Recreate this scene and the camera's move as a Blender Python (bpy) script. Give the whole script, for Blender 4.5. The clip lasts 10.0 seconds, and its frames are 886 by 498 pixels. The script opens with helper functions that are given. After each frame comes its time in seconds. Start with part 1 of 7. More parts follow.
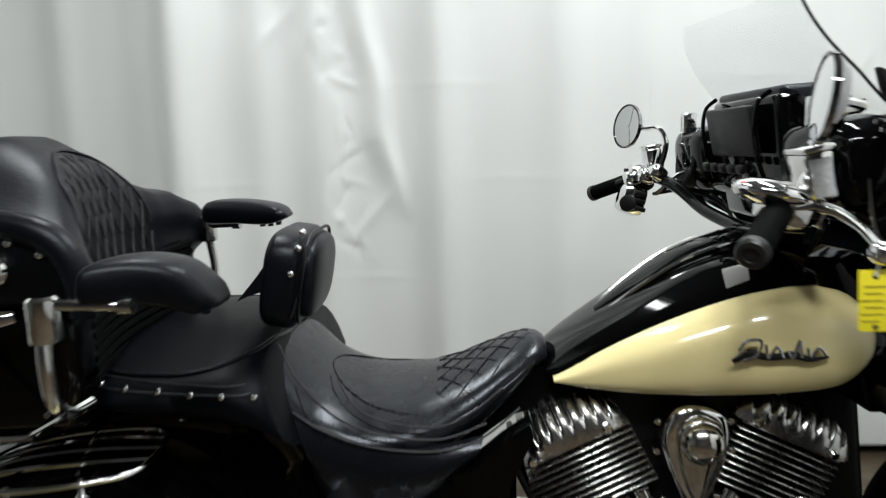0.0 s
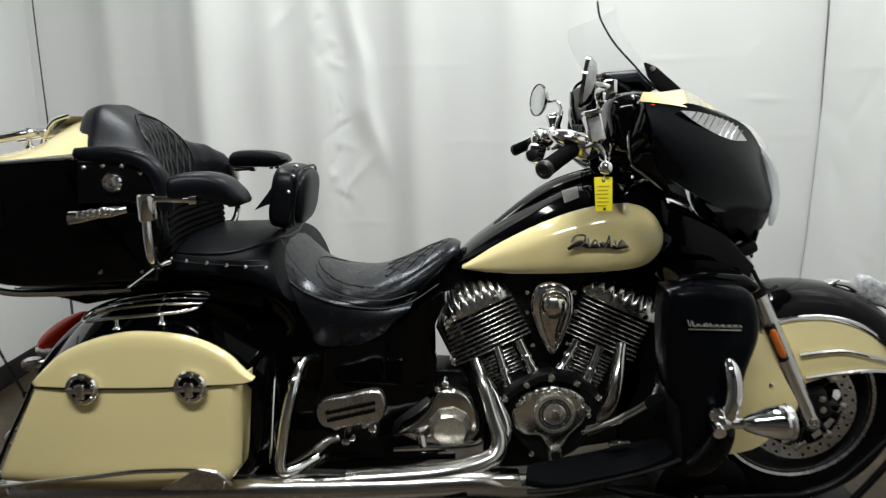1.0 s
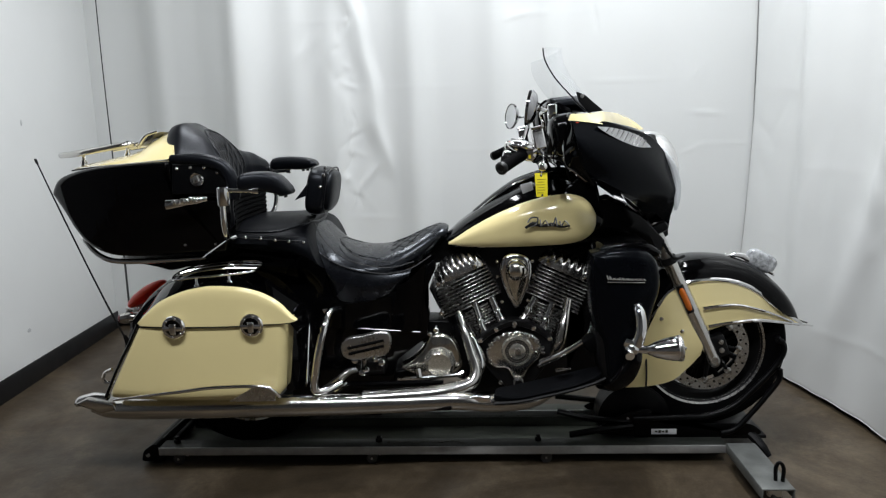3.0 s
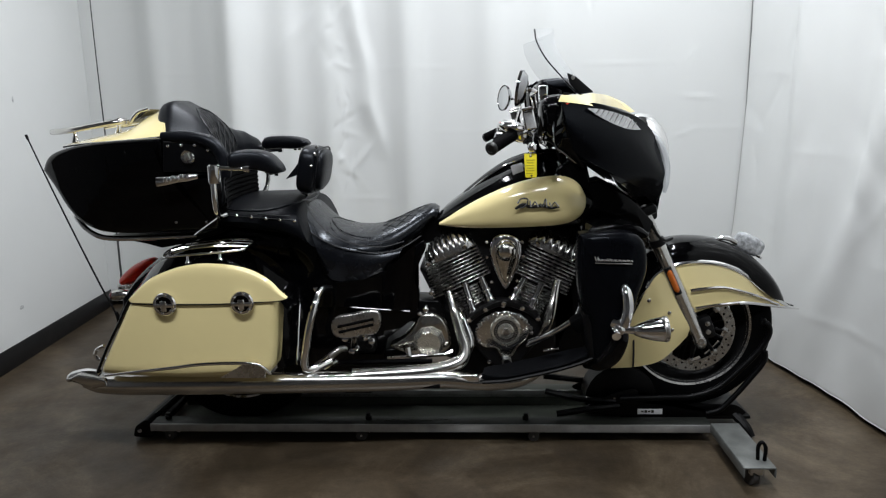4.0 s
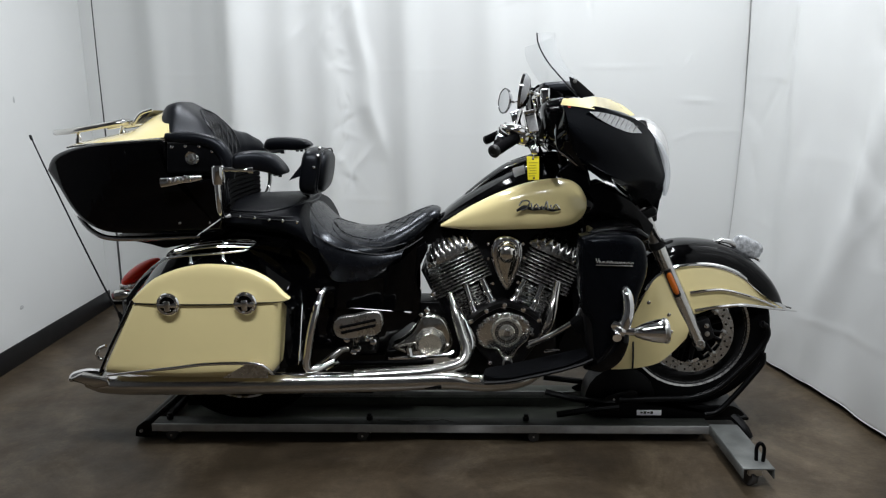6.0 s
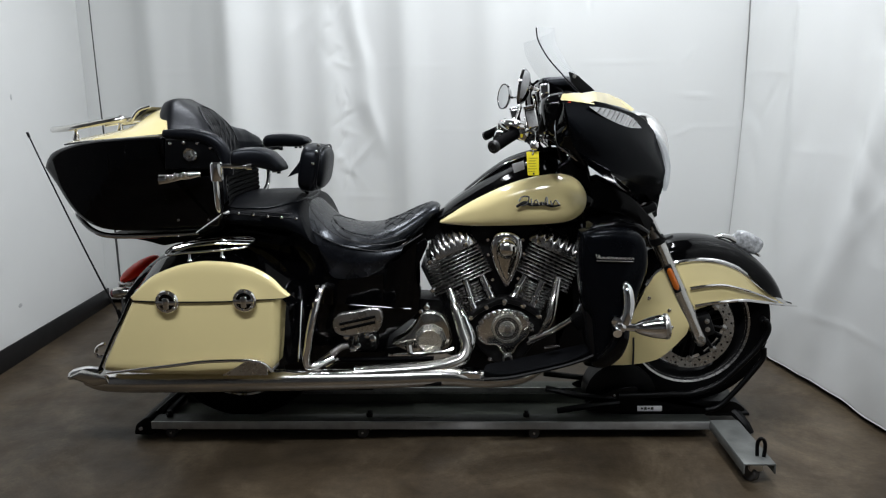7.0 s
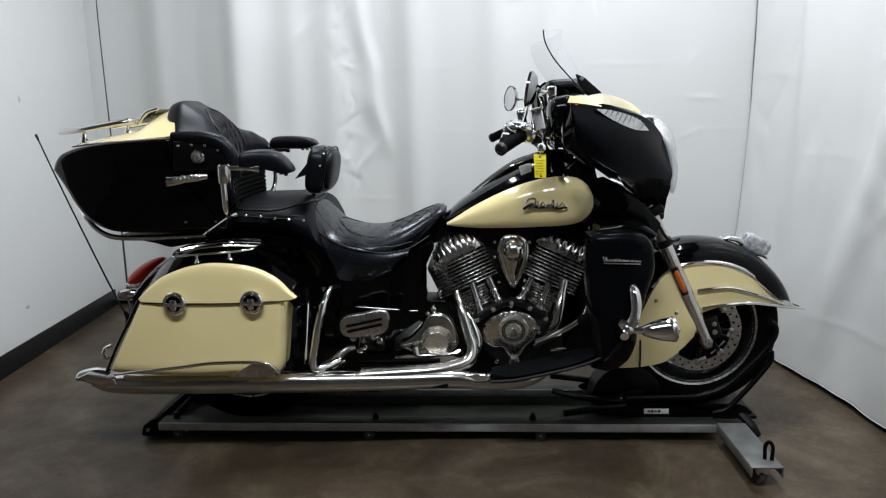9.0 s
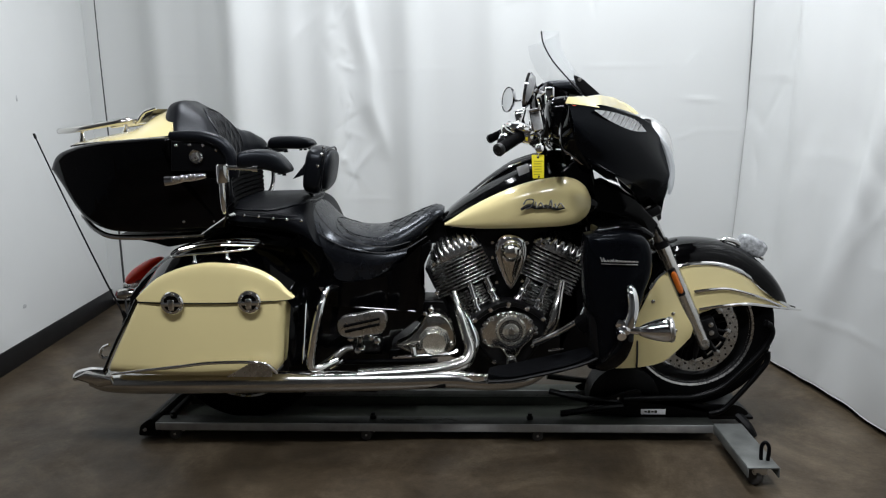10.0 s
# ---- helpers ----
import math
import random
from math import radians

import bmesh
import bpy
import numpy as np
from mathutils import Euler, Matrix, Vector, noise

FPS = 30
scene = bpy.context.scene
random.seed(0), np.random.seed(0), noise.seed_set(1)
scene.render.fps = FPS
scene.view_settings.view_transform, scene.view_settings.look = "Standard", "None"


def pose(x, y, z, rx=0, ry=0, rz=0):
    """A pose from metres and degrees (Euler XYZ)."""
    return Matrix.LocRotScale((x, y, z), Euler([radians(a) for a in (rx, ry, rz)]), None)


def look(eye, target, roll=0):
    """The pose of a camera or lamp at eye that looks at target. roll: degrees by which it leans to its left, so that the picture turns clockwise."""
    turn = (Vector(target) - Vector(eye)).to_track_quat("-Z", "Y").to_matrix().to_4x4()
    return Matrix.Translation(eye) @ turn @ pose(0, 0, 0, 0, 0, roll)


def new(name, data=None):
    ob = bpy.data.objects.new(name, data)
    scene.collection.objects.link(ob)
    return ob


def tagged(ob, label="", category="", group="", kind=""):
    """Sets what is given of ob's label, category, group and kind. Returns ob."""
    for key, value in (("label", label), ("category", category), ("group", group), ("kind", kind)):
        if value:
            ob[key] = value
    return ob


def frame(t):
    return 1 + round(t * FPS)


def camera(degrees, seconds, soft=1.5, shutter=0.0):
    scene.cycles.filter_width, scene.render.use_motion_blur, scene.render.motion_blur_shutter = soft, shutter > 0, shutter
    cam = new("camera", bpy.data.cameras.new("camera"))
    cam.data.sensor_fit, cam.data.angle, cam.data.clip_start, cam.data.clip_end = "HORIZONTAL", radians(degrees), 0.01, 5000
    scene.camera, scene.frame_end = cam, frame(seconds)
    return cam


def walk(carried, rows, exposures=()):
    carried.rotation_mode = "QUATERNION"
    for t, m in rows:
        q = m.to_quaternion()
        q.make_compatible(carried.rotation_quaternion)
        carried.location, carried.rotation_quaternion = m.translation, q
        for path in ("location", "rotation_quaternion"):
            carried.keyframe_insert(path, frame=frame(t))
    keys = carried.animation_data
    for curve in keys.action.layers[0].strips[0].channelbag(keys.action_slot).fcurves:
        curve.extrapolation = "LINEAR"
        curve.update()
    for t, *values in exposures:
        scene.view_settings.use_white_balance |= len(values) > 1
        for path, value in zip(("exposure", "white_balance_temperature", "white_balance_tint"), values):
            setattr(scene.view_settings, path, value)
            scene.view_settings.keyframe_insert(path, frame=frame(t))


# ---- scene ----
cam = camera(64.7, 10.0, soft=1.2, shutter=0.4)
PATH = [
    (0, (-0.222, -1.266, 1.173), (-0.283, 0.711, 0.877), -1.6),
    (0.2, (-0.156, -1.401, 1.158), (-0.314, 0.573, 0.879), -2.0),
    (0.5, (-0.068, -1.599, 1.154), (-0.281, 0.359, 0.803), -1.6),
    (0.7, (-0.032, -1.712, 1.163), (-0.257, 0.241, 0.796), -1.5),
    (1, (-0.04, -1.894, 1.143), (-0.131, 0.071, 0.784), -1.4),
    (1.2, (-0.026, -2.003, 1.153), (-0.121, -0.045, 0.76), -1.2),
    (1.5, (0.037, -2.147, 1.144), (-0.092, -0.186, 0.769), -1.1),
    (1.7, (0.124, -2.237, 1.153), (-0.061, -0.283, 0.771), -1.5),
    (2, (0.165, -2.332, 1.151), (-0.043, -0.379, 0.774), -3.4),
    (2.2, (0.155, -2.375, 1.156), (-0.069, -0.418, 0.771), -3.2),
    (2.5, (0.08, -2.435, 1.147), (-0.091, -0.472, 0.803), -2.8),
    (2.7, (0.033, -2.476, 1.158), (-0.089, -0.506, 0.832), -2.1),
    (3.8, (0.058, -2.522, 1.144), (-0.042, -0.56, 0.765), -1.3),
    (4, (0.057, -2.52, 1.146), (-0.04, -0.559, 0.765), -1.1),
    (4.5, (0.048, -2.526, 1.144), (-0.056, -0.565, 0.766), -0.9),
    (5, (0.045, -2.532, 1.145), (-0.055, -0.569, 0.771), -0.6),
    (5.5, (0.043, -2.537, 1.142), (-0.056, -0.574, 0.771), -0.6),
    (5.7, (0.04, -2.537, 1.148), (-0.05, -0.574, 0.775), -0.6),
    (6.8, (0.035, -2.536, 1.143), (-0.048, -0.574, 0.764), -1.0),
    (7, (0.035, -2.53, 1.144), (-0.047, -0.569, 0.76), -1.0),
    (7.5, (0.035, -2.528, 1.141), (-0.046, -0.568, 0.75), -1.2),
    (8, (0.028, -2.529, 1.144), (-0.055, -0.569, 0.753), -0.9),
    (8.5, (0.027, -2.532, 1.145), (-0.065, -0.572, 0.762), -1.0),
    (9, (0.028, -2.53, 1.147), (-0.067, -0.569, 0.767), -1.0),
    (9.5, (0.03, -2.53, 1.149), (-0.063, -0.569, 0.768), -0.9),
    (10, (0.025, -2.535, 1.144), (-0.061, -0.573, 0.768), -0.8),
]
walk(cam, [(t, look(eye, target, roll)) for t, eye, target, roll in PATH],
     [(0, 0.10, 6650, 8), (0.6, 0.05, 6800, 9), (1.4, 0.05, 6800, 9), (2.5, 0.05, 6550, 11), (4, 0.05, 6450, 12), (10, 0.05, 6400, 12)])

# ---- world and lights ----
world = bpy.data.worlds.new("world")
scene.world = world
world.use_nodes = True
world.node_tree.nodes["Background"].inputs["Color"].default_value = (0.8, 0.85, 0.9, 1)
world.node_tree.nodes["Background"].inputs["Strength"].default_value = 0.0


def strip_lamp(x, y, z, sx, sy, power):
    data = bpy.data.lights.new("tube_light", "AREA")
    data.shape, data.size, data.size_y, data.energy = "RECTANGLE", sx, sy, power
    data.color = (0.93, 0.97, 1.0)
    ob = new("tube_light", data)
    ob.matrix_world = pose(x, y, z)
    return ob


LAMPS = [(-0.95, 0.45), (0.62, 0.15), (-0.65, -2.15), (0.15, -2.15)]
# two lamps run along y over the motorcycle, two along x behind the camera
SIZES = [(0.14, 1.0), (0.14, 1.3), (1.2, 0.14), (1.2, 0.14)]
POWERS = [27, 57, 48, 47]
for (lx, ly), (sx, sy), watts in zip(LAMPS, SIZES, POWERS):
    strip_lamp(lx, ly, 3.04, sx, sy, watts)

from mathutils.bvhtree import BVHTree


# ---- materials ----
def material(name, color, rough=0.5, metal=0.0, coat=0.0, vary=0.0, scale=20.0, fine=0.0, fine_scale=300.0, rough_vary=0.0, dark=None, spread=0.5, sheen=0.0, spec=0.5, tint=(1, 1, 1), detail=8):
    """A principled surface whose colour and gloss drift at a large scale, with fine relief."""
    m = bpy.data.materials.new(name)
    m.use_nodes = True
    nt = m.node_tree
    p = nt.nodes["Principled BSDF"]
    p.inputs["Base Color"].default_value = (*color, 1)
    p.inputs["Roughness"].default_value = rough
    p.inputs["Metallic"].default_value = metal
    p.inputs["Coat Weight"].default_value = coat
    p.inputs["Specular IOR Level"].default_value = spec
    p.inputs["Specular Tint"].default_value = (*tint, 1)
    p.inputs["Coat Roughness"].default_value = 0.04
    p.inputs["Sheen Weight"].default_value = sheen
    geo = nt.nodes.new("ShaderNodeNewGeometry")
    if vary or rough_vary:
        n = nt.nodes.new("ShaderNodeTexNoise")
        n.inputs["Scale"].default_value, n.inputs["Detail"].default_value, n.inputs["Roughness"].default_value = scale, detail, 0.62
        nt.links.new(geo.outputs["Position"], n.inputs["Vector"])
        ramp = nt.nodes.new("ShaderNodeValToRGB")
        ramp.color_ramp.elements[0].position, ramp.color_ramp.elements[1].position = 0.5 - spread / 2, 0.5 + spread / 2
        nt.links.new(n.outputs["Fac"], ramp.inputs["Fac"])
        if vary:
            low = dark or tuple(c * (1 - vary) for c in color)
            mix = nt.nodes.new("ShaderNodeMix")
            mix.data_type = "RGBA"
            mix.inputs["A"].default_value, mix.inputs["B"].default_value = (*low, 1), (*color, 1)
            nt.links.new(ramp.outputs["Color"], mix.inputs["Factor"])
            nt.links.new(mix.outputs["Result"], p.inputs["Base Color"])
        if rough_vary:
            mr = nt.nodes.new("ShaderNodeMapRange")
            mr.inputs["To Min"].default_value, mr.inputs["To Max"].default_value = max(0.02, rough - rough_vary), min(1, rough + rough_vary)
            nt.links.new(n.outputs["Fac"], mr.inputs["Value"])
            nt.links.new(mr.outputs["Result"], p.inputs["Roughness"])
    if fine:
        f = nt.nodes.new("ShaderNodeTexNoise")
        f.inputs["Scale"].default_value, f.inputs["Detail"].default_value = fine_scale, 4
        nt.links.new(geo.outputs["Position"], f.inputs["Vector"])
        b = nt.nodes.new("ShaderNodeBump")
        b.inputs["Strength"].default_value, b.inputs["Distance"].default_value = fine, 0.002
        nt.links.new(f.outputs["Fac"], b.inputs["Height"])
        nt.links.new(b.outputs["Normal"], p.inputs["Normal"])
    return m


def clear(name, color=(1, 1, 1), rough=0.0, see=0.85, tint=(1, 1, 1)):
    """Thin clear plastic: mostly see-through, with a gloss that grows towards grazing angles."""
    m = bpy.data.materials.new(name)
    m.use_nodes = True
    nt = m.node_tree
    p = nt.nodes["Principled BSDF"]
    out = nt.nodes["Material Output"]
    p.inputs["Base Color"].default_value, p.inputs["Roughness"].default_value = (*color, 1), rough
    t = nt.nodes.new("ShaderNodeBsdfTransparent")
    t.inputs["Color"].default_value = (*tint, 1)
    mix = nt.nodes.new("ShaderNodeMixShader")
    mix.inputs["Fac"].default_value = 1 - see
    nt.links.new(t.outputs["BSDF"], mix.inputs[1])
    nt.links.new(p.outputs["BSDF"], mix.inputs[2])
    nt.links.new(mix.outputs["Shader"], out.inputs["Surface"])
    return m


BLACK = material("black_gloss_paint", (0.001, 0.001, 0.0012), 0.06, spec=0.2, coat=0.0, rough_vary=0.05, scale=6, fine=0.02, fine_scale=40)
CREAM = material("ivory_cream_paint", (0.81, 0.69, 0.35), 0.16, coat=0.8, vary=0.05, scale=5, rough_vary=0.04, fine=0.015, fine_scale=60)
CHROME = material("chrome", (0.84, 0.835, 0.83), 0.06, 1.0, rough_vary=0.05, scale=30, vary=0.12, fine=0.03, fine_scale=50)
SATIN = material("satin_black_paint", (0.002, 0.0023, 0.0032), 0.22, spec=0.085, tint=(0.85, 0.92, 1.0), vary=0.2, scale=8, rough_vary=0.06, fine=0.05, fine_scale=200)
POLISH = material("polished_alloy", (0.80, 0.785, 0.75), 0.2, 1.0, vary=0.2, scale=35, rough_vary=0.1, fine=0.05, fine_scale=90)
ROCKER = material("brushed_bright_alloy", (0.78, 0.765, 0.74), 0.25, 1.0, vary=0.25, scale=28, rough_vary=0.12, fine=0.08, fine_scale=60)
PEWTER = material("pale_satin_alloy", (0.74, 0.72, 0.66), 0.15, 1.0, vary=0.25, scale=50, rough_vary=0.1)
SATINALLOY = material("satin_pale_alloy", (0.70, 0.68, 0.60), 0.22, 0.86, vary=0.25, scale=50, rough_vary=0.1)
STEEL = material("satin_steel", (0.58, 0.57, 0.55), 0.28, 1.0, vary=0.25, scale=40, rough_vary=0.12, fine=0.06)
PIPE = material("worn_chrome_pipe", (0.60, 0.585, 0.555), 0.18, 1.0, vary=0.15, scale=14, rough_vary=0.08, fine=0.02, fine_scale=60)
LEATHER = material("black_leather", (0.0034, 0.0038, 0.0054), 0.36, spec=0.19, tint=(0.86, 0.92, 1.0), vary=0.35, scale=14, fine=0.22, fine_scale=170, rough_vary=0.08)
SEATLEATHER = material("worn_glossy_leather", (0.0036, 0.004, 0.0056), 0.27, spec=0.36, tint=(0.86, 0.92, 1.0), vary=0.35, scale=14, fine=0.2, fine_scale=90, rough_vary=0.12)
DULLLEATHER = material("matt_black_leather", (0.0022, 0.0024, 0.0033), 0.42, spec=0.06, tint=(0.86, 0.92, 1.0), vary=0.35, scale=14, fine=0.25, fine_scale=170, rough_vary=0.08)
PADLEATHER = material("soft_black_vinyl", (0.0016, 0.0017, 0.0022), 0.42, spec=0.12, vary=0.3, scale=14, fine=0.12, fine_scale=420)
SEAM = material("grey_stitching", (0.0045, 0.0046, 0.0055), 0.6, fine=0.3)
PLASTIC = material("black_plastic", (0.003, 0.003, 0.0034), 0.45, spec=0.2, vary=0.3, scale=25, fine=0.15, fine_scale=700, rough_vary=0.1)
FOOTPAD = material("footboard_rubber", (0.0025, 0.0028, 0.0038), 0.7, spec=0.06, vary=0.4, scale=22, fine=0.3, fine_scale=300)
RUBBER = material("tyre_rubber", (0.002, 0.002, 0.0022), 0.75, spec=0.03, vary=0.4, scale=30, fine=0.35, fine_scale=250)
MATTE = material("matte_black_steel", (0.0015, 0.0015, 0.0018), 0.36, spec=0.14, vary=0.4, scale=25, fine=0.12, rough_vary=0.15)
ENGINE = material("black_engine_coat", (0.003, 0.003, 0.0034), 0.38, spec=0.25, vary=0.3, scale=40, fine=0.25, fine_scale=500)
STEELDARK = material("dark_cast_alloy", (0.05, 0.05, 0.05), 0.4, 0.8, vary=0.4, scale=50, rough_vary=0.1, fine=0.15, fine_scale=200)
FIN = material("polished_fin_edge", (0.68, 0.67, 0.65), 0.27, 1.0, vary=0.3, scale=60, rough_vary=0.1)
GALV = material("galvanised_steel", (0.21, 0.22, 0.21), 0.5, 0.5, vary=0.6, scale=9, rough_vary=0.15, fine=0.2, fine_scale=120, spread=0.4)
BAREST = material("bare_worn_steel", (0.46, 0.46, 0.45), 0.42, 0.6, vary=0.45, scale=14, rough_vary=0.15, fine=0.15, fine_scale=160)
DECK = material("worn_grey_deck_steel", (0.037, 0.041, 0.035), 0.55, 0.5, vary=0.6, scale=7, fine=0.25, fine_scale=90, rough_vary=0.2)
TRACK = material("grimy_green_grey_steel", (0.075, 0.084, 0.066), 0.6, 0.2, vary=0.6, scale=8, fine=0.3, fine_scale=90, rough_vary=0.15)
RED = material("red_lens", (1.0, 0.09, 0.045), 0.3, vary=0.1, scale=80)
# a lens of coloured plastic lets light through from behind
_nt = RED.node_tree
_t, _m = _nt.nodes.new("ShaderNodeBsdfTranslucent"), _nt.nodes.new("ShaderNodeMixShader")
_t.inputs["Color"].default_value, _m.inputs["Fac"].default_value = (1.0, 0.09, 0.045, 1), 0.3
_nt.links.new(_nt.nodes["Principled BSDF"].outputs["BSDF"], _m.inputs[1])
_nt.links.new(_t.outputs["BSDF"], _m.inputs[2])
_nt.links.new(_m.outputs["Shader"], _nt.nodes["Material Output"].inputs["Surface"])
DARKRED = material("dark_red_lens", (0.09, 0.008, 0.012), 0.15, vary=0.2, scale=80)
AMBER = material("amber_lens", (0.55, 0.125, 0.01), 0.2, coat=0.5, vary=0.3, scale=160)
SMOKE = material("silver_lens", (0.78, 0.79, 0.80), 0.16, 0.3, vary=0.4, scale=90, fine=0.6, fine_scale=120)
YELLOW = material("yellow_card", (0.85, 0.72, 0.02), 0.55, vary=0.06, scale=40)
PAPER = material("white_paper", (0.75, 0.75, 0.76), 0.6, vary=0.08, scale=60)
INK = material("dark_ink", (0.03, 0.03, 0.02), 0.6, vary=0.2)
REDINK = material("red_ink", (0.4, 0.03, 0.02), 0.6, vary=0.2)
GLASS = clear("windscreen_plastic", (0.8, 0.82, 0.84), 0.03, 0.93, (0.985, 0.988, 0.99))
CRINKLE = material("crinkled_clear_plastic", (0.62, 0.64, 0.66), 0.16, 0.25, vary=0.7, scale=55, fine=1.0, fine_scale=70, spread=0.3)
LENS = clear("clear_lens", (0.75, 0.78, 0.8), 0.1, 0.35, (0.95, 0.96, 0.97))
# Chrome with dark reflections put into its base colour
DARKCHROME = material("smoked_chrome", (0.42, 0.42, 0.43), 0.05, 1.0, vary=0.3, scale=40, rough_vary=0.03)
MIRROR = material("mirror_glass", (0.78, 0.79, 0.80), 0.01, 1.0)
SCRIPT = material("silver_script", (0.55, 0.55, 0.54), 0.2, 0.9, vary=0.2, scale=90)
CURTAIN = material("white_tarpaulin", (0.63, 0.64, 0.63), 0.28, vary=0.04, scale=2, fine=0.10, fine_scale=140, spread=1.0, detail=1)
WALL = material("white_wall_paint", (0.70, 0.71, 0.70), 0.6, vary=0.04, scale=2.5, fine=0.12, fine_scale=160)
VINYL = material("black_vinyl_base", (0.004, 0.004, 0.005), 0.5, vary=0.4, scale=12, fine=0.1, rough_vary=0.1)
CEIL = material("ceiling_paint", (0.16, 0.16, 0.165), 0.8, vary=0.05, scale=2)
UNSEENWALL = material("dark_shop_wall", (0.12, 0.12, 0.122), 0.7, vary=0.3, scale=1.2)


def concrete():
    m = bpy.data.materials.new("stained_concrete")
    m.use_nodes = True
    nt = m.node_tree
    p = nt.nodes["Principled BSDF"]
    geo = nt.nodes.new("ShaderNodeNewGeometry")

    def tex(scale, detail, rough, distort=0.0):
        n = nt.nodes.new("ShaderNodeTexNoise")
        n.inputs["Scale"].default_value, n.inputs["Detail"].default_value = scale, detail
        n.inputs["Roughness"].default_value, n.inputs["Distortion"].default_value = rough, distort
        nt.links.new(geo.outputs["Position"], n.inputs["Vector"])
        return n

    def ramp(src, stops):
        r = nt.nodes.new("ShaderNodeValToRGB")
        while len(r.color_ramp.elements) < len(stops):
            r.color_ramp.elements.new(0.5)
        for e, (pos, col) in zip(r.color_ramp.elements, stops):
            e.position, e.color = pos, (*col, 1)
        nt.links.new(src.outputs["Fac"], r.inputs["Fac"])
        return r

    big = ramp(tex(2.4, 10, 0.7, 0.5), [(0.30, (0.034, 0.025, 0.016)), (0.5, (0.070, 0.052, 0.033)), (0.68, (0.150, 0.117, 0.078))])
    small = ramp(tex(26, 9, 0.75), [(0.30, (0.62, 0.60, 0.58)), (0.7, (1.0, 1.0, 1.0))])
    mix = nt.nodes.new("ShaderNodeMix")
    mix.data_type, mix.blend_type = "RGBA", "MULTIPLY"
    mix.inputs["Factor"].default_value = 1.0
    nt.links.new(big.outputs["Color"], mix.inputs["A"])
    nt.links.new(small.outputs["Color"], mix.inputs["B"])
    grit = ramp(tex(110, 6, 0.8), [(0.36, (0.55, 0.54, 0.52)), (0.6, (1.0, 1.0, 1.0))])
    mix2 = nt.nodes.new("ShaderNodeMix")
    mix2.data_type, mix2.blend_type = "RGBA", "MULTIPLY"
    mix2.inputs["Factor"].default_value = 0.5
    nt.links.new(mix.outputs["Result"], mix2.inputs["A"])
    nt.links.new(grit.outputs["Color"], mix2.inputs["B"])
    nt.links.new(mix2.outputs["Result"], p.inputs["Base Color"])
    p.inputs["Specular IOR Level"].default_value = 0.3
    rr = ramp(tex(3.5, 6, 0.6), [(0.3, (0.28,) * 3), (0.7, (0.55,) * 3)])
    nt.links.new(rr.outputs["Color"], p.inputs["Roughness"])
    b = nt.nodes.new("ShaderNodeBump")
    b.inputs["Strength"].default_value, b.inputs["Distance"].default_value = 0.2, 0.003
    nt.links.new(tex(60, 6, 0.6).outputs["Fac"], b.inputs["Height"])
    nt.links.new(b.outputs["Normal"], p.inputs["Normal"])
    return m


CONCRETE = concrete()


# ---- modelling tools ----
BASES = {}


def thing(name, place, label, category, group="", kind=""):
    ob = new(name)
    ob.location = place
    BASES[ob.name] = Matrix.Translation(place)
    return tagged(ob, label, category, group, kind)


def part(name, bm, mat, parent=None, label="", sharp=38):
    """Links bm as one mesh object; its vertices are in world places."""
    bmesh.ops.remove_doubles(bm, verts=bm.verts, dist=1e-5)
    bmesh.ops.recalc_face_normals(bm, faces=bm.faces)
    me = bpy.data.meshes.new(name)
    bm.to_mesh(me)
    bm.free()
    me.polygons.foreach_set("use_smooth", [True] * len(me.polygons))
    me.set_sharp_from_angle(angle=radians(sharp))
    for one in (mat if isinstance(mat, (list, tuple)) else [mat]):
        me.materials.append(one)
    ob = new(name, me)
    if parent is not None:
        ob.parent = parent
        if parent.name in BASES:
            ob.matrix_parent_inverse = BASES[parent.name].inverted()
    if label:
        tagged(ob, label)
    return ob


def twin(ob, name=None, label="", mats=None):
    """The same part mirrored to the far side of the motorcycle, with its sub-parts."""
    made = {}
    for o in (ob, *ob.children_recursive):
        me = o.data.copy()
        me.transform(Matrix.Diagonal((1, -1, 1, 1)))
        me.flip_normals()
        c = new(name if (name and o is ob) else o.name.split(".")[0], me)
        c.parent = made.get(o.parent, o.parent)
        c.matrix_parent_inverse = o.matrix_parent_inverse
        made[o] = c
        if o.get("label"):
            tagged(c, o["label"])
    if label:
        tagged(made[ob], label)
    return made[ob]


def curve(pts, n=6, closed=False):
    """Points on a smooth curve through pts, of any dimension."""
    a = np.array(pts, float)
    k = len(a)
    out = []
    for i in range(k if closed else k - 1):
        if closed:
            p0, p1, p2, p3 = a[i - 1], a[i], a[(i + 1) % k], a[(i + 2) % k]
        else:
            p1, p2 = a[i], a[i + 1]
            p0 = a[i - 1] if i else 2 * p1 - p2
            p3 = a[i + 2] if i + 2 < k else 2 * p2 - p1
        for j in range(n):
            t = j / n
            out.append(0.5 * ((2 * p1) + (p2 - p0) * t + (2 * p0 - 5 * p1 + 4 * p2 - p3) * t * t + (3 * p1 - p0 - 3 * p2 + p3) * t ** 3))
    if not closed:
        out.append(a[-1])
    return np.array(out)


def spread(pts, n, smooth=True):
    """n + 1 points at even steps along the curve through pts."""
    a = curve(pts, 8) if smooth and len(pts) > 2 else np.array(pts, float)
    d = np.concatenate([[0], np.cumsum(np.linalg.norm(np.diff(a, axis=0), axis=1))])
    s = np.linspace(0, d[-1], n + 1)
    return np.stack([np.interp(s, d, a[:, k]) for k in range(a.shape[1])], 1)


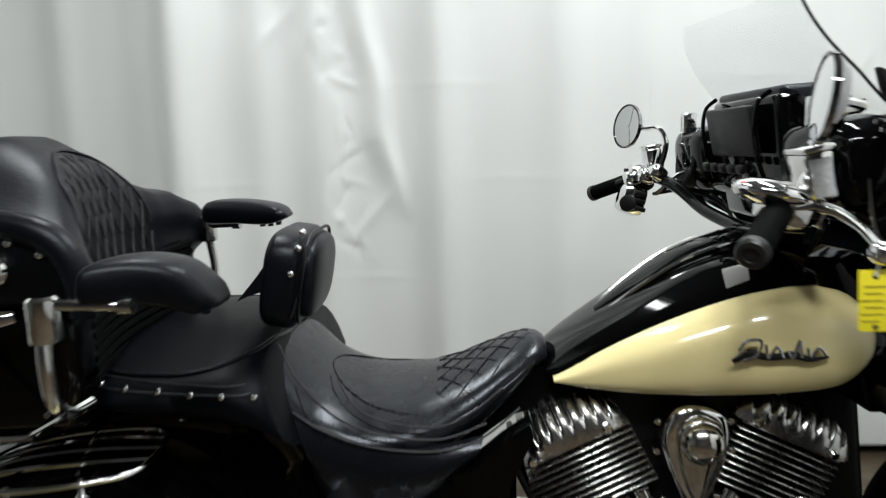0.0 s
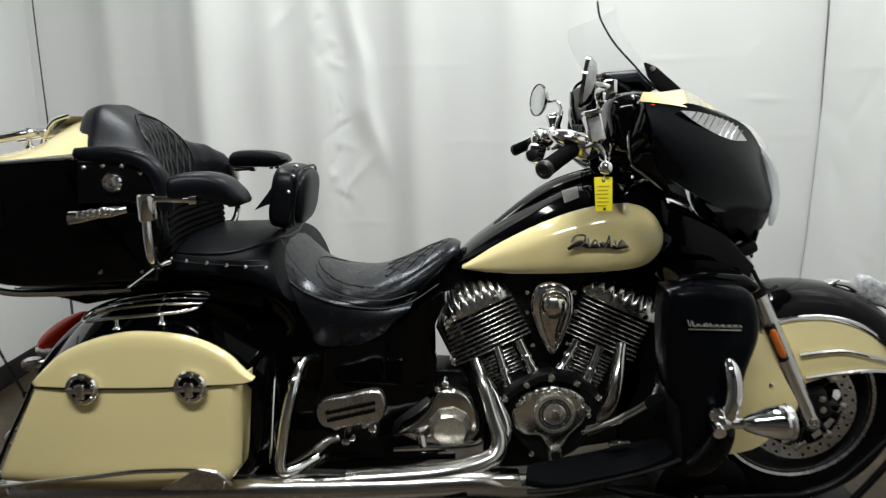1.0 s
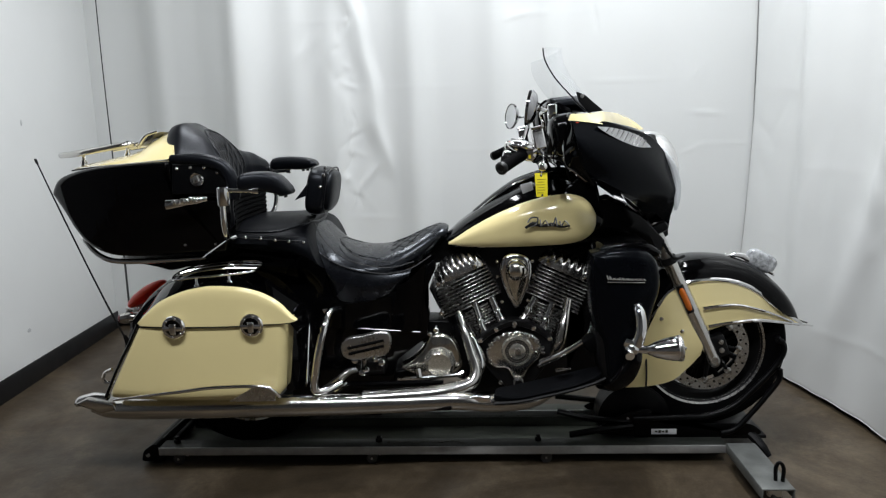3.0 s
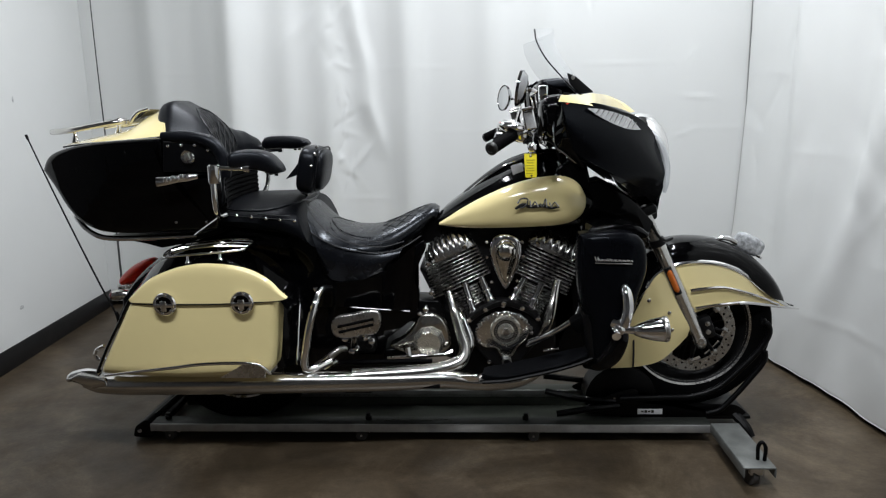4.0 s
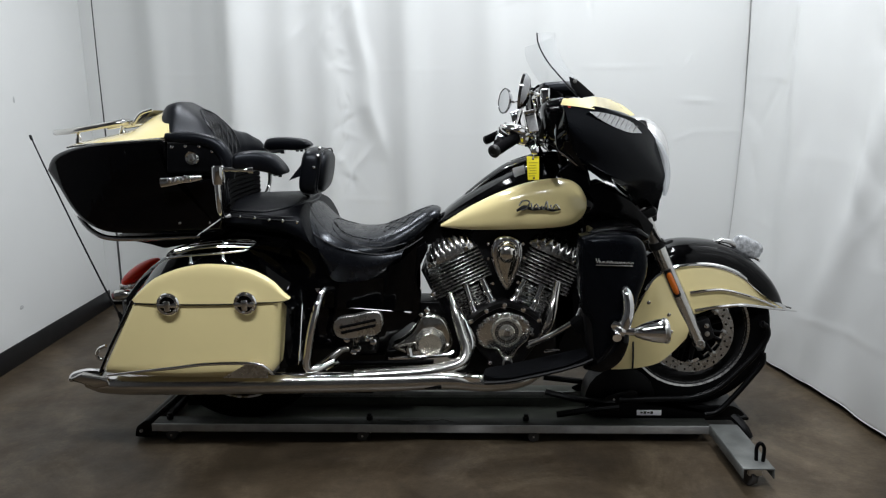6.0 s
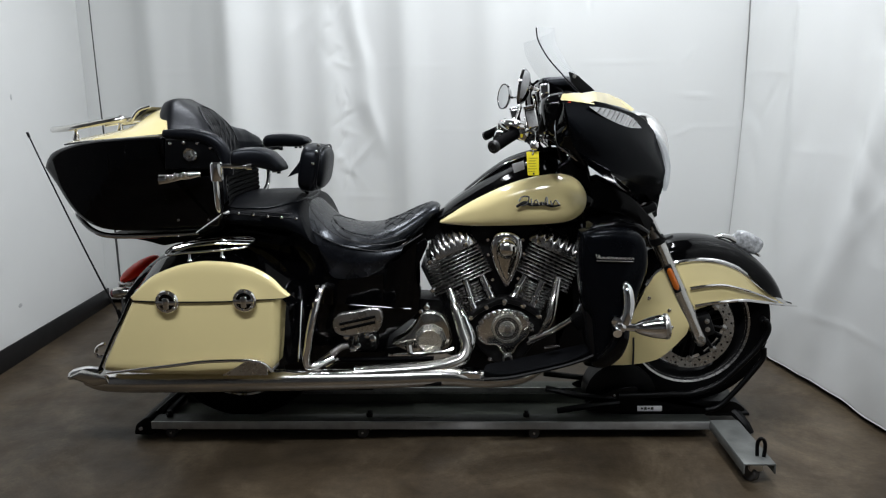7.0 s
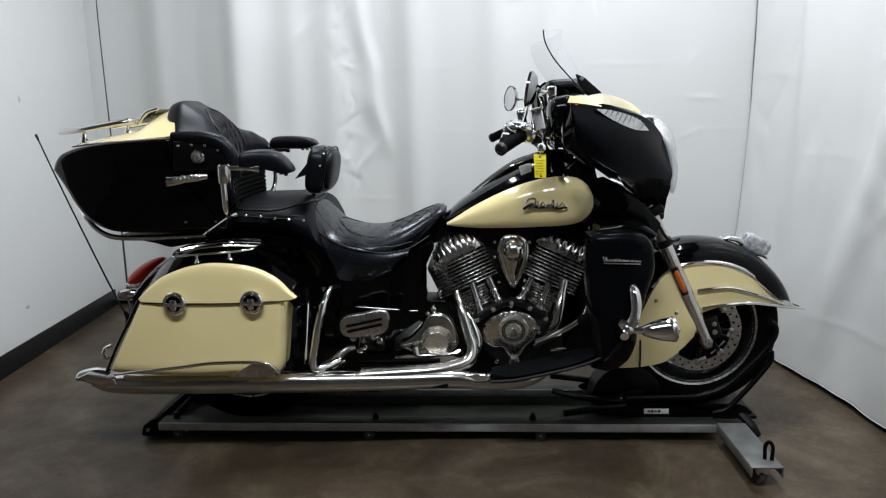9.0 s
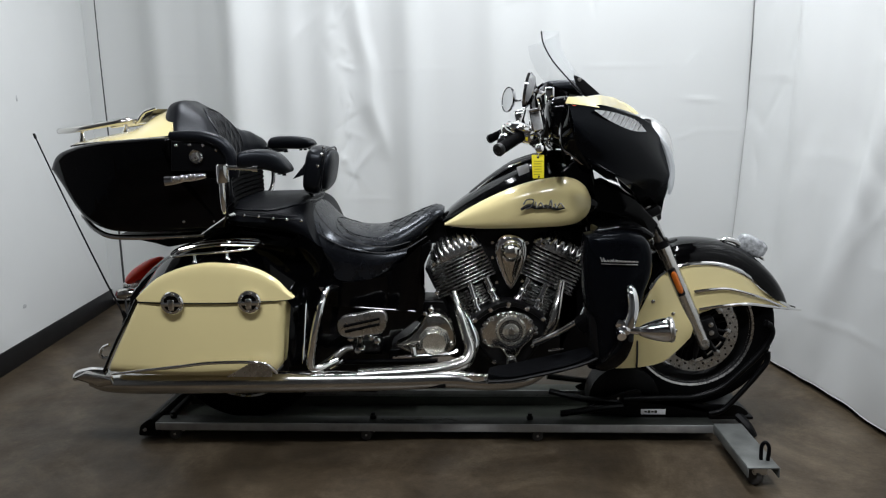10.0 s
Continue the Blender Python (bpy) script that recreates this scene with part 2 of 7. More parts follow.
def corners(pts, r, n=4):
    """The polygon with its corners rounded."""
    a = np.array(pts, float)
    out = []
    for i in range(len(a)):
        p, q, s = a[i - 1], a[i], a[(i + 1) % len(a)]
        u, v = p - q, s - q
        lu, lv = np.linalg.norm(u), np.linalg.norm(v)
        d = min(r, lu * 0.45, lv * 0.45)
        b, c = q + u / lu * d, q + v / lv * d
        for j in range(n + 1):
            t = j / n
            out.append((1 - t) ** 2 * b + 2 * t * (1 - t) * q + t * t * c)
    return np.array(out)


def area2(a):
    return 0.5 * float(np.sum(a[:, 0] * np.roll(a[:, 1], -1) - np.roll(a[:, 0], -1) * a[:, 1]))


def inset(a, d):
    """The outline moved inwards by d."""
    if area2(a) < 0:
        a = a[::-1]
    e = np.roll(a, -1, 0) - a
    e = e / np.maximum(np.linalg.norm(e, axis=1), 1e-9)[:, None]
    nrm = np.stack([-e[:, 1], e[:, 0]], 1)
    v = nrm + np.roll(nrm, 1, 0)
    v = v / np.maximum(np.linalg.norm(v, axis=1), 0.35)[:, None]
    return a + v * d


def rings(bm, loops, cap0=True, cap1=True, wrap=True, close=False):
    """Faces between loops of equally many places."""
    vs = [[bm.verts.new(tuple(map(float, p))) for p in l] for l in loops]
    k = len(vs[0])
    pairs = list(zip(vs[:-1], vs[1:])) + ([(vs[-1], vs[0])] if close else [])
    for a, b in pairs:
        for i in range(k if wrap else k - 1):
            j = (i + 1) % k
            bm.faces.new((a[i], a[j], b[j], b[i]))
    if wrap and not close:
        for ok, l in ((cap0, vs[0]), (cap1, vs[-1])):
            if ok:
                f = bm.faces.new(l)
                bmesh.ops.triangulate(bm, faces=[f])
    return bm


def plate(bm, prof, y0, y1, r=0.006, steps=3, bulge=0.0, far=True):
    """An outline in x and z made solid from y0 to y1, with rounded rims; bulge domes the y0 face."""
    a = np.array(prof, float)
    if area2(a) < 0:
        a = a[::-1]
    sgn = 1 if y1 > y0 else -1
    loops = []
    if bulge:
        core = inset(a, r)
        c = core.mean(0)
        for s in (0.12, 0.35, 0.6, 0.82):
            q = c + (core - c) * s
            loops.append([(p[0], y0 - sgn * bulge * (1 - s * s), p[1]) for p in q])
    for j in range(steps + 1):
        t = math.pi / 2 * j / steps
        q = inset(a, r * (1 - math.sin(t)))
        loops.append([(p[0], y0 + sgn * r * (1 - math.cos(t)), p[1]) for p in q])
    for j in range(steps + 1 if far else 1):
        t = math.pi / 2 * j / steps
        q = inset(a, r * (1 - math.cos(t)))
        loops.append([(p[0], y1 - sgn * r * (1 - math.sin(t)), p[1]) for p in q])
    return rings(bm, loops)


def panel(bm, low, high, depth, thick=0.006, n=28, m=10, smooth=True):
    """A shell between two curves in x and z; depth(x, z, s, t) gives y, s along, t across."""
    a, b = spread(low, n, smooth), spread(high, n, smooth)
    front, back = [], []
    for i in range(n + 1):
        f, g = [], []
        for j in range(m + 1):
            t = j / m
            x, z = a[i] * (1 - t) + b[i] * t
            y = depth(x, z, i / n, t)
            f.append((x, y, z))
            g.append((x, y + thick, z))
        front.append(f + g[::-1])
    return rings(bm, front)


def tube(bm, path, r, seg=10, smooth=5, closed=False, cap=True, flat=1.0):
    """A round bar along the curve through path; r may be a list along it."""
    p = curve(path, smooth, closed) if smooth > 1 else np.array(path, float)
    k = len(p)
    rad = np.full(k, r) if np.isscalar(r) else np.interp(np.linspace(0, 1, k), np.linspace(0, 1, len(r)), r)
    tan = (np.roll(p, -1, 0) - np.roll(p, 1, 0)) if closed else np.gradient(p, axis=0)
    tan = tan / np.maximum(np.linalg.norm(tan, axis=1), 1e-9)[:, None]
    u = np.cross(tan[0], (0.13, 0.2, 0.97) if abs(tan[0][2]) < 0.9 else (1, 0.1, 0))
    u /= np.linalg.norm(u)
    loops = []
    for i in range(k):
        u = u - tan[i] * np.dot(u, tan[i])
        u /= max(np.linalg.norm(u), 1e-9)
        v = np.cross(tan[i], u)
        loops.append([p[i] + rad[i] * (math.cos(2 * math.pi * j / seg) * u * flat + math.sin(2 * math.pi * j / seg) * v) for j in range(seg)])
    return rings(bm, loops, cap, cap, True, closed)


def lathe(bm, prof, place, axis, seg=28, closed=False):
    """Turns (radius, height) pairs round an axis through place."""
    q = Vector(axis).to_track_quat("Z", "Y")
    o = Vector(place)
    loops = []
    for r, h in prof:
        loops.append([o + q @ Vector((r * math.cos(2 * math.pi * j / seg), r * math.sin(2 * math.pi * j / seg), h)) for j in range(seg)])
    return rings(bm, loops, not closed and prof[0][0] > 1e-4, not closed and prof[-1][0] > 1e-4, True, closed)


def rbox(bm, place, size, r=0.004, turn=None, seg=2):
    """A box with rounded edges."""
    g = bmesh.ops.create_cube(bm, size=1.0)
    m = Matrix.Translation(place) @ (turn or Matrix.Identity(4)) @ Matrix.Diagonal((*size, 1))
    bmesh.ops.transform(bm, matrix=m, verts=g["verts"])
    if r:
        edges = list({e for v in g["verts"] for e in v.link_edges})
        bmesh.ops.bevel(bm, geom=edges, offset=r, segments=seg, affect="EDGES", profile=0.5)
    return bm


def ball(bm, place, radii, turn=None, u=20, v=12):
    g = bmesh.ops.create_uvsphere(bm, u_segments=u, v_segments=v, radius=1.0)
    bmesh.ops.transform(bm, matrix=Matrix.Translation(place) @ (turn or Matrix.Identity(4)) @ Matrix.Diagonal((*radii, 1)), verts=g["verts"])
    return bm


def surface(ob):
    """A tree of ob's faces, to lay seams on."""
    me = ob.data
    return BVHTree.FromPolygons([v.co.copy() for v in me.vertices], [tuple(p.vertices) for p in me.polygons])


def lay(tree, places, way, lift=0.0008):
    """The places moved along way until they lie on the surface; those that miss are left out."""
    out = []
    for p in places:
        hit = tree.ray_cast(Vector(p), Vector(way).normalized())
        if hit[0] is not None:
            out.append(hit[0] - Vector(way).normalized() * lift)
    return out


def B():
    return bmesh.new()


def along(xz, y):
    """Lifts x, z pairs to places at depth y."""
    return [(x, y, z) for x, z in xz]


def tilt(deg):
    return Matrix.Rotation(radians(deg), 4, "Y")


def cushion(bm, place, half, turn, e1=0.55, e2=0.5, n=36, m=20):
    """A padded block: flat faces that roll into each other."""
    loops = []
    f = lambda v, e: math.copysign(abs(v) ** e, v)
    for i in range(1, m):
        a = -math.pi / 2 + math.pi * i / m
        loops.append([Vector(place) + turn @ Vector((half[0] * f(math.cos(2 * math.pi * j / n), e1) * f(math.cos(a), e2), half[1] * f(math.sin(2 * math.pi * j / n), e1) * f(math.cos(a), e2), half[2] * f(math.sin(a), e2))) for j in range(n)])
    return rings(bm, loops)


# ---- the room ----
def slab(name, lo, hi, mat, label, category, r=0.0):
    bm = B()
    rbox(bm, [(a + b) / 2 for a, b in zip(lo, hi)], [b - a for a, b in zip(lo, hi)], r)
    return tagged(part(name, bm, mat, sharp=30), label, category, kind="structure")


slab("floor", (-3.2, -6.0, -0.15), (3.2, 2.2, 0.0), CONCRETE, "brown-grey stained concrete workshop floor", "floor")
# The ceiling is out of view and kept dark to hold back bounced light.
slab("ceiling", (-3.2, -6.0, 3.15), (3.2, 2.2, 3.3), CEIL, "dark grey ceiling added out of view to limit bounced light", "ceiling")
slab("wall_north", (-3.2, 1.80, 0.0), (3.2, 1.95, 3.15), WALL, "white painted wall behind the hanging sheet", "wall")
# Unseen walls close the room, dark to shape reflections in chrome and paint.
slab("wall_south", (-3.2, -6.0, 0.0), (3.2, -5.85, 3.15), UNSEENWALL, "plain dark grey wall added out of view for reflections", "wall")
slab("wall_west_shop", (-3.2, -5.85, 0.0), (-3.05, 1.80, 3.15), UNSEENWALL, "plain dark grey wall added out of view for reflections", "wall")
slab("wall_east", (3.0, -5.85, 0.0), (3.15, 1.80, 3.15), UNSEENWALL, "plain dark grey wall added out of view for reflections", "wall")

# the west wall stands a little out of square
WEST = Matrix.Translation((-2.165, 0.8, 0)) @ Matrix.Rotation(radians(5.2), 4, "Z")
bm = B()
rbox(bm, (-0.08, -0.15, 1.575), (0.16, 2.3, 3.15), 0.0)
# faint scuffs dented into the paint
ob = tagged(part("wall_west", bm, WALL), "white painted plaster wall with faint scuffs", "wall", kind="structure")
ob.matrix_world = WEST
bm = B()
rbox(bm, (0.005, -0.15, 0.052), (0.008, 2.28, 0.104), 0.002)
ob = tagged(part("baseboard", bm, VINYL), "black vinyl cove base along the wall foot", "baseboard", kind="structure")
ob.matrix_world = WEST
SCUFF = material("grey_scuff", (0.6, 0.61, 0.61), 0.6, vary=0.4, scale=60)
for k, (yy, zz, a, b) in enumerate(((-0.14, 0.26, 0.018, 0.010), (0.02, 1.25, 0.008, 0.016))):
    bm = B()
    lathe(bm, [(1.0, 0.0), (0.8, 0.001), (0.0005, 0.0012)], (0, 0, 0), (1, 0, 0), 14)
    bmesh.ops.transform(bm, matrix=Matrix.Translation((0.001, yy, zz)) @ Matrix.Diagonal((1, a, b, 1)), verts=bm.verts)
    ob = tagged(part("wall_scuff", bm, SCUFF), "grey smudge rubbed on the white wall", "scuff", kind="structure")
    ob.matrix_world = WEST


def bump(v, c, w):
    return math.exp(-((v - c) / w) ** 2)


CREASES = []
random.seed(11)
for k in range(34):
    CREASES.append((random.gauss(-0.645, 0.035), random.uniform(0.78, 1.75), random.uniform(-1.2, 1.2), random.uniform(0.02, 0.05), random.uniform(0.008, 0.014), random.choice((-1, 1)) * random.uniform(0.0015, 0.004)))
for k in range(9):
    CREASES.append((random.gauss(-0.68, 0.08), random.uniform(0.8, 1.7), random.uniform(-0.8, 0.8), random.uniform(0.07, 0.14), random.uniform(0.016, 0.026), random.choice((-1, 1)) * random.uniform(0.002, 0.005)))
for k in range(10):
    CREASES.append((random.uniform(0.2, 1.3), random.uniform(0.5, 2.0), random.uniform(-1.5, 1.5), random.uniform(0.03, 0.08), random.uniform(0.008, 0.014), random.choice((-1, 1)) * random.uniform(0.002, 0.004)))
LINES = [(1.386, 0.0011), (1.05, 0.0008), (0.70, 0.0009), (0.36, 0.0018), (1.73, 0.0007)]


def dented(list_of, a, z):
    """Sum of the short slanted dents in a sheet at (a, z)."""
    d = 0.0
    for ca, cz, slope, ln, w, h in list_of:
        dz, da = z - cz, a - ca
        if -0.4 < dz < 0.4 and -0.4 < da < 0.4:
            u, v = da * math.cos(slope) + dz * math.sin(slope), -da * math.sin(slope) + dz * math.cos(slope)
            d += h * math.exp(-(v / ln) ** 2 - (u / w) ** 2)
    return d


def back_folds(x, z):
    """How far the hanging sheet stands out towards the room."""
    low = min(1.0, max(0.0, (2.6 - z) / 2.6))
    y = 0.10 * bump(x, -1.77 + 0.02 * low, 0.10) + 0.10 * bump(x, -1.19 - 0.02 * low, 0.09) - 0.03 * bump(x, -1.48, 0.09)
    y += 0.018 * bump(x, -0.93, 0.06) + 0.035 * bump(x, -0.73 + 0.03 * low, 0.075) + 0.065 * bump(x, -0.31 + 0.03 * low, 0.08)
    # one draped fold slants down from the top
    d = x + 0.591 - 0.197 * (1.735 - z) + 0.012 * math.sin(z * 7.0) + 0.006 * math.sin(z * 17.0)
    if -0.2 < d < 0.1:
        y += 0.030 * math.exp(-(d / (0.06 if d < 0 else 0.034)) ** 2) * min(1.0, max(0.0, (z - 0.9) / 0.3))
    y += 0.010 * math.sin(x * 5.1 + 0.6) + 0.010 * math.sin(x * 2.3 - 0.4 + 0.3 * z) + 0.03 * bump(x, 0.14, 0.085) + 0.018 * bump(x, 0.42, 0.07) + 0.014 * bump(x, 0.78 - 0.1 * low, 0.14)
    for zz, a in LINES:
        if abs(z - zz) < 0.05:
            y += a * bump(z, zz + 0.005 * math.sin(x * 6 + zz * 9), 0.009) * max(0.0, 0.4 + math.sin(x * 5.3 + zz * 7) + 0.5 * math.sin(x * 13 + zz * 3))
    y += 0.004 * noise.noise(Vector((x * 5, z * 3, 3.3)))
    return y + dented(CREASES, x, z)


def sheet(name, place, nu, nv, label):
    """A hanging sheet with thickness; place(u, v) gives the world place."""
    bm = B()
    loops = [[place(i / nu, j / nv) for j in range(nv + 1)] for i in range(nu + 1)]
    rings(bm, loops, wrap=False)
    ob = tagged(part(name, bm, CURTAIN, sharp=80), label, "curtain", kind="structure")
    sol = ob.modifiers.new("thickness", "SOLIDIFY")
    sol.thickness, sol.offset = 0.003, 0
    return ob


def back_place(u, v):
    # towards the west wall the sheet hangs further back
    x, z = -2.252 + 3.702 * u, 0.03 + 2.95 * v
    k = min(1.0, max(0.0, (-1.15 - x) / 0.95))
    return (x, 1.23 + 0.40 * k * k * (3 - 2 * k) - back_folds(x, z) * (1 - 0.8 * k), z)


DENTS = []
random.seed(23)
for k in range(22):
    DENTS.append((random.uniform(-0.9, 1.1), random.uniform(0.25, 1.95), random.uniform(-1.1, 1.1), random.uniform(0.08, 0.24), random.uniform(0.025, 0.06), random.choice((-1, 1)) * random.uniform(0.003, 0.006)))


def side_folds(y, z):
    low = min(1.0, max(0.0, (2.4 - z) / 2.4))
    d = 0.04 * bump(y, 0.48 + 0.06 * low, 0.12) + 0.045 * bump(y, -0.25 + 0.12 * low, 0.12) + 0.02 * math.sin(y * 4.2 + 0.5) - 0.02 * bump(y, 0.1, 0.08)
    d += 0.03 * bump(y, -0.75, 0.2) + 0.003 * noise.noise(Vector((y * 5, z * 4, 8.1))) + 0.0004 * noise.noise(Vector((y * 15, z * 13, 2.1)))
    for zz, a in ((0.605, 0.002), (0.30, 0.004), (0.94, 0.0015), (1.3, 0.002)):
        d += a * bump(z, zz + 0.02 * math.sin(y * 4 + zz * 7), 0.014) * math.sin(y * 3 + zz * 4) ** 2
    if 0.1 < z < 1.3:
        d += 0.040 * bump(y, 0.10 + 0.37 * (0.67 - z), 0.09) * math.sin(math.pi * (z - 0.1) / 1.2)
    return d + dented(DENTS, y, z) - 0.03 * bump(z, 0, 0.2) * math.sin(y * 3.3)


def side_place(u, v):
    y, z = 1.211 - 4.206 * u, 0.022 + 2.95 * v
    k = max(0.0, 1 - z / 1.3) ** 1.5
    high = 1.435 + 0.035 * max(0.0, 0.5 - y) - side_folds(y, z)
    foot = 1.385 + 0.14 * max(-0.1, min(1.6, 0.59 - y)) - 0.2 * side_folds(y, z)
    return (high * (1 - k) + foot * k, y, z + 0.003 * math.sin(y * 9) + 0.002 * math.sin(y * 31))


sheet("curtain_back", back_place, 580, 240, "white tarpaulin sheet hanging in creased vertical folds")
sheet("curtain_side", side_place, 380, 200, "white tarpaulin sheet hanging down to the floor")
bm = B()
tube(bm, [(side_place(u, 0)[0] - 0.003, side_place(u, 0)[1], side_place(u, 0)[2] + 0.004) for u in np.linspace(0, 1, 90)], 0.0025, 8, 1, flat=0.5)
tagged(part("curtain_hem", bm, CURTAIN), "thick rolled hem along the sheet's lower edge", "hem", kind="structure")
# Dark strand drawn in for the sheet's shaded edge, thicker towards its foot
EDGELINE = material("dark_cord", (0.04, 0.04, 0.04), 0.7, vary=0.3, scale=80)
bm = B()
tube(bm, [(-1.932 + 0.004 * math.sin(z * 3.0), 1.20, z) for z in np.linspace(0.05, 2.98, 14)], [0.006, 0.006, 0.005, 0.0032, 0.003, 0.003, 0.003, 0.003], 8, 3)
tagged(part("curtain_cord", bm, EDGELINE), "thin dark strand drawn for the sheet's edge shadow", "cord", kind="structure")
bm = B()
tube(bm, [(-2.12, 1.24, 2.985), (1.47, 1.24, 2.985)], 0.012, 8, 1)
tube(bm, [(1.455, 1.24, 2.985), (1.455, -3.0, 2.985)], 0.012, 8, 1)
tagged(part("curtain_rail", bm, STEEL), "steel rail carrying the hanging sheets", "rail", kind="structure")

# ceiling lights: white trays over the tubes
for (lx, ly), (sx, sy) in zip(LAMPS, SIZES):
    fix = thing("ceiling_light", (lx, ly, 3.15), "long white fluorescent ceiling light, switched on", "ceiling light", "ceiling lights")
    bm = B()
    rbox(bm, (lx, ly, 3.105), (sx + 0.1, sy + 0.1, 0.09), 0.01)
    part("tray", bm, WALL, fix)


# ---- the dolly ----
dolly = thing("motorcycle_dolly", (0, 0, 0), "low grimy steel dolly with a wheel track under the motorcycle", "dolly")
for name, y0, y1, zt in (("rail", -0.220, -0.156, 0.069), ("rail", 0.092, 0.156, 0.069)):
    bm = B()
    rbox(bm, (-0.13, (y0 + y1) / 2, zt - 0.002), (1.985, y1 - y0, 0.005), 0.0015)
    rail = part("rail_deck", bm, DECK if y0 < 0 else TRACK, dolly, "worn deck of the rail")
    bm = B()
    rbox(bm, (-0.13, y0 - 0.001, zt - 0.0135), (1.987, 0.006, 0.028), 0.0015)
    part("rail_lip", bm, BAREST, rail, "bare bright rail edge")
for y0, y1 in ((-0.156, -0.152), (0.088, 0.092)):
    bm = B()
    rbox(bm, (-0.13, (y0 + y1) / 2, 0.030), (1.98, 0.004, 0.048), 0.001)
    part("track_wall", bm, TRACK, dolly)
bm = B()
rbox(bm, (-0.13, -0.032, 0.006), (1.98, 0.24, 0.005), 0.001)
part("track_floor", bm, TRACK, dolly)
# black bracket across the rear end
bm = B()
plate(bm, corners([(-1.20, 0.01), (-1.125, 0.008), (-1.11, 0.05), (-1.15, 0.078), (-1.19, 0.05)], 0.012), -0.205, 0.14, 0.004)
br = part("end_bracket", bm, MATTE, dolly, "black steel end bracket")
bm = B()
lathe(bm, [(0.007, 0), (0.007, 0.004), (0.004, 0.006), (0.0005, 0.006)], (-1.172, -0.205, 0.035), (0, -1, 0), 10)
part("bolt", bm, STEEL, br)
bm = B()
tube(bm, [(-1.165, -0.20, 0.04), (-1.09, -0.02, 0.10), (-1.05, 0.09, 0.11)], 0.012, 8, 2)
part("end_bar", bm, MATTE, dolly, "black end bar")
random.seed(5)
WHEELM = material("grey_caster", (0.035, 0.032, 0.03), 0.6, vary=0.4, scale=50)
for x in (-1.06, -0.362, 0.25):
    bm = B()
    lathe(bm, [(0.006, -0.011), (0.018, -0.011), (0.0205, -0.007), (0.0205, 0.007), (0.018, 0.011), (0.006, 0.011)], (x, -0.200, 0.021), (0, 1, 0), 18)
    cst = part("caster", bm, WHEELM, dolly, "small grey caster wheel")
    bm = B()
    rbox(bm, (x + 0.012, -0.186, 0.032), (0.03, 0.004, 0.024), 0.001)
    lathe(bm, [(0.004, 0), (0.004, 0.03)], (x, -0.214, 0.021), (0, 1, 0), 8)
    part("fork", bm, STEEL, cst)
for x in (-1.075, -0.34, 0.225):
    bm = B()
    lathe(bm, [(0.012, 0), (0.012, 0.012), (0.008, 0.014), (0.008, 0.022), (0.0005, 0.023)], (x, -0.175, 0.069), (0, 0, 1), 8)
    part("bolt", bm, MATTE, dolly, "black stop bolt")
    bm = B()
    lathe(bm, [(0.012, 0), (0.012, 0.012), (0.008, 0.014), (0.008, 0.026), (0.0005, 0.027)], (x - 0.04, 0.115, 0.069), (0, 0, 1), 8)
    part("bolt", bm, MATTE, dolly, "black stop bolt")
# worn red print and rust stain on the near rail
random.seed(3)
for k in range(16):
    bm = B()
    rbox(bm, (-0.30 + 0.017 * k + random.uniform(-0.004, 0.004), -0.185 + random.uniform(-0.006, 0.008), 0.0715), (random.uniform(0.006, 0.016), random.uniform(0.006, 0.02), 0.0012), 0)
    part("worn_print", bm, INK, dolly)

# outriggers at the front
for s in (-1, 1):
    bm = B()
    ya, yb = (-0.535, -0.224) if s < 0 else (0.16, 0.47)
    rbox(bm, (0.905, (ya + yb) / 2, 0.0755), (0.095, yb - ya, 0.005), 0.001)
    for x in (0.8585, 0.9515):
        rbox(bm, (x, (ya + yb) / 2, 0.060), (0.004, yb - ya, 0.030), 0.001)
    out = part("outrigger", bm, GALV, dolly, "galvanised steel channel outrigger")
    ye = ya if s < 0 else yb
    bm = B()
    tube(bm, [(0.917, ye - s * 0.055, 0.078), (0.916, ye - s * 0.055, 0.12), (0.926, ye - s * 0.052, 0.136), (0.936, ye - s * 0.048, 0.12), (0.935, ye - s * 0.048, 0.078)], 0.006, 8, 5)
    part("tie_loop", bm, MATTE, out, "black tie-down loop")
    bm = B()
    lathe(bm, [(0.008, -0.012), (0.026, -0.012), (0.029, -0.008), (0.029, 0.008), (0.026, 0.012), (0.008, 0.012)], (0.895, ye - s * 0.045, 0.030), (0.9, 0.4, 0), 20)
    cst = part("caster", bm, WHEELM, out, "grey caster wheel")
    bm = B()
    rbox(bm, (0.905, ye - s * 0.04, 0.055), (0.04, 0.035, 0.03), 0.003)
    part("fork", bm, STEEL, cst)

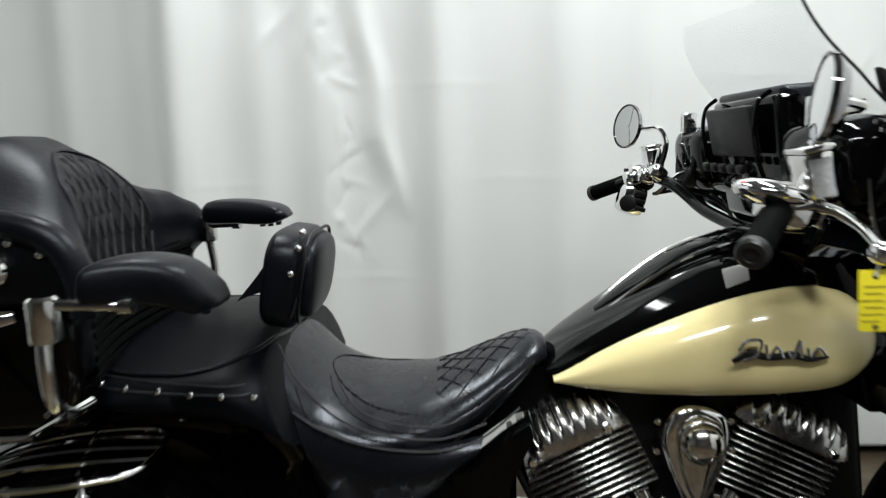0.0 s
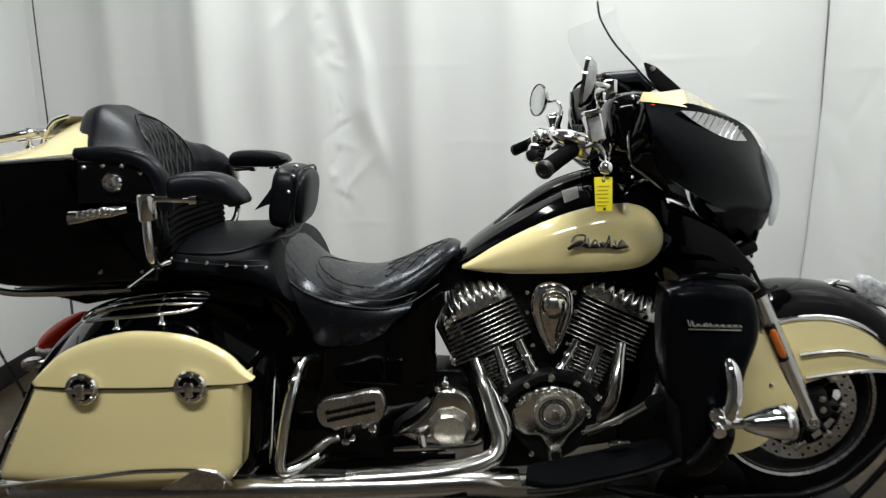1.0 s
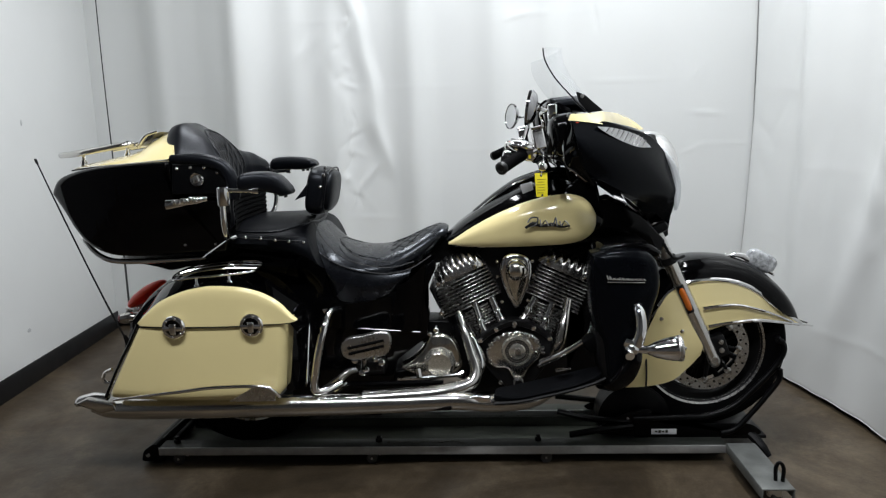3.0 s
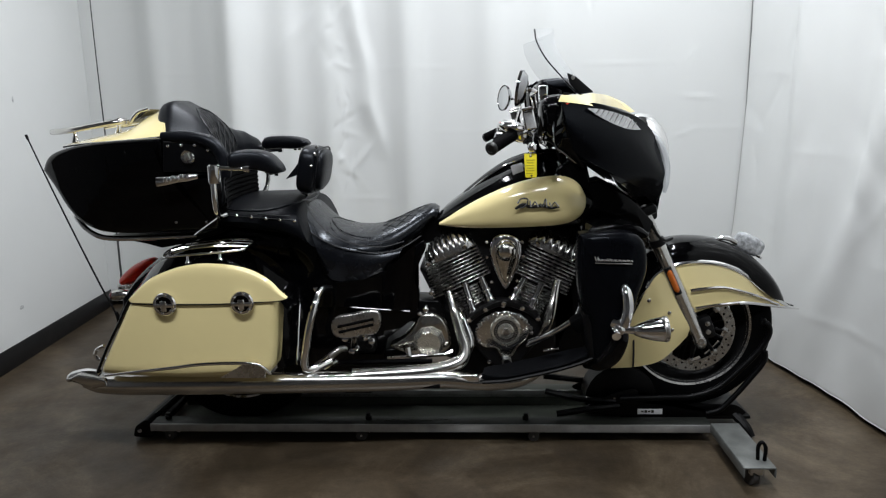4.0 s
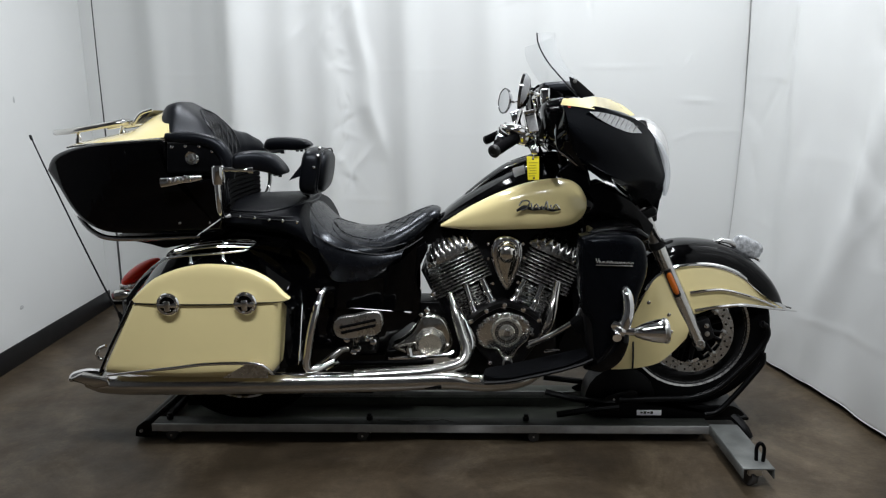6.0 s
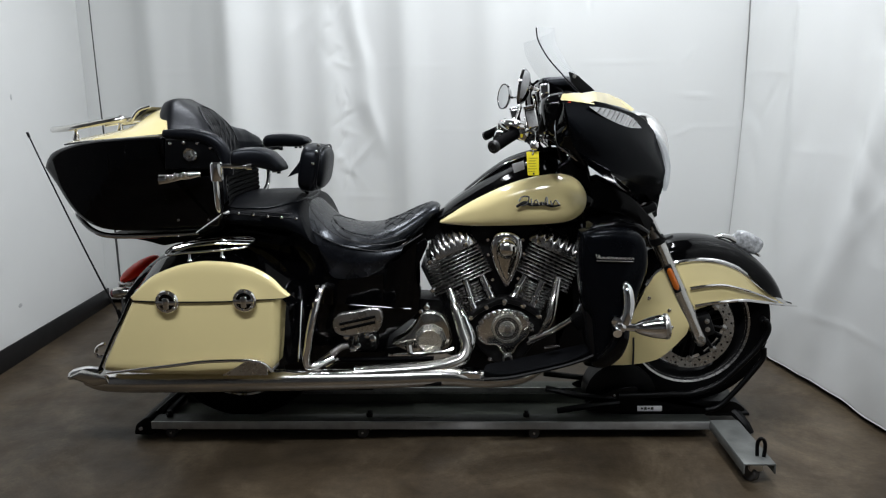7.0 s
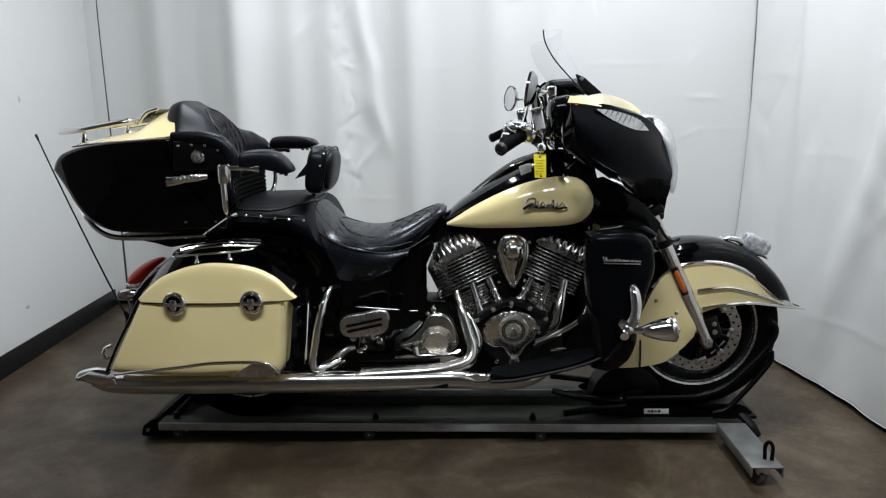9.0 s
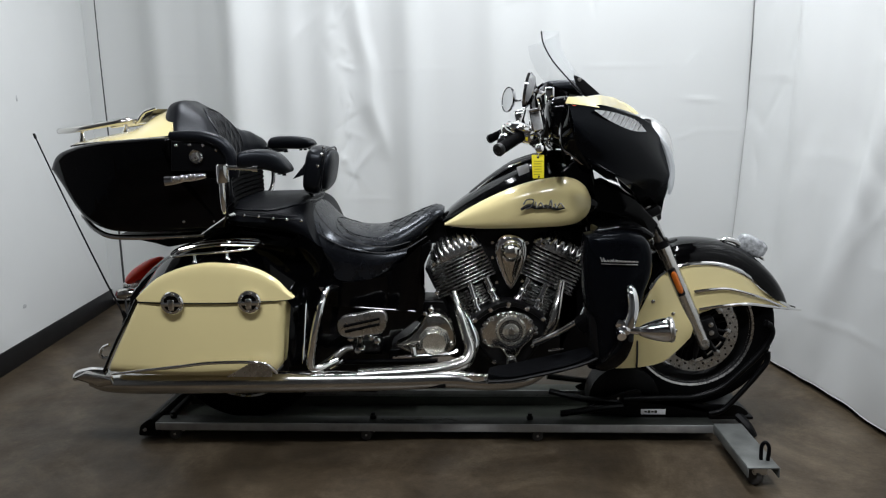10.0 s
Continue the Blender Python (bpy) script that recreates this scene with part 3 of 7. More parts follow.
# wheel chock
chock = thing("wheel_chock", (0.80, -0.03, 0.06), "black steel wheel chock clamping the front tyre", "wheel chock")
bm = B()
for s in (-0.13, 0.09):
    plate(bm, corners([(0.42, 0.085), (0.55, 0.15), (0.62, 0.165), (0.66, 0.11), (0.98, 0.105), (1.02, 0.07), (0.98, 0.06), (0.60, 0.06), (0.44, 0.07)], 0.02), s, s + 0.008, 0.002)
part("side_plate", bm, MATTE, chock)
bm = B()
rbox(bm, (0.80, -0.02, 0.056), (0.46, 0.22, 0.012), 0.003)
part("base_plate", bm, MATTE, chock)
for y in (-0.140, 0.10):
    bm = B()
    tube(bm, [(a, y, c) for a, b, c in [(0.561, -0.140, 0.132), (0.740, -0.140, 0.137), (0.819, -0.140, 0.141), (0.906, -0.140, 0.175), (0.980, -0.140, 0.245), (1.039, -0.140, 0.313), (1.068, -0.140, 0.369), (1.064, -0.140, 0.403), (1.048, -0.140, 0.413)]], 0.0105, 10, 5)
    part("hoop_bar", bm, MATTE, chock, "glossy black bent steel bar")
    bm = B()
    tube(bm, [(a, y - 0.01, c) for a, b, c in [(0.865, -0.140, 0.081), (0.910, -0.140, 0.094), (0.960, -0.140, 0.146), (1.020, -0.140, 0.224), (1.054, -0.140, 0.276), (1.055, -0.140, 0.313)]], 0.0095, 10, 5)
    part("brace_bar", bm, MATTE, chock)
bm = B()
tube(bm, [(1.048, -0.140, 0.413), (1.078, -0.050, 0.393)] + [(1.07, 0.10, 0.34)], 0.0105, 10, 4)
part("cross_bar", bm, MATTE, chock)
for path in ([(0.30, -0.10, 0.145), (0.42, -0.115, 0.122), (0.55, -0.125, 0.115)], [(0.335, -0.165, 0.085), (0.46, -0.155, 0.100), (0.56, -0.14, 0.105)], [(0.31, 0.06, 0.14), (0.45, 0.07, 0.12), (0.56, 0.07, 0.11)]):
    bm = B()
    tube(bm, path, 0.0115, 8, 3)
    part("lever_bar", bm, MATTE, chock)
bm = B()
lathe(bm, [(0.11, -0.06), (0.13, -0.05), (0.13, 0.05), (0.11, 0.06)], (0.58, -0.02, 0.10), (0, 1, 0), 24)
bmesh.ops.bisect_plane(bm, geom=bm.verts[:] + bm.edges[:] + bm.faces[:], plane_co=(0, 0, 0.07), plane_no=(0, 0, -1), clear_outer=True)
part("tyre_cradle", bm, MATTE, chock)
for k in range(3):
    bm = B()
    lathe(bm, [(0.004, 0), (0.004, 0.003), (0.0005, 0.004)], (0.545 + 0.028 * k, -0.131, 0.130), (0, -1, 0), 8)
    part("rivet", bm, STEEL, chock)
bm = B()
rbox(bm, (0.672, -0.133, 0.080), (0.088, 0.002, 0.020), 0.0005)
tag_plate = part("sticker", bm, PAPER, chock, "small white and red sticker")
for k in range(4):
    bm = B()
    rbox(bm, (0.645 + 0.012 * k, -0.1345, 0.081), (0.009, 0.001, 0.010 if k % 2 else 0.006), 0)
    part("print_bar", bm, INK, tag_plate)
bm = B()
tube(bm, [(0.959, -0.100, 0.073), (0.985, -0.130, 0.056), (1.007, -0.160, 0.031), (1.023, -0.180, 0.007)], [0.014, 0.018, 0.016, 0.008], 8, 4)
part("strap", bm, PLASTIC, chock, "hanging black strap end")


# ---- the motorcycle ----
bike = thing("motorcycle", (0, 0, 0.006), "cream and black touring motorcycle with chrome trim and leather seat", "motorcycle")
FX, FZ, RX, RZ = 0.824, 0.366, -0.834, 0.322


def tyre_profile(rad, half, rim):
    """Cross-section of a tyre, from bead to bead."""
    pts = [(rim, -half * 0.72), (rim + 0.012, -half * 0.86)]
    for k in range(13):
        a = math.pi * (k / 12) - math.pi / 2
        pts.append((rad - 0.052 + 0.052 * math.cos(a) ** 0.75 if abs(math.cos(a)) > 1e-6 else rad - 0.052, half * math.sin(a)))
    pts += [(rim + 0.012, half * 0.86), (rim, half * 0.72), (rim + 0.02, 0)]
    return pts


def wheel(name, x, z, rad, half, discs):
    c = (x, 0, z)
    bm = B()
    h = half * 0.72
    lathe(bm, [(0.206, -h), (0.217, -h - 0.004), (0.219, -h + 0.003), (0.206, -h + 0.012), (0.185, -h + 0.03), (0.185, h - 0.03), (0.206, h - 0.012), (0.219, h - 0.003), (0.217, h + 0.004), (0.206, h), (0.195, h - 0.012), (0.172, h - 0.03), (0.172, -h + 0.03), (0.195, -h + 0.012)], c, (0, 1, 0), 64, True)
    w = part(name, bm, ENGINE, bike, "black cast wheel")
    for sy in (-1, 1):
        bm = B()
        lathe(bm, [(0.204, sy * (h - 0.002)), (0.2175, sy * (h + 0.0055)), (0.2205, sy * (h + 0.001)), (0.2175, sy * (h - 0.006)), (0.204, sy * (h - 0.008))], c, (0, 1, 0), 64, True)
        part("rim_lip", bm, STEEL, w, "polished rim lip")
    bm = B()
    lathe(bm, tyre_profile(rad, half, 0.212), c, (0, 1, 0), 72, True)
    part("tyre", bm, RUBBER, w, "black tyre")
    bm = B()
    lathe(bm, [(0.015, -0.07), (0.045, -0.07), (0.05, -0.05), (0.035, -0.03), (0.035, 0.03), (0.05, 0.05), (0.045, 0.07), (0.015, 0.07)], c, (0, 1, 0), 24)
    part("hub", bm, ENGINE, w)
    for k in range(10):
        a = 2 * math.pi * k / 10 + 0.2
        bm = B()
        d = Vector((math.cos(a), 0, math.sin(a)))
        e = Vector((-math.sin(a), 0, math.cos(a)))
        o = Vector(c)
        s = 1 if k % 2 else -1
        tube(bm, [o + d * 0.04 + e * 0.012 * s, o + d * 0.11 + e * 0.004 * s, o + d * 0.178], [0.013, 0.010, 0.012], 8, 3)
        part("spoke", bm, MATTE, w, "black cast spoke")
    for y in discs:
        bm = B()
        lathe(bm, [(0.113, -0.0025), (0.149, -0.0025), (0.150, 0.0), (0.149, 0.0025), (0.113, 0.0025), (0.112, 0.0)], (x, y, z), (0, 1, 0), 64, True)
        dk = part("brake_disc", bm, STEEL, w, "drilled steel brake disc")
        for k in range(24):
            a = 2 * math.pi * k / 24
            for rr, off in ((0.123, 0), (0.139, 0.13)):
                bm = B()
                lathe(bm, [(0.004, 0), (0.004, 0.0007), (0.0005, 0.0008)], (x + rr * math.cos(a + off), y - 0.0027 * (1 if y < 0 else -1), z + rr * math.sin(a + off)), (0, -1 if y < 0 else 1, 0), 8)
                part("drilled_hole", bm, RUBBER, dk)
        for k in range(8):
            a = 2 * math.pi * k / 8
            p = (x + 0.112 * math.cos(a), y, z + 0.112 * math.sin(a))
            bm = B()
            lathe(bm, [(0.012, -0.004), (0.012, 0.004), (0.007, 0.006), (0.0005, 0.006)], p, (0, -1 if y < 0 else 1, 0), 12)
            part("carrier_button", bm, STEEL, dk)
        for k in range(8):
            a = 2 * math.pi * k / 8
            bm = B()
            tube(bm, [(x + 0.04 * math.cos(a + 0.25), y, z + 0.04 * math.sin(a + 0.25)), (x + 0.112 * math.cos(a), y, z + 0.112 * math.sin(a))], [0.012, 0.006], 6, 1)
            part("carrier_arm", bm, MATTE, dk)
    return w


front = wheel("front_wheel", FX, FZ, 0.303, 0.066, (-0.082, 0.082))
# Black disc added inside the wheel to darken the gaps between spokes
bm = B()
lathe(bm, [(0.03, 0.066), (0.03, 0.072), (0.166, 0.072), (0.168, 0.069), (0.166, 0.066)], (FX, 0, FZ), (0, 1, 0), 40, True)
part("disc_carrier", bm, MATTE, front, "solid black disc added to darken the wheel's middle")
rear = wheel("rear_wheel", RX, RZ, 0.312, 0.088, (-0.10,))

# ---- front fender ----
RIDGE = [(0.656, 0.624), (0.715, 0.676), (0.774, 0.694), (0.845, 0.695), (0.925, 0.684), (0.997, 0.653), (1.073, 0.594), (1.132, 0.520), (1.177, 0.431)]
TRIM = [(0.649, 0.531), (0.674, 0.575), (0.712, 0.601), (0.775, 0.619), (0.852, 0.623), (0.922, 0.609), (0.992, 0.573), (1.072, 0.505), (1.164, 0.445)]
bm = B()
ra, ta = spread(RIDGE, 36), spread(TRIM, 36)
loops = []
for i in range(37):
    w = 0.105 if i < 28 else 0.105 - 0.085 * ((i - 28) / 8) ** 1.6
    ring = []
    for j in range(17):
        a = math.pi * j / 16
        k = math.sin(a) ** 0.8
        ring.append((ta[i][0] + (ra[i][0] - ta[i][0]) * k, -w * math.copysign(abs(math.cos(a)) ** 0.75, math.cos(a)), ta[i][1] + (ra[i][1] - ta[i][1]) * k))
    inner = [(p[0] + (FX - p[0]) * 0.012, p[1] * 0.96, p[2] + (FZ - p[2]) * 0.012) for p in ring]
    loops.append(ring + inner[::-1])
rings(bm, loops)
fender = part("front_fender", bm, BLACK, bike, "valanced black fender crown")


def fender_y(x, z, s, t):
    return -0.108 + 0.09 * max(0.0, (x - 0.92) / 0.29) ** 1.5 - 0.008 * math.sin(math.pi * t)


# cream valance in front of the fork, and its lower lip
LIP = [(0.670, 0.349), (0.728, 0.380), (0.785, 0.420), (0.832, 0.444), (0.910, 0.466), (0.994, 0.471), (1.080, 0.458), (1.169, 0.437)]
bm = B()
panel(bm, LIP, TRIM[1:], fender_y, 0.005, 40, 10)
part("fender_valance", bm, CREAM, fender, "cream painted fender side")
# cream rear skirt
bm = B()
panel(bm, [(0.512, 0.239), (0.568, 0.239), (0.634, 0.245), (0.703, 0.264), (0.753, 0.307), (0.796, 0.355)], [(0.649, 0.530), (0.660, 0.549), (0.675, 0.567), (0.698, 0.583), (0.730, 0.554), (0.813, 0.462)], lambda x, z, s, t: -0.116 - 0.01 * math.sin(math.pi * t), 0.005, 24, 10)
part("fender_skirt", bm, CREAM, fender, "cream painted rear fender skirt")
bm = B()
panel(bm, [(0.606, 0.239), (0.612, 0.241)], [(0.604, 0.353), (0.610, 0.357)], lambda x, z, s, t: -0.1225 - 0.008 * math.sin(math.pi * t), 0.003, 2, 6, False)
part("skirt_seam", bm, SEAM, fender)
for side in ("near", "far"):
    s = 1 if side == "near" else -1
    bm = B()
    tube(bm, [(x, s * (fender_y(x, z, 0, 0) - 0.003), z) for x, z in spread(TRIM, 30)], 0.0072, 8, 1)
    part("fender_trim", bm, CHROME, fender, "chrome trim strip")
    bm = B()
    tube(bm, [(x, s * (fender_y(x, z, 0, 0) - 0.006), z) for x, z in spread([(0.820, 0.458), (0.909, 0.471), (0.992, 0.474), (1.077, 0.459), (1.155, 0.442), (1.217, 0.427)], 30)], [0.006, 0.0075, 0.006, 0.003], 8, 1)
    part("fender_trim", bm, CHROME, fender, "chrome trim strip")
    bm = B()
    tube(bm, [(x, s * (fender_y(x, z, 0, 0) - 0.012), z) for x, z in spread([(0.798, 0.523), (0.848, 0.530), (0.913, 0.533), (0.978, 0.517), (1.044, 0.494), (1.129, 0.456)], 26)], [0.0075, 0.006, 0.003], 8, 1)
    part("fender_trim", bm, CHROME, fender, "chrome trim strip")
for o in [c for c in fender.children if c.name.startswith(("fender_valance", "fender_skirt"))]:
    twin(o)
for px in ((0.728, -0.125, 0.445), (0.739, -0.125, 0.383), (0.656, -0.125, 0.490)):
    bm = B()
    lathe(bm, [(0.007, -0.004), (0.007, 0.003), (0.004, 0.006), (0.0005, 0.006)], px, (0, -1, 0), 10)
    part("fender_bolt", bm, CHROME, fender)
# running lamp on the crown
bm = B()
cushion(bm, (1.032, 0.0, 0.664), (0.055, 0.026, 0.033), tilt(28), 0.6, 0.6)
lamp = part("fender_lamp", bm, CRINKLE, fender, "clear plastic lamp on the fender crown")
bm = B()
plate(bm, corners([(0.909, 0.687), (0.938, 0.699), (0.967, 0.694), (1.071, 0.627), (1.076, 0.609), (1.018, 0.644), (0.956, 0.678)], 0.004), -0.02, 0.02, 0.005)
part("lamp_base", bm, CHROME, lamp, "chrome lamp base")
bm = B()
ball(bm, (1.022, 0.0, 0.642), (0.03, 0.012, 0.016), tilt(28))
part("lamp_core", bm, SMOKE, lamp)

# ---- fork ----
top, foot = (0.680, -0.108, 0.694), (0.844, -0.108, 0.335)
bm = B()
tube(bm, [top, foot], [0.024, 0.026, 0.027, 0.025, 0.022], 16, 8)
leg = part("fork_leg", bm, POLISH, bike, "chrome fork slider")
bm = B()
ball(bm, foot, (0.022, 0.02, 0.03), tilt(-22))
part("axle_clamp", bm, STEEL, leg)
bm = B()
lathe(bm, [(0.011, 0), (0.011, 0.006), (0.006, 0.006), (0.006, 0.003), (0.0005, 0.003)], (foot[0] - 0.002, foot[1] - 0.02, foot[2] + 0.006), (0, -1, 0), 12)
part("axle_bolt", bm, STEEL, leg)
d = Vector(top) - Vector(foot)
d.normalize()
mid = Vector((0.733, -0.136, 0.562))
bm = B()
tube(bm, [mid - d * 0.046, mid - d * 0.03, mid + d * 0.03, mid + d * 0.046], [0.005, 0.0105, 0.0105, 0.005], 12, 3, flat=0.9)
part("reflector", bm, AMBER, leg, "amber side reflector")
bm = B()
tube(bm, [mid - d * 0.052 + Vector((0, 0.006, 0)), mid + d * 0.052 + Vector((0, 0.006, 0))], 0.0135, 10, 4, flat=0.9)
part("reflector_mount", bm, PLASTIC, leg)
bm = B()
tube(bm, [Vector(top) - d * 0.03, Vector(top) + d * 0.22], 0.0205, 14, 1)
part("stanchion", bm, STEEL, leg, "bare fork tube")
bm = B()
tube(bm, [Vector(top) + d * 0.012 + Vector((0, -0.001, 0)), Vector(top) - d * 0.012], 0.027, 14, 1)
part("dust_seal", bm, PLASTIC, leg)
twin(leg)
bm = B()
rbox(bm, (0.862, -0.100, 0.387), (0.05, 0.045, 0.085), 0.012, tilt(-20))
cal = part("brake_caliper", bm, ENGINE, bike, "black brake caliper")
for k in range(2):
    bm = B()
    p = Vector((0.861, -0.125, 0.405)) + Vector((0.004 * k, 0, -0.03 * k))
    lathe(bm, [(0.009, 0), (0.009, 0.004), (0.0005, 0.005)], p, (0, -1, 0), 10)
    part("bolt", bm, STEEL, cal)
bm = B()
rbox(bm, (0.62, 0, 0.80), (0.10, 0.30, 0.035), 0.012, tilt(-25))
part("triple_clamp", bm, MATTE, bike)
bm = B()
tube(bm, [(0.647, -0.170, 0.761), (0.670, -0.160, 0.724), (0.699, -0.140, 0.705), (0.728, -0.120, 0.709)], 0.005, 8, 4)
part("brake_hose", bm, PLASTIC, bike)

# ---- fuel tank ----
TOP = [(-0.085, 0.786), (-0.037, 0.830), (0.042, 0.886), (0.120, 0.934), (0.197, 0.970), (0.274, 0.984), (0.355, 0.979), (0.420, 0.939), (0.468, 0.850)]
BOT = [(-0.086, 0.764), (-0.028, 0.752), (0.061, 0.747), (0.159, 0.746), (0.257, 0.747), (0.340, 0.751), (0.402, 0.766), (0.444, 0.799), (0.468, 0.852)]
N = 40
ta, ba = spread(TOP, N), spread(BOT, N)


def tank_w(s):
    return 0.075 + 0.100 * math.sin(min(1.0, s / 0.72) * math.pi / 2) ** 0.8 * (1.0 if s < 0.8 else max(0.0, 1 - ((s - 0.8) / 0.2) ** 2.4) ** 0.5)


def tank_shape(s, t):
    """Half width at s along the tank and t from bottom to top."""
    v = abs(2 * t - 0.78) / (0.78 if t < 0.39 else 1.22)
    return tank_w(s) * max(0.0, 1 - min(1.0, v) ** 2.5) ** (1 / 2.3)


bm = B()
loops = []
for i in range(N + 1):
    s = i / N
    ring = []
    for j in range(15):
        t = 1 - (1 - math.cos(math.pi * j / 14)) / 2
        p = ba[i] * (1 - t) + ta[i] * t
        ring.append((p[0], -tank_shape(s, t) - 0.012, p[1]))
    ring += [(x, -y, z) for x, y, z in ring[::-1]]
    loops.append(ring)
rings(bm, loops)
tank = part("fuel_tank", bm, BLACK, bike, "black painted teardrop fuel tank")
CRT = [(-0.074, 0.771), (-0.022, 0.806), (0.047, 0.847), (0.124, 0.885), (0.200, 0.914), (0.265, 0.929), (0.333, 0.935), (0.384, 0.923), (0.417, 0.892), (0.430, 0.852)]
CRB = [(-0.074, 0.762), (-0.024, 0.758), (0.044, 0.758), (0.140, 0.762), (0.234, 0.766), (0.310, 0.770), (0.362, 0.778), (0.400, 0.795), (0.422, 0.819), (0.430, 0.851)]


def tank_side(x, z, s, t):
    return -0.022 - (0.090 + 0.100 * math.sin(min(1.0, s / 0.62) * math.pi / 2) ** 0.95) * max(0.03, 1 - abs(2 * t - 0.9) ** 3.0 * 0.17 - max(0.0, (s - 0.76) / 0.24) ** 2.5 * 0.30)


bm = B()
panel(bm, CRB, CRT, tank_side, 0.035, 44, 14)
pan = part("tank_panel", bm, CREAM, tank, "glossy cream tank side panel")
twin(pan)
# flowing silver script drawn as plain strokes
bm = B()
tube(bm, [(0.184, -0.223, 0.832), (0.209, -0.223, 0.845), (0.237, -0.223, 0.838), (0.274, -0.223, 0.841), (0.302, -0.222, 0.833), (0.330, -0.220, 0.836)], [0.004, 0.006, 0.005, 0.006, 0.004, 0.002], 8, 4, flat=0.5)
part("script_stroke", bm, ENGINE, tank, "dark lower stroke of the tank script")
for pts in ([(0.192, -0.226, 0.850), (0.203, -0.226, 0.865), (0.225, -0.226, 0.864), (0.218, -0.226, 0.842), (0.199, -0.226, 0.835)], [(0.232, -0.226, 0.859), (0.236, -0.226, 0.838), (0.249, -0.226, 0.855), (0.259, -0.226, 0.838)], [(0.266, -0.225, 0.849), (0.274, -0.225, 0.837), (0.283, -0.225, 0.864), (0.287, -0.225, 0.837)], [(0.296, -0.224, 0.852), (0.302, -0.224, 0.837), (0.313, -0.223, 0.852), (0.326, -0.222, 0.838)]):
    bm = B()
    tube(bm, pts, 0.0028, 6, 4, flat=0.6)
    part("script_stroke", bm, SCRIPT, tank, "silver stroke of the tank script")
# console and chrome ribs along the tank's top
bm = B()
con = spread([(0.012, 0.868), (0.083, 0.922), (0.154, 0.966), (0.224, 0.990), (0.304, 1.003), (0.374, 0.995)], 24)
rings(bm, [[(x, w * 0.055 * (0.55 + 0.45 * math.sin(math.pi * i / 24)), z - 0.014 * (1 - i / 24) + h) for w, h in ((-1, -0.03), (-0.95, 0.0), (-0.6, 0.012), (0, 0.016), (0.6, 0.012), (0.95, 0.0), (1, -0.03))] for i, (x, z) in enumerate(con)])
cons = part("tank_console", bm, BLACK, tank, "black console on the tank")
for s in (-1, 1):
    bm = B()
    tube(bm, [(x, s * 0.056 * (0.55 + 0.45 * math.sin(math.pi * i / 24)), z - 0.014 * (1 - i / 24) + 0.003) for i, (x, z) in enumerate(con)], 0.004, 8, 1)
    part("console_trim", bm, CHROME, cons, "chrome console trim")

# ---- seat ----
def seat_part(name, top, base, half, mat, label="", n=40, sq=2.6, crown=0.012):
    """A padded shape between a top and a bottom curve; half(s) is its half width."""
    ta, ba = spread(top, n), spread(base, n)
    bm = B()
    loops = []
    for i in range(n + 1):
        w = half(i / n)
        ring = []
        for j in range(22):
            a = 2 * math.pi * j / 22
            c, s = math.cos(a), math.sin(a)
            yy = w * math.copysign(abs(c) ** (2 / sq), c)
            k = 0.5 + 0.5 * math.copysign(abs(s) ** (2 / sq), s)
            p = ba[i] * (1 - k) + ta[i] * k
            ring.append((p[0], yy, p[1] + (crown * (1 - (yy / max(w, 1e-4)) ** 2) if s > 0 else 0)))
        loops.append(ring)
    rings(bm, loops)
    return part(name, bm, mat, bike, label, 50)


pill = seat_part("pillion_seat", [(-0.933, 0.825), (-0.884, 0.846), (-0.774, 0.854), (-0.665, 0.857), (-0.595, 0.860), (-0.546, 0.847)], [(-0.845, 0.815), (-0.783, 0.790), (-0.705, 0.774), (-0.606, 0.757), (-0.528, 0.732), (-0.480, 0.692)],
                 lambda s: 0.285 + 0.025 * math.sin(math.pi * s) ** 0.7, DULLLEATHER, "black leather passenger seat", sq=2.8, crown=0.016)
rider = seat_part("rider_seat", [(-0.630, 0.806), (-0.596, 0.843), (-0.565, 0.852), (-0.525, 0.817), (-0.475, 0.768), (-0.399, 0.738), (-0.307, 0.738), (-0.227, 0.763), (-0.159, 0.795), (-0.104, 0.813), (-0.079, 0.803)], [(-0.546, 0.752), (-0.520, 0.724), (-0.487, 0.666), (-0.450, 0.616), (-0.392, 0.595), (-0.322, 0.619), (-0.252, 0.651), (-0.193, 0.682), (-0.143, 0.725), (-0.104, 0.764), (-0.082, 0.787)],
                  lambda s: 0.175 + 0.035 * math.sin(math.pi * min(1, s * 1.4)) - 0.11 * max(0.0, (s - 0.5) / 0.5) ** 1.5, SEATLEATHER, "black leather rider seat", sq=2.6, crown=0.013)
# flap hanging over the side cover
bm = B()
panel(bm, [(-0.463, 0.634), (-0.445, 0.595), (-0.397, 0.586), (-0.338, 0.592), (-0.269, 0.619), (-0.214, 0.660)], [(-0.504, 0.756), (-0.469, 0.731), (-0.412, 0.705), (-0.344, 0.689), (-0.267, 0.684), (-0.199, 0.695)], lambda x, z, s, t: -0.205 - 0.012 * math.sin(math.pi * t) + 0.05 * max(0, (s - 0.55)) , 0.02, 26, 8)
flap = part("seat_flap", bm, SEATLEATHER, rider, "leather side flap")
twin(flap)


def seams(parent, path, r=0.0018):
    bm = B()
    tube(bm, path, r, 6, 5)
    return part("seam", bm, SEAM, parent)


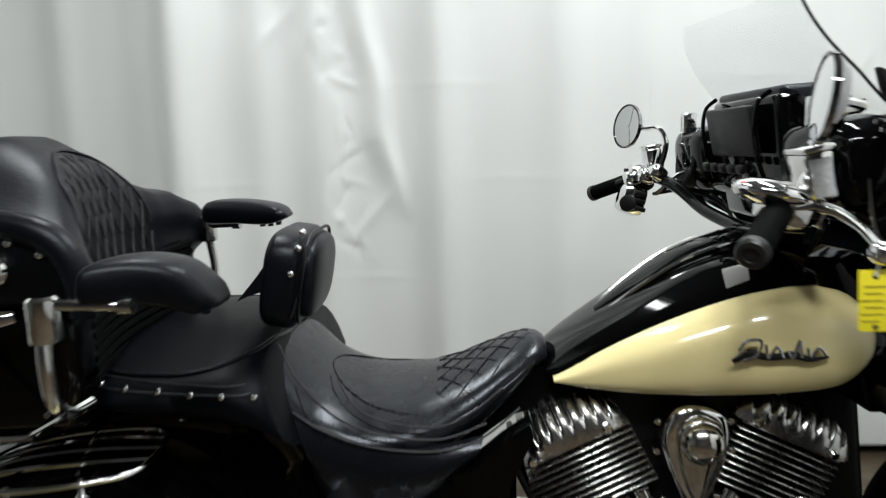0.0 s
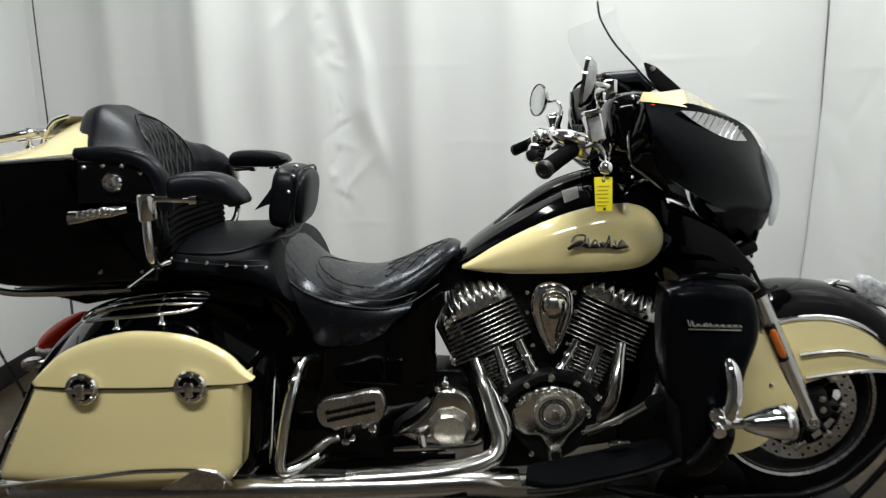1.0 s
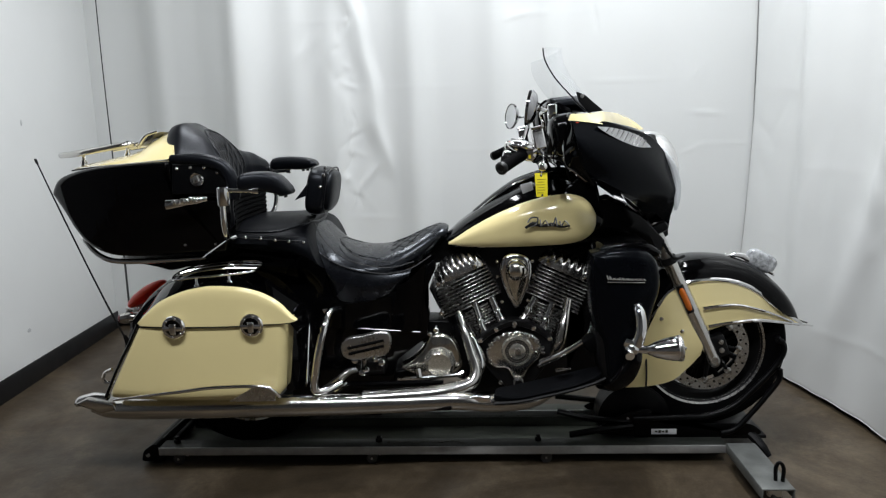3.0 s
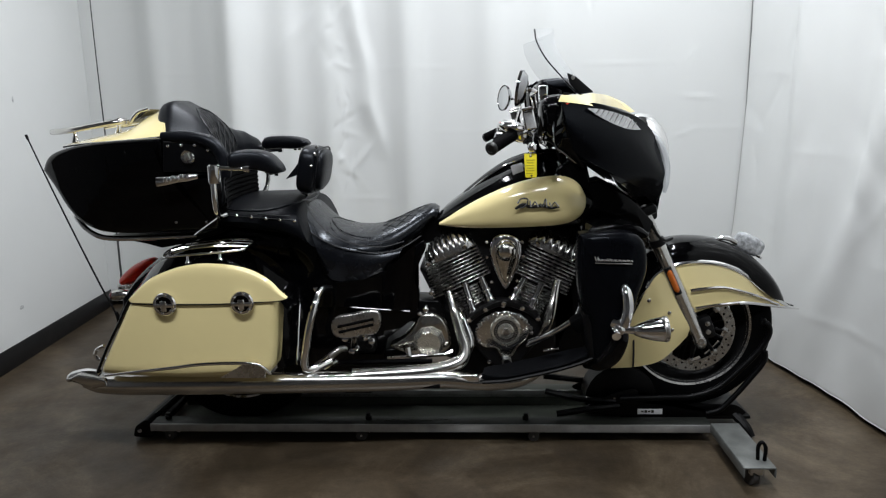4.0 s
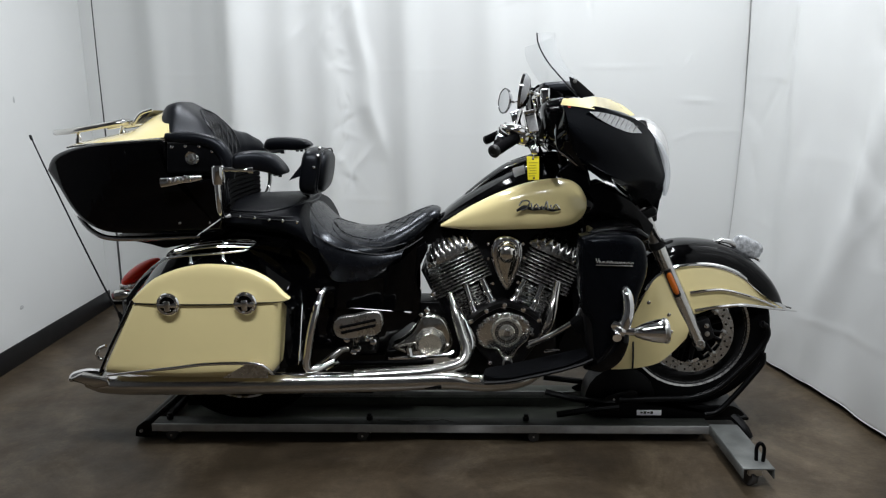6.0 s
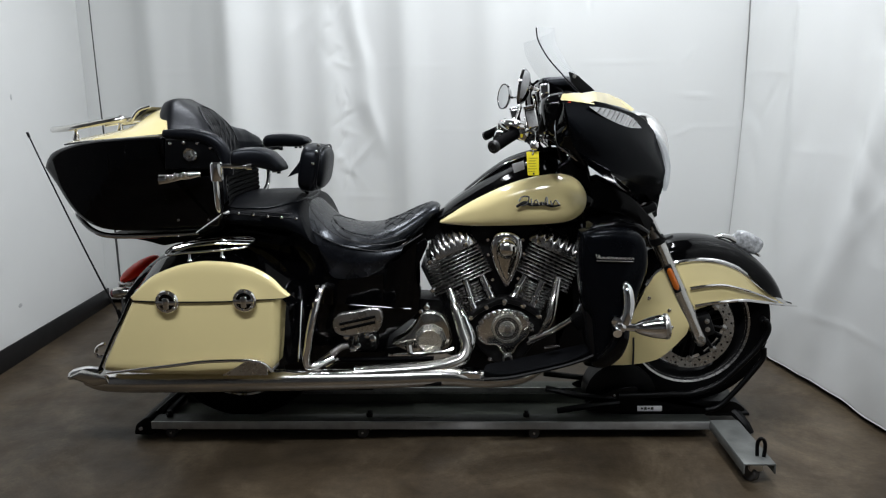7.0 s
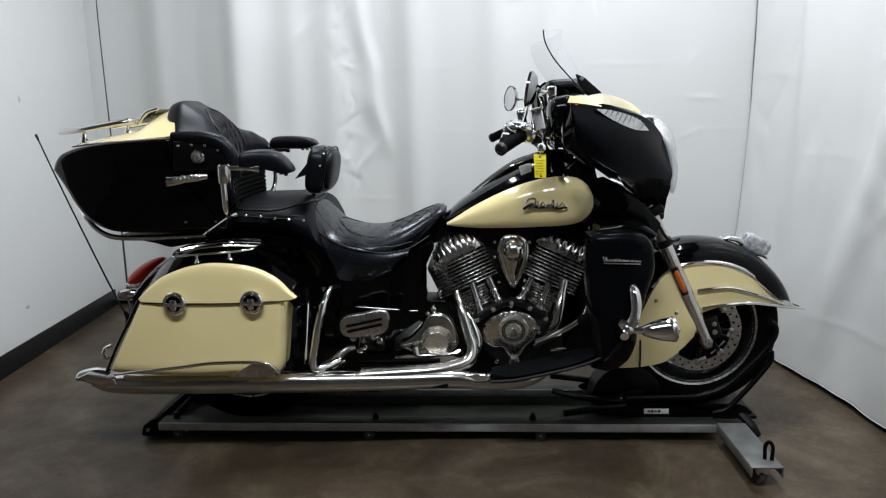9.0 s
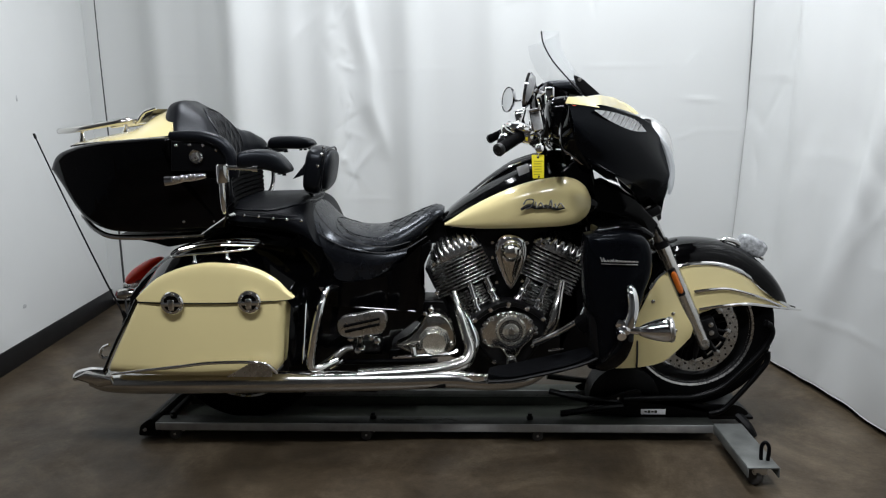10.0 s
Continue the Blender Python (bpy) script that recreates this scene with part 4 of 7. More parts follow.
seams(rider, [(-0.501, -0.212, 0.758), (-0.466, -0.213, 0.733), (-0.409, -0.213, 0.707), (-0.343, -0.210, 0.691), (-0.267, -0.200, 0.684), (-0.201, -0.180, 0.696), (-0.135, -0.140, 0.731)], 0.002)
seams(rider, [(-0.522, -0.190, 0.863), (-0.493, -0.205, 0.809), (-0.436, -0.212, 0.752), (-0.361, -0.212, 0.718), (-0.267, -0.200, 0.704), (-0.192, -0.170, 0.717)], 0.002)
seams(rider, [(-0.437, -0.150, 0.787), (-0.402, -0.190, 0.754), (-0.343, -0.200, 0.732), (-0.267, -0.190, 0.721), (-0.212, -0.160, 0.735), (-0.165, -0.130, 0.762)])
for zz in (0.842, 0.852):
    pts = lay(surface(pill), [(x, -0.6, zz - 0.03 * (x + 0.85) / 0.33) for x in np.linspace(-0.85, -0.53, 14)], (0, 1, 0))
    if len(pts) > 3:
        seams(pill, pts, 0.0016)
# quilting across the rider seat's nose
tree = surface(rider)
for d in (-1, 1):
    for k in range(-9, 15):
        pts = []
        for y in np.linspace(-0.16, 0.16, 33):
            x = -0.40 + k * 0.043 + d * y * 0.8
            if -0.28 < x < -0.10 and abs(y) < 0.165 - 0.25 * max(0.0, x + 0.30):
                pts.append((x, y, 1.2))
        pts = lay(tree, pts, (0, 0, -1))
        if len(pts) > 3:
            bm = B()
            tube(bm, pts[::3] + [pts[-1]], 0.0011, 6, 2)
            part("seam", bm, SEATLEATHER, rider)
# stitched bucket outline
pts = lay(tree, [(-0.30 - 0.17 * math.cos(a), 0.15 * math.sin(a), 1.2) for a in np.linspace(-math.pi / 2, math.pi / 2, 25)], (0, 0, -1))
bm = B()
tube(bm, pts, 0.0014, 6, 2)
part("piping", bm, SEATLEATHER, rider, "raised piping")
for off in (0.0, 0.05):
    pts = lay(tree, [(x, -0.6, z - off) for x, z in spread([(-0.506, 0.835), (-0.474, 0.781), (-0.418, 0.734), (-0.342, 0.710), (-0.265, 0.709), (-0.188, 0.740), (-0.120, 0.781)], 30)], (0, 1, 0))
    if len(pts) > 4:
        bm = B()
        tube(bm, pts, 0.0014, 6, 2)
        part("piping", bm, SEATLEATHER, rider, "raised piping")


def stud(parent, place, axis=(0, -1, 0), r=0.0058):
    bm = B()
    lathe(bm, [(r, -0.002), (r, 0.001), (r * 0.75, 0.003), (r * 0.3, 0.0042), (0.0003, 0.0044)], place, axis, 10)
    return part("stud", bm, CHROME, parent, "chrome stud")


for hit in lay(surface(pill), [(x, -0.6, z) for x, z in ((-0.804, 0.838), (-0.764, 0.836), (-0.723, 0.831), (-0.674, 0.827), (-0.627, 0.820), (-0.583, 0.815), (-0.540, 0.809))], (0, 1, 0), 0.0):
    stud(pill, hit)

# raised edge round the passenger seat's top
oval = lay(surface(pill), [(-0.690 + 0.150 * math.copysign(abs(math.cos(a)) ** 0.7, math.cos(a)), 0.272 * math.copysign(abs(math.sin(a)) ** 0.7, math.sin(a)), 1.3) for a in np.linspace(0, 2 * math.pi, 60)[:-1]], (0, 0, -1))
bm = B()
tube(bm, oval, 0.0042, 8, 1, True)
part("piping", bm, LEATHER, pill, "raised piping")

# ---- rider backrest ----
bm = B()
cushion(bm, (-0.509, -0.112, 0.966), (0.034, 0.112, 0.080), tilt(10), 0.42, 0.5)
back = part("rider_backrest", bm, LEATHER, bike, "studded black leather rider backrest", 60)
bm = B()
cushion(bm, (-0.479, -0.112, 0.966), (0.028, 0.096, 0.070), tilt(10), 0.6, 0.7)
part("backrest_pad", bm, LEATHER, back, "rounded front pad")
bm = B()
t10 = tilt(10)
tube(bm, [Vector((-0.475, -0.112, 0.966)) + t10 @ Vector((0.0, 0.106 * math.copysign(abs(math.cos(a)) ** 0.5, math.cos(a)), 0.0745 * math.copysign(abs(math.sin(a)) ** 0.5, math.sin(a)))) for a in np.linspace(0, 2 * math.pi, 40)[:-1]], 0.003, 6, 2, True)
part("piping", bm, LEATHER, back, "raised piping")
seams(back, [(-0.472, -0.217, 1.039), (-0.465, -0.218, 1.013), (-0.475, -0.218, 0.962), (-0.493, -0.217, 0.913)])
for p in [(-0.472, -0.197, 1.044), (-0.474, -0.220, 1.022), (-0.487, -0.227, 0.984)]:
    stud(back, p)
bm = B()
panel(bm, [(-0.577, 0.940), (-0.559, 0.948), (-0.535, 0.955)], [(-0.537, 0.986), (-0.525, 1.005), (-0.512, 1.028)], lambda x, z, s, t: -0.215, 0.22, 6, 4)
part("backrest_flap", bm, LEATHER, back, "loose leather flap behind the pad")
bm = B()
tube(bm, [(-0.560, -0.040, 0.909), (-0.569, -0.040, 0.893), (-0.562, -0.040, 0.879), (-0.546, -0.040, 0.871)], 0.010, 10, 4)
tube(bm, [(-0.564, -0.060, 0.909), (-0.571, -0.060, 0.895), (-0.561, -0.060, 0.879)], 0.007, 8, 3)
part("backrest_post", bm, CHROME, back, "chrome post")


# ---- rear fender and frame ----
bm = B()
RA = spread([(-1.165, 0.563), (-1.111, 0.626), (-1.045, 0.671), (-0.960, 0.695), (-0.857, 0.694), (-0.757, 0.669), (-0.678, 0.619), (-0.620, 0.550), (-0.594, 0.465)], 32)
loops = []
for i, (x, z) in enumerate(RA):
    ring = []
    nx, nz = (x + 0.79) / 0.4, 1.0
    for j in range(13):
        a = math.pi * j / 12
        ring.append((x, -0.235 * math.copysign(abs(math.cos(a)) ** 0.6, math.cos(a)), z - 0.05 + 0.055 * math.sin(a) ** 0.6))
    inner = [(p[0], p[1] * 0.97, p[2] - 0.012) for p in ring]
    loops.append(ring + inner[::-1])
rings(bm, loops)
rfend = part("rear_fender", bm, BLACK, bike, "wide black rear fender")
bm = B()
plate(bm, corners([(-0.986, 0.697), (-0.830, 0.762), (-0.789, 0.795), (-0.550, 0.748), (-0.440, 0.637), (-0.267, 0.622), (-0.270, 0.507), (-0.526, 0.468), (-0.610, 0.548), (-0.767, 0.684)], 0.03), -0.187, 0.187, 0.03, 4)
part("seat_base", bm, BLACK, rfend, "glossy black body under the seat")
# black body side between the bags and the engine
bm = B()
plate(bm, corners([(-0.628, 0.701), (-0.546, 0.778), (-0.442, 0.719), (-0.369, 0.596), (-0.251, 0.623), (-0.168, 0.693), (-0.121, 0.724), (-0.116, 0.697), (-0.142, 0.642), (-0.152, 0.610), (-0.153, 0.575), (-0.142, 0.541), (-0.150, 0.458), (-0.258, 0.377), (-0.281, 0.273), (-0.623, 0.273), (-0.642, 0.460)], 0.006, 2), -0.19, -0.145, 0.004)
frame_body = part("frame_body", bm, BLACK, bike, "black frame and side covers")
bm = B()
plate(bm, corners([(-0.628, 0.701), (-0.546, 0.770), (-0.442, 0.710), (-0.330, 0.600), (-0.290, 0.560), (-0.281, 0.273), (-0.623, 0.273), (-0.642, 0.460)], 0.006, 2), 0.06, 0.19, 0.004)
part("side_frame", bm, BLACK, frame_body)
bm = B()
plate(bm, corners([(-0.170, 0.505), (-0.079, 0.500), (-0.057, 0.455), (-0.121, 0.413), (-0.173, 0.422)], 0.006, 2), -0.15, -0.03, 0.006)
part("rear_engine_mount", bm, MATTE, frame_body, "black engine mount")
bm = B()
panel(bm, [(-0.273, 0.502), (-0.230, 0.485), (-0.191, 0.489), (-0.171, 0.499)], [(-0.249, 0.641), (-0.214, 0.656), (-0.175, 0.693), (-0.151, 0.714)], lambda x, z, s, t: -0.202 - 0.008 * math.sin(math.pi * s), 0.01, 14, 8)
part("side_cover", bm, BLACK, frame_body, "glossy black side cover")
bm = B()
panel(bm, [(-0.537, 0.493), (-0.410, 0.498), (-0.273, 0.492)], [(-0.490, 0.682), (-0.446, 0.587), (-0.270, 0.602)], lambda x, z, s, t: -0.198 - 0.012 * math.sin(math.pi * s), 0.01, 14, 8)
part("side_cover", bm, BLACK, frame_body, "glossy black side cover")
bm = B()
tube(bm, [(-0.569, -0.200, 0.487), (-0.449, -0.205, 0.498), (-0.292, -0.205, 0.487), (-0.176, -0.200, 0.477)], 0.003, 8, 4)
part("frame_tube", bm, BLACK, frame_body, "black frame tube")
bm = B()
plate(bm, corners([(-0.389, 0.608), (-0.264, 0.674), (-0.140, 0.767), (-0.055, 0.778), (-0.054, 0.705), (-0.145, 0.681), (-0.266, 0.591)], 0.012), -0.05, 0.05, 0.006)
part("seat_rail", bm, MATTE, frame_body, "black rail under the seat nose")
bm = B()
plate(bm, corners([(-0.642, 0.348), (-0.269, 0.326), (-0.125, 0.347), (-0.126, 0.262), (-0.272, 0.218), (-0.648, 0.229)], 0.02), -0.16, 0.16, 0.01)
part("swingarm", bm, MATTE, bike)
# rear fender edge by the bag's front, with its lit rim
bm = B()
panel(bm, [(-0.604, 0.328), (-0.562, 0.328), (-0.521, 0.332)], [(-0.653, 0.701), (-0.592, 0.635), (-0.531, 0.569)], lambda x, z, s, t: -0.355 + 0.10 * s ** 1.5, 0.03, 12, 12)
part("bag_front_shroud", bm, BLACK, rfend, "glossy black panel beside the saddlebag")
bm = B()
panel(bm, [(-1.046, 0.562), (-0.944, 0.635), (-0.760, 0.667), (-0.618, 0.633), (-0.547, 0.550)], [(-1.096, 0.596), (-1.015, 0.674), (-0.846, 0.716), (-0.684, 0.676), (-0.547, 0.524)], lambda x, z, s, t: -0.412 + 0.17 * t ** 1.5, 0.02, 28, 10)
part("fender_shoulder", bm, BLACK, rfend)

# ---- saddlebags ----
def eased(v, w):
    """0 inside, rising to 1 at either end of 0..1 within w, like a quarter round."""
    k = max(0.0, (w - v) / w, (v - 1 + w) / w)
    return 1 - math.sqrt(max(0.0, 1 - min(1.0, k) ** 2))


bm = B()
panel(bm, [(-1.171, 0.345), (-1.068, 0.336), (-0.958, 0.330), (-0.774, 0.329), (-0.650, 0.331), (-0.615, 0.340), (-0.594, 0.358)], [(-1.037, 0.584), (-0.935, 0.584), (-0.827, 0.585), (-0.720, 0.585), (-0.634, 0.586), (-0.592, 0.586), (-0.566, 0.586)],
      lambda x, z, s, t: -0.450 + 0.010 * (1 - t) ** 2 + 0.04 * eased(s, 0.045) + 0.012 * eased(min(t, 0.5), 0.15), 0.062, 60, 14)
bag = part("saddlebag", bm, CREAM, bike, "hard cream saddlebag with chrome latches", 75)
bm = B()
panel(bm, [(-1.030, 0.590), (-1.017, 0.584), (-0.900, 0.580), (-0.777, 0.579), (-0.634, 0.583), (-0.560, 0.587), (-0.536, 0.591)], [(-1.034, 0.592), (-1.000, 0.626), (-0.956, 0.660), (-0.895, 0.685), (-0.845, 0.697), (-0.791, 0.703), (-0.714, 0.698), (-0.655, 0.685), (-0.615, 0.667), (-0.581, 0.643), (-0.555, 0.614), (-0.533, 0.593)],
      lambda x, z, s, t: -0.456 + 0.010 * eased(max(t, 0.5), 0.30) + 0.003 * eased(s, 0.04), 0.012, 60, 18)
part("saddlebag_lid", bm, CREAM, bag, "rounded cream saddlebag lid", 75)
bm = B()
tube(bm, [(-1.028, -0.452, 0.580), (-0.929, -0.456, 0.577), (-0.750, -0.456, 0.577), (-0.608, -0.455, 0.583), (-0.552, -0.452, 0.585)], 0.0022, 6, 4)
part("lid_gap", bm, PLASTIC, bag)
for px in ((-0.913, -0.458, 0.580), (-0.669, -0.458, 0.583)):
    bm = B()
    lathe(bm, [(0.036, 0.0), (0.037, 0.008), (0.034, 0.012), (0.026, 0.013), (0.024, 0.010), (0.0005, 0.010)], px, (0, -1, 0), 32)
    la = part("latch", bm, CHROME, bag, "round chrome latch")
    bm = B()
    lathe(bm, [(0.0245, 0.0), (0.0245, 0.0112), (0.0005, 0.0116)], px, (0, -1, 0), 24)
    part("latch_well", bm, BLACK, la, "black recess")
    for k in range(6):
        a = math.pi * k / 3 + 0.3
        bm = B()
        ball(bm, (px[0] + 0.029 * math.cos(a), px[1] - 0.012, px[2] + 0.029 * math.sin(a)), (0.0055, 0.003, 0.0055), None, 8, 6)
        part("latch_bead", bm, CHROME, la)
    bm = B()
    plate(bm, corners([(px[0] - 0.009, px[2] - 0.022), (px[0] + 0.009, px[2] - 0.022), (px[0] + 0.011, px[2] + 0.014), (px[0] - 0.011, px[2] + 0.014)], 0.006), px[1] - 0.019, px[1] - 0.008, 0.004)
    part("latch_lever", bm, CHROME, la, "latch lever")
    bm = B()
    rbox(bm, (px[0], px[1] - 0.012, px[2] - 0.002), (0.064, 0.008, 0.014), 0.003)
    part("latch_bar", bm, CHROME, la)
# chrome rail and shield at the bag's foot
bm = B()
tube(bm, [(-1.130, -0.462, 0.346), (-1.016, -0.468, 0.362), (-0.905, -0.470, 0.375), (-0.813, -0.472, 0.387), (-0.705, -0.472, 0.391), (-0.643, -0.470, 0.387), (-0.615, -0.466, 0.372), (-0.598, -0.455, 0.348)], [0.004, 0.005, 0.006, 0.006, 0.006, 0.006, 0.006, 0.005], 10, 5)
part("bag_rail", bm, CHROME, bag, "chrome rail round the bag's foot")
bm = B()
panel(bm, [(-0.757, 0.339), (-0.692, 0.339), (-0.613, 0.339)], [(-0.680, 0.384), (-0.649, 0.386), (-0.611, 0.367)], lambda x, z, s, t: -0.466, 0.006, 10, 4)
part("bag_shield", bm, STEEL, bag, "polished corner shield")
bm = B()
tube(bm, [(-1.170, -0.435, 0.345), (-1.123, -0.435, 0.438), (-1.074, -0.435, 0.522), (-1.041, -0.435, 0.583)], 0.005, 8, 3)
part("bag_edge_trim", bm, BLACK, bag, "dark edge trim")
twin(bag)
# chrome guard in front of each bag
bm = B()
tube(bm, [(-0.443, -0.240, 0.570), (-0.459, -0.300, 0.580), (-0.471, -0.350, 0.543), (-0.488, -0.370, 0.473), (-0.502, -0.375, 0.399), (-0.511, -0.370, 0.354), (-0.505, -0.360, 0.329), (-0.477, -0.340, 0.326), (-0.438, -0.300, 0.333)], 0.0135, 12, 5)
g = part("bag_guard", bm, CHROME, bike, "bent chrome bag guard tube")
bm = B()
plate(bm, corners([(-0.498, 0.581), (-0.440, 0.583), (-0.453, 0.561), (-0.486, 0.557)], 0.006), -0.265, -0.22, 0.004)
part("guard_clamp", bm, CHROME, g)
twin(g)
bm = B()
tube(bm, [(-0.541, -0.250, 0.566), (-0.541, -0.300, 0.452), (-0.546, -0.330, 0.334)], 0.0035, 6, 3)
part("cable", bm, CHROME, bike, "thin bright cable")

# ---- chrome racks over the bags ----
def rack(paths, r, posts):
    bm = B()
    tube(bm, paths[0], r, 10, 5, True)
    k = part("bag_rack", bm, CHROME, bike, "chrome luggage rack above the saddlebag")
    for p in paths[1:]:
        bm = B()
        tube(bm, p, r * 0.75, 8, 4)
        part("rack_bar", bm, CHROME, k)
    for p in posts:
        bm = B()
        lathe(bm, [(0.011, -0.012), (0.008, -0.009), (0.004, -0.002), (0.004, 0.016)], p, (0, 0, 1), 12)
        part("rack_post", bm, CHROME, k)
    return k


rk = rack([[(-0.938, -0.378, 0.712), (-0.933, -0.348, 0.728), (-0.905, -0.278, 0.735), (-0.833, -0.238, 0.739), (-0.739, -0.228, 0.743), (-0.696, -0.238, 0.739), (-0.683, -0.298, 0.733), (-0.698, -0.358, 0.729), (-0.780, -0.388, 0.726), (-0.869, -0.393, 0.721)],
           [(-0.931, -0.368, 0.721), (-0.866, -0.353, 0.733), (-0.775, -0.348, 0.741), (-0.683, -0.318, 0.733)], [(-0.927, -0.348, 0.728), (-0.860, -0.318, 0.738), (-0.770, -0.308, 0.744), (-0.682, -0.288, 0.737)], [(-0.921, -0.308, 0.729), (-0.857, -0.278, 0.738), (-0.764, -0.268, 0.745), (-0.688, -0.258, 0.739)], [(-0.761, -0.388, 0.727), (-0.782, -0.318, 0.735), (-0.807, -0.233, 0.740)]], 0.0048,
          [(-0.866, -0.373, 0.702), (-0.762, -0.368, 0.712)])
twin(rk)

bm = B()
tube(bm, [(-0.733, -0.425, 0.846), (-0.798, -0.374, 0.808), (-0.863, -0.320, 0.770)], 0.0042, 8, 2)
part("rack_strut", bm, CHROME, bike, "thin chrome strut under the trunk")

# ---- tail light, signals, antenna ----
bm = B()
ball(bm, (-1.187, -0.060, 0.596), (0.082, 0.075, 0.027), tilt(-33))
tail = part("tail_lamp", bm, RED, bike, "red tail lamp on the fender")
bm = B()
tube(bm, [(-1.256, -0.090, 0.549), (-1.196, -0.105, 0.554), (-1.140, -0.112, 0.582), (-1.088, -0.112, 0.628), (-1.052, -0.105, 0.667)], [0.008, 0.014, 0.016, 0.014, 0.007], 10, 5, flat=0.6)
part("lamp_trim", bm, STEEL, tail, "chrome lamp trim")
for s in (-1, 1):
    c = Vector((-1.225, -0.160, 0.532))
    c.y *= -s
    bm = B()
    lathe(bm, [(0.004, 0.05), (0.012, 0.044), (0.018, 0.024), (0.020, 0.0), (0.0185, -0.012)], c + Vector((0.0, 0, 0)), (1, 0, 0.1), 20)
    sg = part("rear_signal", bm, PIPE, bike, "chrome bullet rear indicator")
    bm = B()
    lathe(bm, [(0.018, -0.012), (0.015, -0.022), (0.008, -0.027), (0.0005, -0.028)], c, (1, 0, 0.1), 20)
    part("signal_lens", bm, DARKRED, sg, "dull red lens")
bm = B()
tube(bm, [(-1.272, -0.050, 0.519), (-1.217, -0.100, 0.500), (-1.206, -0.150, 0.471), (-1.216, -0.180, 0.427)], 0.014, 8, 3)
tube(bm, [(-1.219, -0.140, 0.535), (-1.205, -0.100, 0.517), (-1.189, -0.060, 0.511)], 0.010, 8, 3)
part("plate_bracket", bm, MATTE, bike)
bm = B()
tube(bm, [(-1.391, -0.300, 1.100), (-1.353, -0.300, 0.994), (-1.281, -0.300, 0.802), (-1.206, -0.300, 0.610), (-1.157, -0.300, 0.497)], [0.0022, 0.0024, 0.0026, 0.003, 0.0034], 6, 2)
ant = part("antenna", bm, PLASTIC, bike, "thin black whip antenna")
bm = B()
tube(bm, [(-1.392, -0.300, 1.103), (-1.387, -0.300, 1.087)], 0.0042, 8, 1)
part("antenna_tip", bm, PLASTIC, ant)
bm = B()
tube(bm, [(-1.160, -0.300, 0.509), (-1.150, -0.300, 0.477), (-1.165, -0.290, 0.454)], [0.006, 0.010, 0.008], 8, 2)
part("antenna_base", bm, MATTE, ant)
bm = B()
tube(bm, [(-1.318, -0.120, 0.330), (-1.345, -0.120, 0.317), (-1.355, -0.120, 0.295), (-1.345, -0.120, 0.278), (-1.318, -0.120, 0.282)], 0.006, 8, 4)
part("tow_loop", bm, CHROME, bike)

# ---- trunk ----
bm = B()
prof = np.concatenate([curve([(-1.338, 0.990), (-1.320, 1.018), (-1.288, 1.042), (-1.220, 1.062), (-1.136, 1.075), (-1.032, 1.082), (-0.899, 1.088)], 4), np.array([(-0.900, 1.055), (-0.895, 0.990), (-0.847, 0.975), (-0.741, 0.970), (-0.741, 0.918), (-0.749, 0.866), (-0.761, 0.793)]), curve([(-0.952, 0.784), (-1.109, 0.787), (-1.174, 0.799), (-1.229, 0.829), (-1.265, 0.871), (-1.300, 0.934), (-1.326, 0.973)], 4)])
plate(bm, prof, -0.405, 0.335, 0.022, 5)
# the shell draws in towards its foot and its tail
for k in range(9):
    bmesh.ops.bisect_plane(bm, geom=list(bm.verts) + list(bm.edges) + list(bm.faces), plane_co=(-1.04 - 0.045 * k, 0, 0), plane_no=(1, 0, 0))
for v in bm.verts:
    k = max(0.0, (1.08 - v.co.z) / 0.3)
    f = 1 - 0.12 * k
    if v.co.x < -1.05:
        f *= 1 - 0.30 * min(1.0, (-1.05 - v.co.x) / 0.36) ** 2.2
    v.co.y = -0.035 + (v.co.y + 0.035) * f
    if v.co.x > -1.0:
        v.co.y = min(v.co.y, 0.15)
    if v.co.y > 0:
        v.co.x = min(v.co.x, -0.88)
trunk = part("trunk", bm, BLACK, bike, "glossy black hard luggage trunk", 75)
bm = B()
SEAMZ = spread([(-1.364, 1.050), (-1.308, 1.060), (-1.237, 1.070), (-1.133, 1.076), (-1.040, 1.082), (-0.936, 1.090)], 24)
LIDT = spread([(-1.393, 1.054), (-1.338, 1.071), (-1.286, 1.081), (-1.217, 1.093), (-1.148, 1.109), (-1.102, 1.127), (-1.071, 1.156), (-1.029, 1.177), (-0.983, 1.188)], 24)
loops = []
for i in range(25):
    t = i / 24
    w = 0.11 + 0.165 * min(1.0, t * 2.2) ** 0.7
    ring = []
    for j in range(19):
        v = -math.cos(math.pi * j / 18)
        k = 1 - abs(v) ** (3.2 - 1.2 * t) if v < 0 else (1 - v) ** 1.3
        x = SEAMZ[i][0] + (LIDT[i][0] - SEAMZ[i][0]) * k
        ring.append((x, -0.035 + w * v * (1.0 if v < 0 else 0.6), SEAMZ[i][1] + 0.002 + (LIDT[i][1] - SEAMZ[i][1]) * k))
    loops.append(ring)
rings(bm, loops)
part("trunk_lid", bm, CREAM, trunk, "cream trunk lid", 55)
bm = B()
tube(bm, [(-1.303, -0.250, 1.060), (-1.236, -0.292, 1.067), (-1.132, -0.312, 1.074), (-1.021, -0.312, 1.078), (-0.939, -0.312, 1.084)], 0.0025, 6, 4)
part("lid_seam", bm, PLASTIC, trunk)
